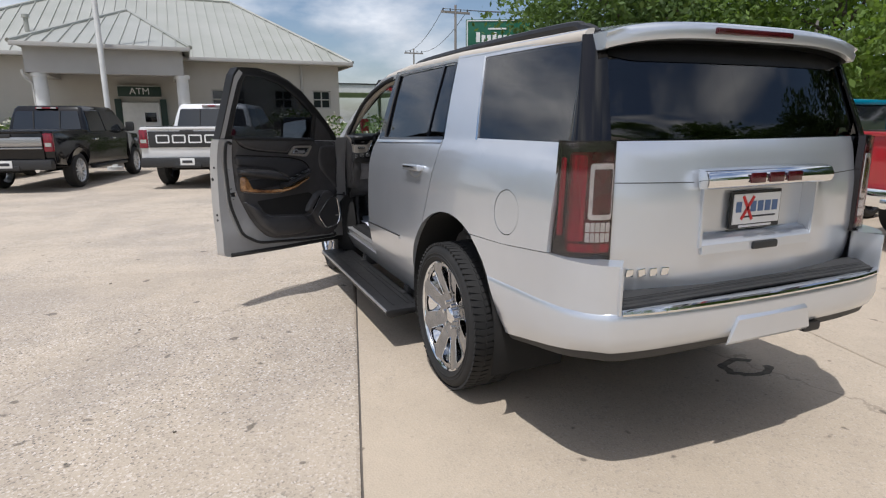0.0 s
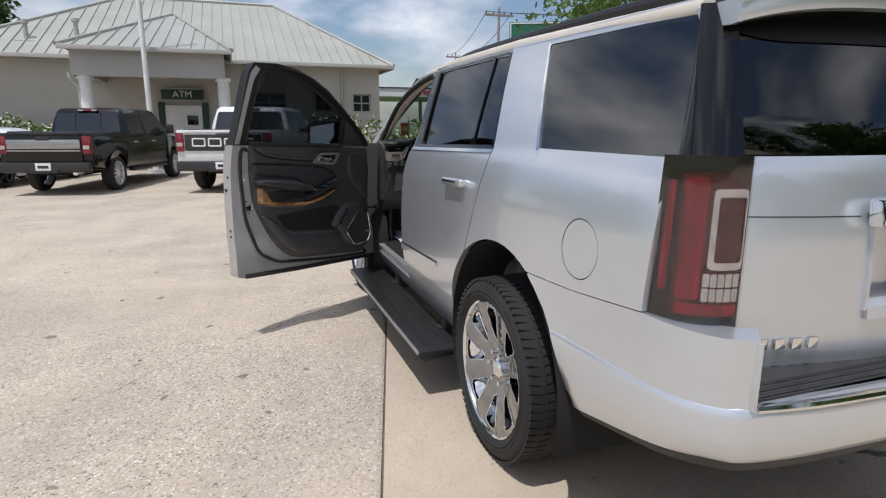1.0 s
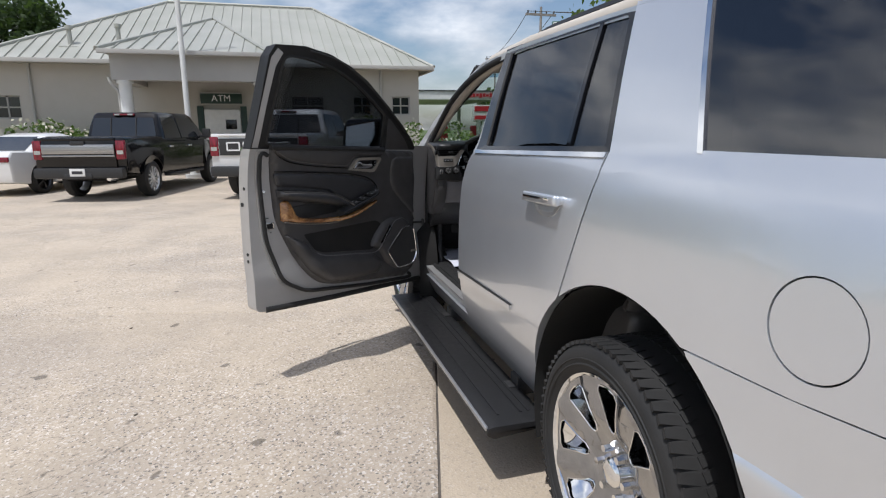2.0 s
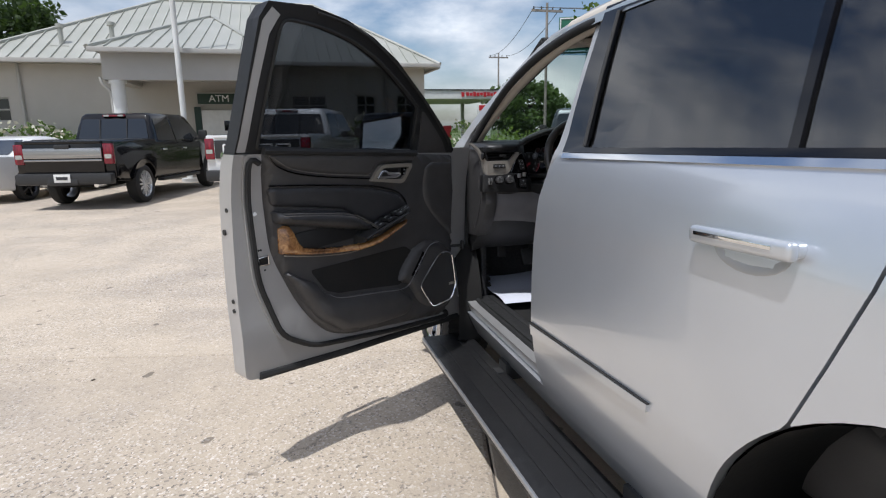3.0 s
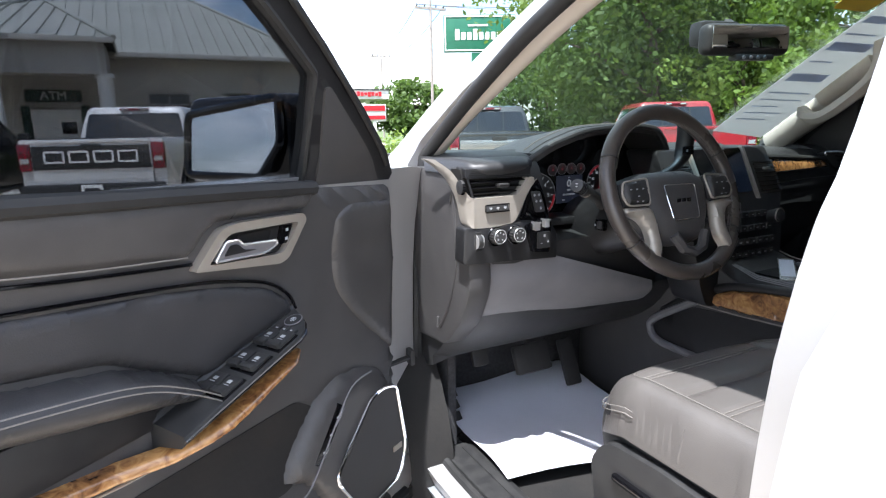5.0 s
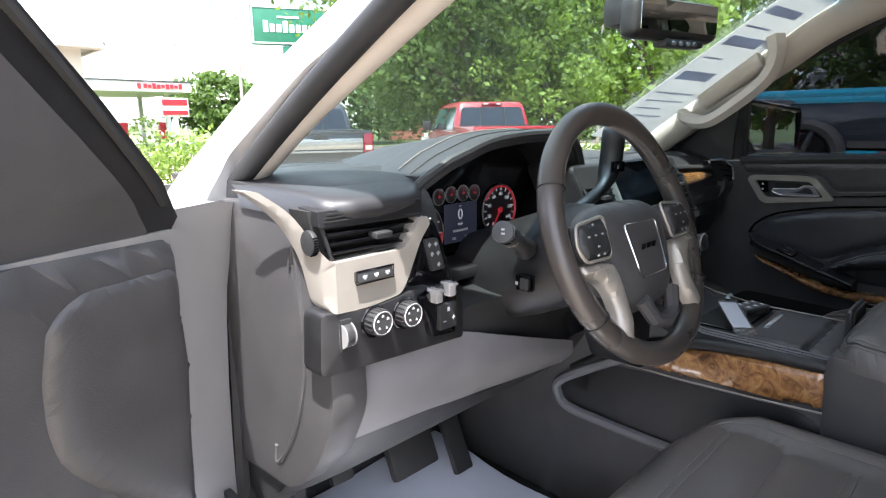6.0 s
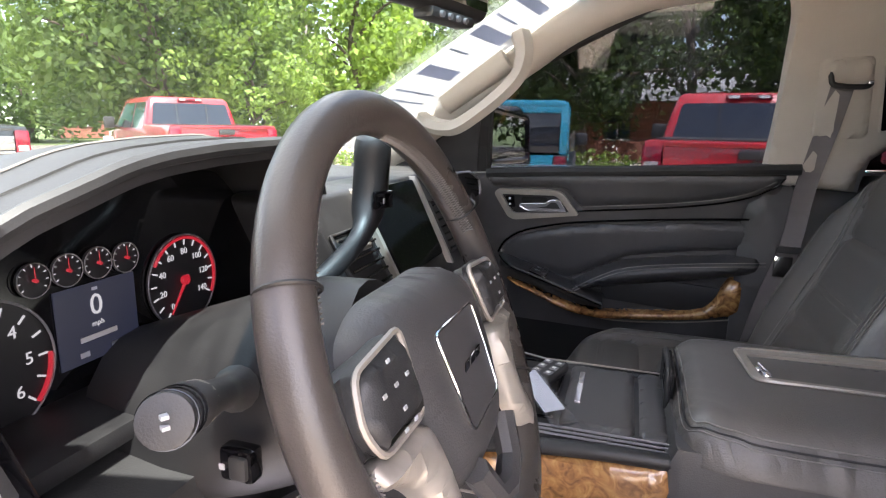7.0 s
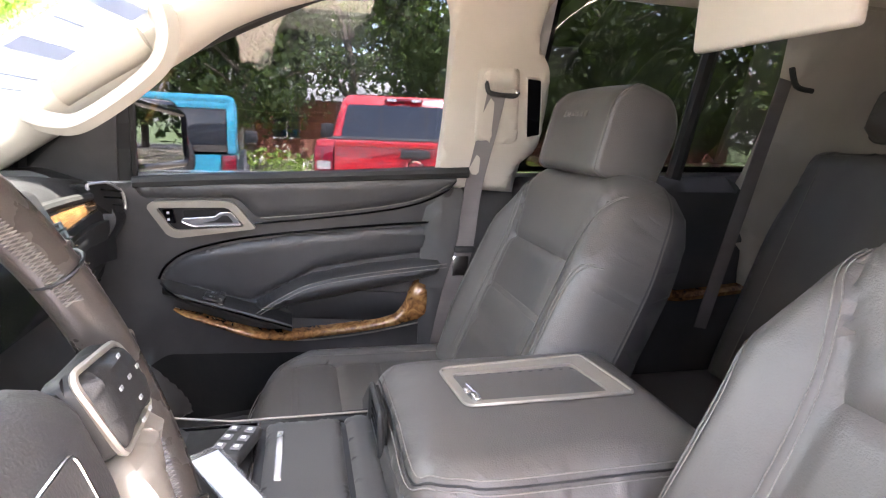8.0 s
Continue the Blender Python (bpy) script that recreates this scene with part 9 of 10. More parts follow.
part("armrest_box", prism([(1.43, 0.90), (1.872, 0.90), (1.882, 1.05), (1.872, 1.075), (1.43, 1.075)], -0.143, 0.213, 0.014), SOFT_TRIM, con, "armrest box")
pad("armrest_lid", AR, LID, 0.060, 0.055, LEATHER, con, "padded leather armrest lid", 0.02)
lid_gap = edge_gap(AR)


def lid_pt(u, v, o):
    q = min(1.0, lid_gap(u, v) / 0.055)
    return LID(u, v, 0.060 * math.sqrt(max(0.0, 1 - (1 - q) ** 2)) + o)


lid_path = lambda d: [(-0.155 + d, 1.46), (-0.155 + d, 1.60), (-0.155 + d, 1.76), (-0.150 + d, 1.80), (-0.136 + 0.8 * d, 1.846 - 0.6 * d), (-0.10, 1.872 - d), (0.0, 1.872 - d), (0.10, 1.872 - d), (0.17, 1.872 - d)]
part("lid_seam", tube([lid_pt(p.x, p.y, 0.0002) for p in spline([(u, v, 0) for u, v in lid_path(0.0125)], 5)], 0.0016, 6), BLACK_PLASTIC, con)
for d in (0.0085, 0.018):
    part("lid_stitch", tube([lid_pt(p.x, p.y, 0.0008) for p in spline([(u, v, 0) for u, v in lid_path(d)], 5)], 0.0011, 5), STITCH, con)
tr = rounded([(0.002, 1.505), (0.150, 1.520), (0.128, 1.772), (0.002, 1.762)], [0.012, 0.012, 0.02, 0.015], 4)
tri = rounded([(0.014, 1.540), (0.118, 1.552), (0.106, 1.757), (0.014, 1.750)], 0.01, 3)
sheet("tray_rim", tr, [tri], lambda u, v, w: (u, v, 1.1275 - w), 0.014, SATIN, con, "satin tray rim", du=0.05, dv=0.05)
part("rim_edge", tube([(u, v, 1.127) for u, v in tr], 0.003, 6, True), SATIN, con)
sheet("tray_floor", tri, [], lambda u, v, w: (u, v, 1.1205 - w), 0.004, BLACK_PLASTIC, con, du=0.1, dv=0.1)
for k in range(11):
    part("tray_rib", box((0.063, 1.556 + 0.0175 * k, 1.1215), (0.092, 0.006, 0.003)), BLACK_TRIM, con, smooth=False)
part("lid_latch", add(box((0.022, 1.742, 1.128), (0.022, 0.012, 0.008), 0.003), box((0.045, 1.748, 1.126), (0.016, 0.010, 0.006), 0.002), tube([(0.016, 1.738, 1.130), (0.060, 1.746, 1.130)], 0.0022, 6)), CHROME, con)
cub = rounded([(0.012, 1.118), (0.112, 1.118), (0.118, 1.055), (0.006, 1.055)], 0.010, 4)
# solid box front: this black plate plays the cubby's dark inside
part("front_cubby", prism(cub, 1.868, 1.876, 0.001, lambda c: Vector((c.y, c.x, c.z))), WELL, con, "dark plate as shade in the front cubby")
part("cubby_rim", tube([(u, 1.877, v) for u, v in cub], 0.005, 8, True), BLACK_PLASTIC, con)
for k in range(4):
    part("cubby_slat", box((0.06, 1.877, 1.068 + 0.012 * k), (0.096, 0.003, 0.003), 0.001), BLACK_GLOSS, con)


# seats
def front_seat(xc):
    s = math.copysign(1, xc)
    seat = part("front_seat", add(prism(rounded([(1.44, 0.56), (1.46, 0.86), (2.04, 0.885), (2.06, 0.80), (2.0, 0.60)], 0.04, 3), xc - 0.265, xc + 0.265, 0.03)), BLACK_PLASTIC, suv, "black leather front seat with pale stitching")
    cu = rounded([(xc - 0.285, 1.42), (xc + 0.285, 1.42), (xc + 0.285, 1.98), (xc + 0.25, 2.075), (xc + 0.12, 2.10), (xc - 0.12, 2.10), (xc - 0.25, 2.075), (xc - 0.285, 1.98)], 0.05, 4)

    def top(u, v, o):
        d = abs(u - xc) / 0.285
        b = min(1.0, max(0.0, (d - 0.66) / 0.30))
        f = min(1.0, max(0.0, (2.06 - v) / 0.10))
        z = 0.80 + o + 0.030 * math.sin(b * math.pi / 2) * f - 0.020 * max(0, (v - 1.95) / 0.15) ** 2
        if o > 0.05:
            z -= 0.010 * math.exp(-((d - 0.70) / 0.025) ** 2) * f
            if d < 0.70:
                z -= 0.009 * math.exp(-((v - 1.90) / 0.010) ** 2) + 0.004 * math.exp(-((v - 1.995) / 0.012) ** 2) + 0.004 * math.exp(-((v - 1.80) / 0.012) ** 2)
        return (u, v, z)
    gap_c = edge_gap(cu)

    def cush(u, v, o=0.0012):
        q = min(1.0, gap_c(u, v) / 0.06)
        return top(u, v, 0.125 * math.sqrt(max(0.0, 1 - (1 - q) ** 2)) + o)
    pad("cushion", cu, top, 0.125, 0.06, LEATHER, seat, "stitched leather cushion", 0.0135)
    for v in (1.80, 1.995):
        for dv in (-0.0065, 0.0065):
            part("stitching", tube([cush(xc + 0.19 * q, v + dv) for q in np.linspace(-1, 1, 25)], 0.0010, 5), STITCH, seat)
    for q in (-1, 1):
        part("stitching", tube([cush(xc + q * u, v) for u, v in ((0.212, 1.5), (0.212, 1.6), (0.212, 1.7), (0.212, 1.8), (0.213, 1.9), (0.214, 1.96), (0.210, 2.00), (0.198, 2.022), (0.18, 2.03))], 0.0010, 5), STITCH, seat)
        part("seam", tube([cush(xc + q * 0.199, v, 0.0) for v in np.linspace(1.5, 2.0, 16)], 0.0014, 5), BLACK_PLASTIC, seat)
    for o in (0.052, 0.064):
        part("piping", tube([top(p[0], p[1], o) for p in cu[6:]], 0.0010, 5), STITCH, seat)
    # backrest: u across, v up its face
    org, up, fw = Vector((xc, 1.60, 0.94)), Vector((0, -0.40, 0.916)).normalized(), Vector((0, 0.916, 0.40)).normalized()

    def bk(u, v, o):
        d = abs(u - xc) / 0.27
        b = min(1.0, max(0.0, (d - 0.58) / 0.42))
        low = min(1.0, max(0.0, (0.50 - v) / 0.14))
        o2 = o + 0.050 * b * (1 if o > 0.03 else 0) * low
        if o > 0.05:
            edge = 0.56 + 0.22 * max(0.0, (v - 0.36) / 0.16)
            o2 -= 0.010 * math.exp(-((d - edge) / 0.03) ** 2)
            if d < edge:
                o2 -= 0.010 * math.exp(-((v - 0.335) / 0.009) ** 2) + 0.009 * math.exp(-((v - 0.115) / 0.009) ** 2) + 0.004 * math.exp(-((v - 0.207) / 0.012) ** 2)
        return tuple(org + Vector((u - xc, 0, 0)) + up * v + fw * (o2 - 0.09))
    bo = rounded([(xc - 0.25, -0.08), (xc + 0.25, -0.08), (xc + 0.28, 0.12), (xc + 0.275, 0.36), (xc + 0.240, 0.50), (xc + 0.165, 0.550), (xc - 0.165, 0.550), (xc - 0.240, 0.50), (xc - 0.275, 0.36), (xc - 0.28, 0.12)], 0.04, 4)
    gap_b = edge_gap(bo)

    def face(u, v, o=0.001):
        q = min(1.0, gap_b(xc + u, v) / 0.065)
        return bk(xc + u, v, 0.11 * math.sqrt(max(0.0, 1 - (1 - q) ** 2)) + o)
    pad("backrest", bo, bk, 0.11, 0.065, LEATHER, seat, "stitched leather backrest", 0.0135)
    pad("back_shell", bo, lambda u, v, o: tuple(Vector(bk(u, v, 0.0)) - fw * o), 0.085, 0.07, SOFT_TRIM, seat, "", 0.05)
    for q in (-1, 1):
        edge = [(0.152, 0.02), (0.152, 0.1), (0.152, 0.2), (0.153, 0.3), (0.158, 0.36), (0.175, 0.42), (0.192, 0.46), (0.198, 0.49)]
        for du in (0.006, 0.013):
            part("stitching", tube([face(q * (p.x + du), p.y) for p in spline([(u, v, 0) for u, v in edge], 4)], 0.0010, 5), STITCH, seat)
        side = spline([(0.243, 0.0, 0), (0.247, 0.12, 0), (0.243, 0.22, 0), (0.243, 0.29, 0), (0.252, 0.335, 0), (0.268, 0.352, 0)], 4)
        for du in (0.0, 0.007):
            part("stitching", tube([face(q * (p.x - du), p.y, 0.0015) for p in side], 0.0010, 5), STITCH, seat)
    for dv in (-0.0065, 0.0065):
        part("stitching", tube([face(0.143 * q, 0.207 + dv) for q in np.linspace(-1, 1, 17)], 0.0010, 5), STITCH, seat)
    # headrest: a rounded block with piped side panels
    hc, hu, hf = Vector((xc, 1.342, 1.496)), Vector((0, -0.30, 0.954)), Vector((0, 0.954, 0.30))
    prof = rounded([(-0.072, -0.094), (0.066, -0.098), (0.076, 0.05), (0.045, 0.092), (-0.045, 0.09), (-0.078, 0.04)], [0.03, 0.02, 0.05, 0.04, 0.04, 0.05], 5)
    rows = [[hc + Vector((u, 0, 0)) + hf * (a * k + 0.006 * (1 - (u / 0.14) ** 2)) + hu * b * k for a, b in prof] for u, k in ((-0.141, 0.90), (-0.139, 0.965), (-0.134, 0.99), (-0.10, 1.0), (-0.05, 1.005), (0.0, 1.008), (0.05, 1.005), (0.10, 1.0), (0.134, 0.99), (0.139, 0.965), (0.141, 0.90))]
    grid("headrest", rows, LEATHER, seat, "leather headrest", closed_v=True, caps=True, angle=60)
    for q in (0, -1):
        part("headrest_piping", tube([tuple(p) for p in rows[2 if q == 0 else 8]], 0.0022, 6, True), LEATHER, seat)
        part("headrest_stitch", tube([tuple(p + Vector((0.006 if q == 0 else -0.006, 0, 0))) for p in rows[2 if q == 0 else 8]], 0.0011, 5, True), STITCH, seat)
    for k in range(6):
        part("headrest_mark", box((0, 0, 0), (0.011, 0.002, 0.011)), STITCH, seat, "pale stitched badge shape", smooth=False, m=Matrix.Translation(hc + Vector((-0.05 + 0.02 * k, 0, 0)) + hf * 0.0805 + hu * 0.018) @ Matrix.Rotation(radians(17), 4, "X"))
    for q in (-1, 1):
        part("headrest_post", cyl(tuple(hc + Vector((q * 0.06, 0, 0)) - hu * 0.125 - hf * 0.01), tuple(hc + Vector((q * 0.06, 0, 0)) - hu * 0.08 - hf * 0.01), 0.007, n=10), CHROME, seat)
    if s < 0:
        cover = part("seat_side_cover", prism(rounded([(1.50, 0.60), (1.50, 0.79), (1.85, 0.81), (2.00, 0.80), (2.05, 0.74), (2.03, 0.62)], 0.03, 3), xc - 0.292, xc - 0.262, 0.008), BLACK_PLASTIC, seat)
        part("seat_switch", box((xc - 0.297, 1.90, 0.735), (0.014, 0.14, 0.018), 0.007), BLACK_GLOSS, cover)
        part("seat_switch", box((xc - 0.297, 1.80, 0.745), (0.014, 0.022, 0.075), 0.007), BLACK_GLOSS, cover)
        part("seat_switch", cyl((xc - 0.289, 1.72, 0.735), (xc - 0.303, 1.72, 0.735), 0.018, n=20, bevel=0.003), BLACK_GLOSS, cover)
    return seat


front_seat(-0.43)
front_seat(0.46)


def rear_seat(xc, y0):
    seat = part("rear_seat", add(box((xc, y0 + 0.13, 0.70), (0.52, 0.52, 0.26), 0.05, 3)), LEATHER, suv, "black leather second-row seat")
    org, up, fw = Vector((xc, y0, 0.84)), Vector((0, -0.34, 0.94)).normalized(), Vector((0, 0.94, 0.34)).normalized()
    bo = rounded([(xc - 0.25, -0.05), (xc + 0.25, -0.05), (xc + 0.26, 0.42), (xc + 0.22, 0.69), (xc - 0.22, 0.69), (xc - 0.26, 0.42)], 0.05, 4)
    pad("backrest", bo, lambda u, v, o: tuple(org + Vector((u - xc, 0, 0)) + up * v + fw * (o - 0.06)), 0.10, 0.07, LEATHER, seat, "", 0.035)
    pad("back_shell", bo, lambda u, v, o: tuple(org + Vector((u - xc, 0, 0)) + up * v + fw * (-o - 0.06)), 0.05, 0.05, SOFT_TRIM, seat, "", 0.06)
    hr = rounded([(xc - 0.13, 0.72), (xc + 0.13, 0.72), (xc + 0.125, 0.87), (xc - 0.125, 0.87)], 0.05, 4)
    pad("headrest", hr, lambda u, v, o: tuple(org + Vector((u - xc, 0, 0)) + up * v + fw * (o - 0.05)), 0.06, 0.05, LEATHER, seat, "", 0.03)
    pad("headrest_back", hr, lambda u, v, o: tuple(org + Vector((u - xc, 0, 0)) + up * v + fw * (-o - 0.05)), 0.05, 0.05, LEATHER, seat, "", 0.03)
    for q in (-1, 1):
        part("stitching", tube([tuple(org + Vector((q * 0.14, 0, 0)) + up * v + fw * 0.041) for v in np.linspace(0.03, 0.62, 6)], 0.0014, 5), STITCH, seat)


rear_seat(0.45, 0.80)
rear_seat(-0.45, 0.42)
part("third_row_seat", add(box((0, -0.30, 0.86), (1.2, 0.42, 0.22), 0.05), box((0, -0.52, 1.12), (1.2, 0.14, 0.5), 0.05)), LEATHER, suv, "black leather third-row bench")

# inside faces of the rear doors and the rear quarters
for s in (-1, 1):
    T = lambda u, v, o: (s * (side_x(u, v) - 0.06 - o), u, v)
    pad("rear_door_trim", rounded([(0.40, 0.98), (0.24, 1.2), (0.20, 1.395), (1.40, 1.37), (1.42, 0.55), (0.62, 0.55), (0.55, 0.85)], 0.03, 3), T, 0.06, 0.04, SOFT_TRIM, suv, "black rear door trim", 0.06)
    part("rear_wood", tube([T(0.55, 1.02, 0.06), T(0.8, 1.0, 0.065), T(1.2, 1.03, 0.06)], 0.02, 8), WOOD, suv, "burl wood strip")
    pad("rear_pillar_trim", rounded([(0.36, 1.85), (0.19, 1.40), (0.20, 1.06), (-0.20, 1.06), (-0.21, 1.42), (-0.02, 1.85)] if s < 0 else [(0.70, 1.86), (0.64, 1.62), (0.66, 1.36), (0.60, 1.0), (-0.20, 1.0), (-0.20, 1.86)], 0.03, 3), lambda u, v, o: (s * (side_x(u, v) - 0.09 - o), u, v), 0.05, 0.04, BEIGE, suv, "beige rear pillar trim", 0.06)
    part("second_belt", box((0, 0, 0), (0.004, 0.045, 0.75), 0.001), WEB, suv, "grey-brown seat belt webbing", m=Matrix.Translation((s * 0.735, 0.16 if s < 0 else 0.73, 1.30)) @ Matrix.Rotation(radians(-3 * s), 4, "Y") @ Matrix.Rotation(radians(-14 if s < 0 else 11), 4, "X"))
    gy = 0.06 if s < 0 else 0.60
    part("belt_guide", tube(spline([(s * 0.71, gy + 0.05, 1.70), (s * 0.70, gy + 0.035, 1.65), (s * 0.70, gy - 0.02, 1.64)], 4), 0.008, 6), BLACK_PLASTIC, suv)
    if s > 0:
        part("window_divider", tube([(0.79, 0.93, 1.38), (0.75, 0.86, 1.84)], 0.022, 8), BLACK_TRIM, suv, "black window divider bar")
    pad("quarter_trim", [(-0.20, 1.06), (-0.92, 1.06), (-0.92, 1.41), (-0.21, 1.41)], lambda u, v, o: (s * (side_x(u, v) - 0.05 - o), u, v), 0.04, 0.05, SOFT_TRIM, suv, "", 0.08)
part("fold_down_panel", box((-0.035, 1.40, 1.735), (0.265, 0.022, 0.235), 0.009, 3), BEIGE, suv, "pale fold-down screen under the headliner")
part("roof_console", add(box((0, 1.78, 1.835), (0.22, 0.3, 0.05), 0.02), box((0.3, 1.3, 1.855), (0.12, 0.08, 0.02), 0.008)), BEIGE, suv, "beige roof console")
for s in (-1, 1):
    part("sun_visor", box((s * 0.38, 1.93, 1.84), (0.48, 0.20, 0.022), 0.01, m=Matrix.Rotation(radians(12), 4, "X")), BEIGE, suv, "beige sun visor folded up")
MM = Matrix.Translation((-0.045, 2.248, 1.683)) @ Matrix.Rotation(radians(-14), 4, "Z")
mr = part("rear_view_mirror", add(box((0, 0, 0), (0.265, 0.05, 0.082), 0.026, 4), tube([(0.0, 0.03, 0.01), (0.02, 0.10, 0.055)], 0.02, 10), box((-0.06, 0.045, 0.02), (0.13, 0.06, 0.07), 0.02)), BLACK_PLASTIC, suv, "black rear-view mirror", m=MM)
part("mirror_lip", box((0.02, -0.008, -0.046), (0.12, 0.035, 0.016), 0.006), BLACK_PLASTIC, mr, m=MM)
for k in range(4):
    part("mirror_button", cyl((-0.018 + 0.022 * k, -0.024, -0.047), (-0.018 + 0.022 * k, -0.030, -0.048), 0.0045, n=10), GREY_TRIM, mr, m=MM)
part("mirror_glass", box((0.0, -0.0262, 0.004), (0.235, 0.002, 0.058), 0.001), MIRROR, mr, m=MM)

# ---- trees, hedges, far buildings, slabs ----
def leaf_mat(name, a, b):
    mat = varied(name, a, b, 1.3, 0.55, 0.7, spec=0.3, island=0.35)
    return translucent(mat, (a[0] * 2.2, a[1] * 2.2, a[2] * 1.2), 0.32)


LEAF = leaf_mat("leaf_green", (0.066, 0.112, 0.032), (0.095, 0.145, 0.045))
LEAF_LIGHT = leaf_mat("leaf_light", (0.12, 0.19, 0.04), (0.16, 0.23, 0.06))
LEAF_DARK = leaf_mat("leaf_dark", (0.034, 0.058, 0.02), (0.055, 0.085, 0.03))
FLOWER = varied("blossom", (0.62, 0.60, 0.52), (0.5, 0.5, 0.36), 3.0, 0.7)


def leaves(rng, centres, per, size, spread):
    """Small folded leaves strewn round many centres."""
    vs, fs = [], []
    for c, r in centres:
        d = rng.normal(size=(per, 3))
        d /= np.linalg.norm(d, axis=1)[:, None]
        p = np.array(c) + d * (r * rng.uniform(0.25, 1.0, (per, 1)) ** 0.5) * np.array(spread)
        a = rng.normal(size=(per, 3))
        a /= np.linalg.norm(a, axis=1)[:, None]
        b = np.cross(a, rng.normal(size=(per, 3)))
        b /= np.linalg.norm(b, axis=1)[:, None]
        s = size * rng.uniform(0.6, 1.3, (per, 1))
        n = len(vs)
        q = np.stack([p - a * s, p + b * s * 0.55, p + a * s, p - b * s * 0.55], 1).reshape(-1, 3)
        vs.extend(map(tuple, q))
        fs.extend((n + 4 * i, n + 4 * i + 1, n + 4 * i + 2, n + 4 * i + 3) for i in range(per))
    return vs, fs


def tree(x, y, h, rad, base, mat, seed, label="leafy green shade tree with a brown trunk", clumps=70, per=80, size=0.14, trunk=0.22):
    rng = np.random.default_rng(seed)
    t = thing("tree", label, "tree", group="trees round the lot")
    top = h * 0.86
    wob = [(x + rng.normal() * 0.12 * i, y + rng.normal() * 0.12 * i, top * i / 5) for i in range(6)]
    part("trunk", tube(spline(wob, 3), [trunk * (1 - 0.85 * i / 15) for i in range(16)], 9), BARK, t)
    limbs, cs = [], []
    for k in range(11):
        a, z0 = k * 2.4 + rng.uniform(-0.3, 0.3), base * 0.75 + (top - base * 0.75) * (k / 12)
        ln = rad * (0.95 - 0.45 * k / 11) * rng.uniform(0.75, 1.05)
        s = Vector((x, y, z0))
        e = s + Vector((math.cos(a) * ln, math.sin(a) * ln, ln * rng.uniform(0.25, 0.7)))
        mid = s.lerp(e, 0.5) + Vector((0, 0, 0.12 * ln))
        limbs.append(tube(spline([s, mid, e], 4), [trunk * 0.42 * (1 - 0.9 * i / 8) for i in range(9)], 6))
    part("limbs", add(*limbs), BARK, t)
    for k in range(clumps):
        u, a = rng.uniform(0, 1), rng.uniform(0, 2 * math.pi)
        z = base + (h - base) * u
        prof = rad * (1 - (2 * u - 0.85) ** 2 * 0.55) * rng.uniform(0.35, 1.02)
        cs.append(((x + math.cos(a) * prof, y + math.sin(a) * prof, z + rng.normal() * 0.2), rng.uniform(0.16, 0.34) * rad))
    vs, fs = leaves(rng, cs, per, size, (1, 1, 0.75))
    tagged(raw("crown", vs, fs, mat, t, smooth=False), kind="")
    return t


tree(15.2, 17.0, 10.2, 5.4, 2.3, LEAF, 3, clumps=170, per=120, size=0.13)
tree(18.5, 20.5, 11.5, 6.0, 2.2, LEAF, 4, clumps=150, per=110, size=0.16)
tree(15.2, 13.6, 5.2, 2.5, 1.0, LEAF_LIGHT, 5, "small pale green young tree", clumps=90, per=90, size=0.10, trunk=0.1)
tree(21.0, 12.5, 8.6, 4.2, 1.8, LEAF_LIGHT, 6, "pale green leafy tree", clumps=110, per=100, size=0.15)
tree(24.0, 6.0, 9.5, 4.6, 2.4, LEAF_DARK, 7, "dark green open-crowned tree", clumps=90, per=90, size=0.15)
tree(22.0, 0.2, 10.0, 4.4, 2.6, LEAF, 8, "grey-green tree with a thin open crown", clumps=60, per=80, size=0.14)
tree(17.5, -3.4, 9.0, 4.0, 2.0, LEAF_DARK, 9, "dark green broad-leaved tree", clumps=120, per=110, size=0.13)
tree(19.5, 3.6, 8.5, 3.2, 1.7, LEAF_DARK, 10, "dark green narrow tree", clumps=100, per=100, size=0.13)
tree(20.0, -9.5, 9.5, 5.0, 1.8, LEAF_DARK, 11, "dark green broad-leaved tree", clumps=120, per=90, size=0.17)
tree(24.0, -16.0, 10.5, 5.5, 1.8, LEAF, 12, clumps=100, per=80, size=0.2)
tree(27.0, 27.0, 9.0, 6.0, 1.5, LEAF, 13, clumps=90, per=80, size=0.22)
tree(28.0, 40.0, 7.0, 5.5, 1.2, LEAF, 14, clumps=80, per=80, size=0.24)
tree(21.6, 52.0, 5.6, 4.0, 1.2, LEAF, 15, clumps=70, per=80, size=0.26)
tree(-19.3, 48.0, 10.4, 5.4, 2.2, LEAF_DARK, 16, clumps=110, per=90, size=0.26)
tree(-38.0, 42.0, 13.0, 8.0, 3.0, LEAF, 17, clumps=90, per=90, size=0.32)
for k, (x, y) in enumerate(((15.0, -17.0), (23.0, -25.0), (11.0, -28.0))):
    tree(x, y, 10.0 + k, 6.0, 1.6, (LEAF, LEAF_DARK, LEAF)[k], 60 + k, "leafy green tree behind the lot", clumps=90, per=80, size=0.24)
for k, (x, y) in enumerate(((33, 9), (36, -2), (34, -13), (38, 18), (42, 30), (46, 6))):
    tree(x, y, 9.0 + 1.3 * (k % 3), 6.0, 0.8, (LEAF_DARK, LEAF)[k % 2], 30 + k, clumps=90, per=80, size=0.26)


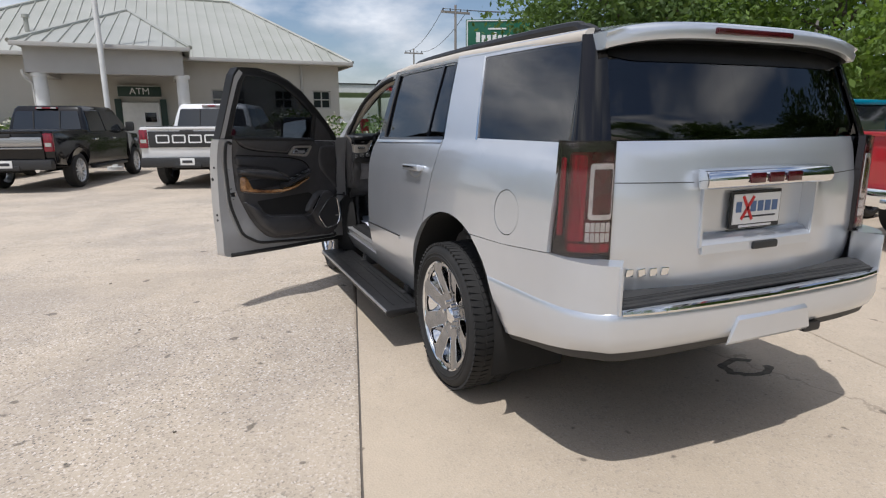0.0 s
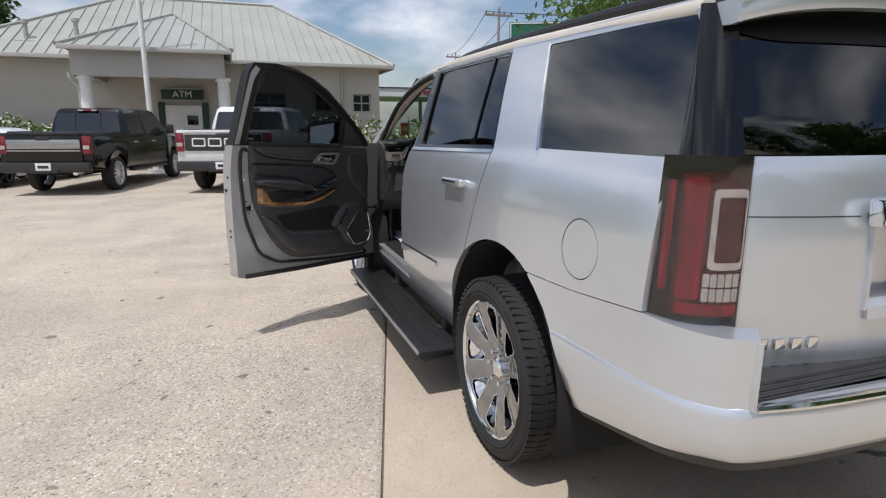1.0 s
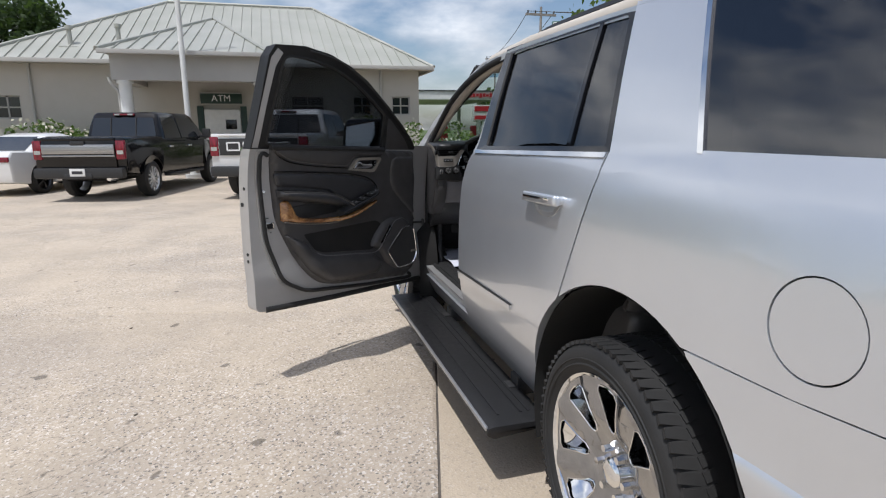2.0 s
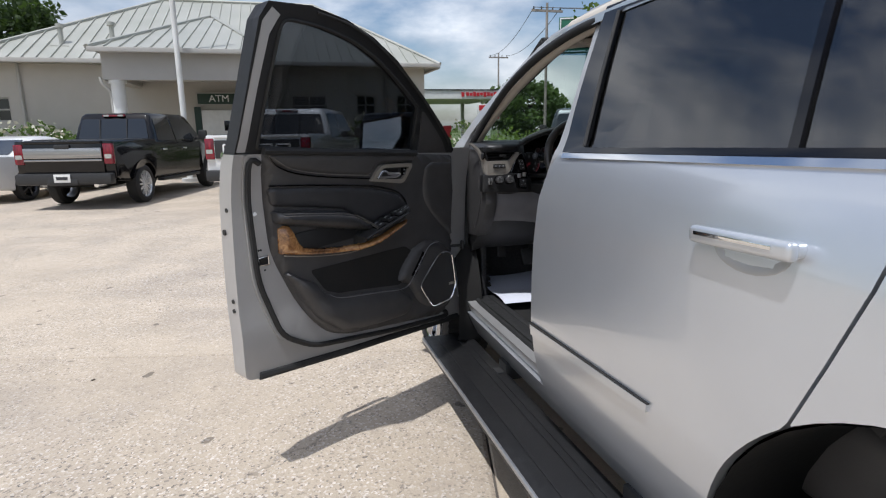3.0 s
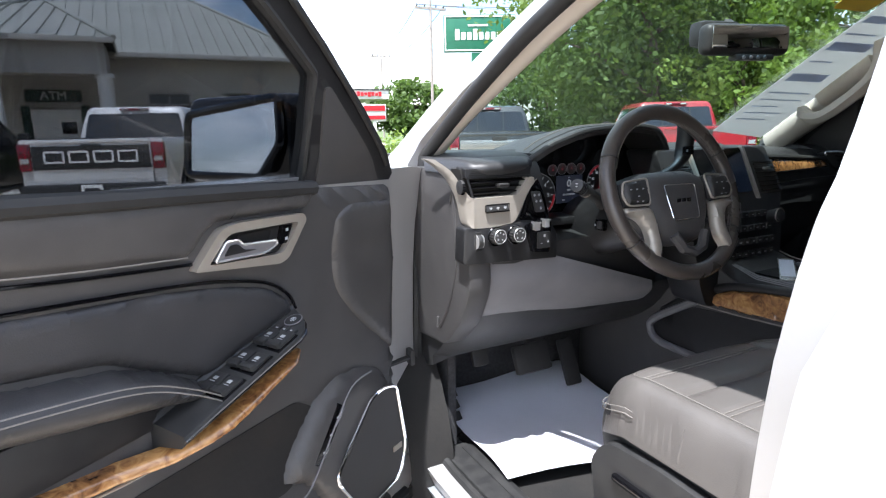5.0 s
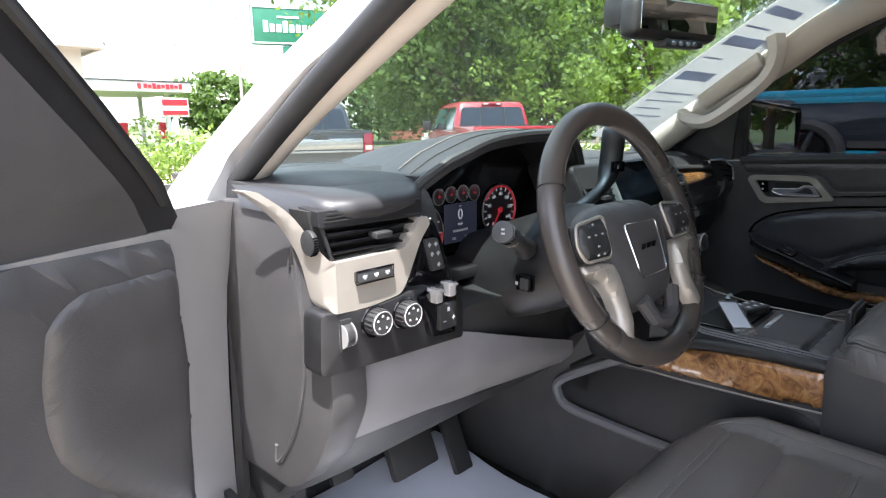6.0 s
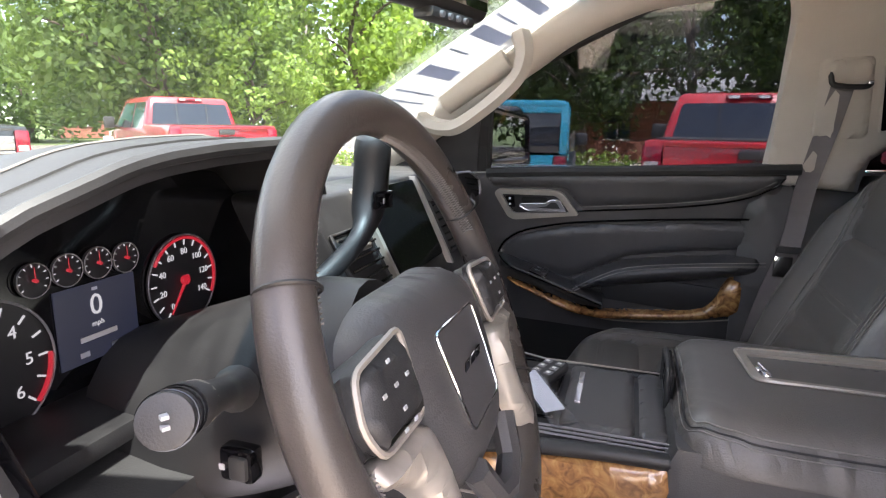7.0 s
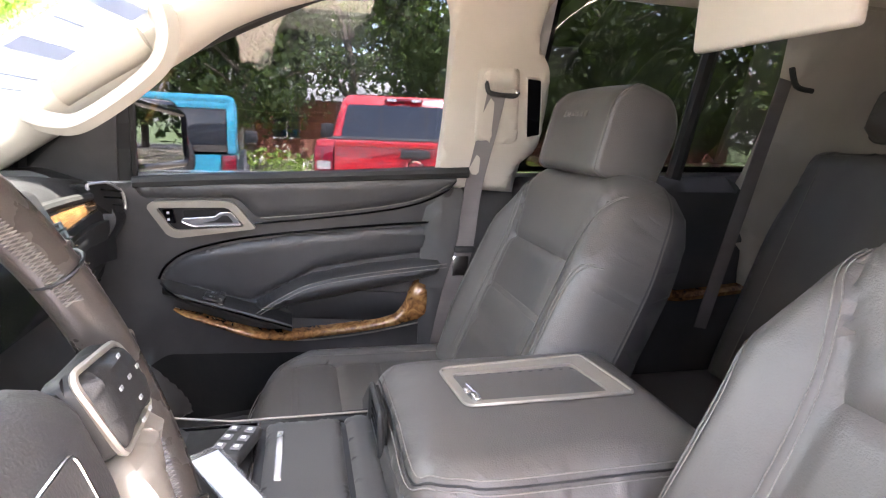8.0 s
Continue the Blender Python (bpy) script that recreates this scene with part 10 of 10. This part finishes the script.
def hedge(name, label, x0, y0, x1, y1, w, h, mat, seed, flowers=0, n=60, per=70, size=0.07):
    rng = np.random.default_rng(seed)
    t = thing(name, label, "hedge")
    cs = []
    for k in range(n):
        f = (k + rng.uniform(0, 1)) / n
        cs.append(((x0 + (x1 - x0) * f + rng.normal() * 0.1, y0 + (y1 - y0) * f + rng.uniform(-0.5, 0.5) * w, h * rng.uniform(0.2, 0.8)), w * 0.42))
    vs, fs = leaves(rng, cs, per, size, (1, 1, 0.9))
    tagged(raw("foliage", vs, fs, mat, t, smooth=False), kind="stuff")
    stems = [tube([c[0], (c[0][0] + 0.05, c[0][1], 0)], 0.015, 5) for c in cs[::4]]
    part("stems", add(*stems), BARK, t)
    if flowers:
        cs2 = [((c[0][0], c[0][1] - w * 0.2, c[0][2] + 0.15), r) for c, r in [(c, c[1]) for c in cs]]
        vs, fs = leaves(rng, cs2, flowers, size * 0.9, (1, 1, 0.9))
        tagged(raw("blossom", vs, fs, FLOWER, t, "white blossom", smooth=False), kind="stuff")


hedge("hedge", "green hedge with white blossom along the bank wall", -16.5, 21.7, -7.0, 21.7, 1.2, 2.05, LEAF, 50, 22, 55, 110, 0.085)
hedge("hedge", "green hedge with white blossom beside the bank wall", -2.7, 21.7, 6.4, 21.4, 1.2, 2.0, LEAF, 51, 22, 36, 110, 0.085)
hedge("hedge", "yellow-green clipped shrubs beside the lot edge", 3.6, 17.0, 8.2, 15.6, 1.3, 1.35, LEAF_LIGHT, 52, 0, 36, 110, 0.07)
hedge("hedge", "low yellow-green clipped hedge along the lot edge", 14.0, 12.0, 13.2, -10.0, 0.9, 0.85, LEAF_LIGHT, 53, 6, 130, 70, 0.06)

BRICK = varied("red_brick", (0.26, 0.10, 0.07), (0.33, 0.14, 0.10), 14.0, 0.9, bump=0.2)
SHINGLE = varied("grey_shingle", (0.20, 0.20, 0.205), (0.27, 0.27, 0.27), 5.0, 0.9, bump=0.3)


def house(x, y, yaw, label):
    t = thing("house", label, "house", pose(x, y, 0, 0, 0, yaw))
    part("wall", box((0, 0, 1.3), (11, 7, 2.6)), BRICK, t, smooth=False)
    bm = prism([(-4.0, 2.6), (4.0, 2.6), (0, 4.3)], -6, 6)
    part("roof", bm, SHINGLE, t, smooth=False)
    for k in (-3.5, 0.5, 3.5):
        w = part("window", box((k, -3.52, 1.5), (1.1, 0.06, 1.1)), DARK_PANE, t, smooth=False)
        part("frame", add(box((k, -3.54, 2.07), (1.2, 0.06, 0.07)), box((k, -3.54, 0.93), (1.2, 0.06, 0.07)), box((k, -3.545, 1.5), (0.06, 0.06, 1.1))), WHITE_PAINT, w, smooth=False)
    part("door", box((-1.6, -3.52, 1.05), (0.95, 0.07, 2.1), 0.01), WHITE_PAINT, t)


house(30.0, 3.0, -92, "low red brick house with a grey shingle roof among trees")
house(29.0, -14.0, -92, "low red brick house behind a hedge")
house(40.0, 44.0, -35, "low pale-roofed house far behind the trees")

# slabs of the lot
slab = bmesh.new()
bmesh.ops.create_cube(slab, size=1.0)
bmesh.ops.scale(slab, vec=(3.238, 4.778, 0.06), verts=slab.verts)
bmesh.ops.bevel(slab, geom=[e for e in slab.edges if all(v.co.z > 0 for v in e.verts)], offset=0.006, segments=1, affect="EDGES")
me = bpy.data.meshes.new("slab")
slab.to_mesh(me)
slab.free()
me.materials.append(SLAB)
worn_me = me.copy()
worn_me.materials[0] = ROUGH_SLAB
wide = [m_.copy() for m_ in (me, worn_me)]
for m_ in wide:
    m_.transform(Matrix.Diagonal((9.738 / 3.238, 1, 1, 1)))
R_SITE = Matrix.Rotation(SITE, 4, "Z")
for j in range(-5, 6):
    for i in range(9):
        o = new("slab", worn_me if i == 3 else me)
        o.parent = lot
        o.matrix_basis = R_SITE @ Matrix.Translation((-1.46 + 3.25 * (i + 0.5), 2.79 + 4.79 * (j + 0.5), -0.03))
    for i in range(3):
        o = new("slab", wide[1 if i == 0 else 0])
        o.parent = lot
        o.matrix_basis = R_SITE @ Matrix.Translation((-1.46 - 9.75 * (i + 0.5), 2.79 + 4.79 * (j + 0.5), -0.03))

# dried spill and bits of litter on the concrete
STAIN = varied("dried_spill", (0.10, 0.085, 0.065), (0.17, 0.145, 0.11), 30.0, 0.9)
rng = np.random.default_rng(5)


def blot(x, y, r0, r1, turn, span, name, label):
    n = 26
    a = [turn + span * k / n for k in range(n + 1)]
    hi = [r0 * (1 + 0.06 * rng.normal()) for _ in a]
    vs = [(x + q * 1.35 * math.cos(t), y + q * math.sin(t), 0.0025) for q, t in zip(hi, a)] + [(x + q * r1 * 1.35 * math.cos(t), y + q * r1 * math.sin(t), 0.0025) for q, t in zip(hi, a)]
    fs = [(k, k + 1, n + 2 + k, n + 1 + k) for k in range(n)]
    raw(name, vs, fs, STAIN if r1 > 0.5 else SLAB, lot, label, smooth=False)


blot(0.82, -0.55, 0.13, 0.66, 0.6, 5.4, "dried_spill", "dark dried spill")
blot(0.83, -0.56, 0.075, 0.2, 0.0, 6.2, "dried_spill", "dark dried spill")
for k in range(20):
    x, y = rng.uniform(-5.5, 0.3), rng.uniform(-2.2, 6.5)
    if -1.1 < x < 1.0 and y > -1.2:
        continue
    part("leaf_bit", box((x, y, 0.004), (rng.uniform(0.010, 0.024), rng.uniform(0.006, 0.010), 0.006), m=None), STAIN, lot, smooth=False, m=Matrix.Translation((x, y, 0)) @ Matrix.Rotation(rng.uniform(0, 3), 4, "Z") @ Matrix.Translation((-x, -y, 0)))
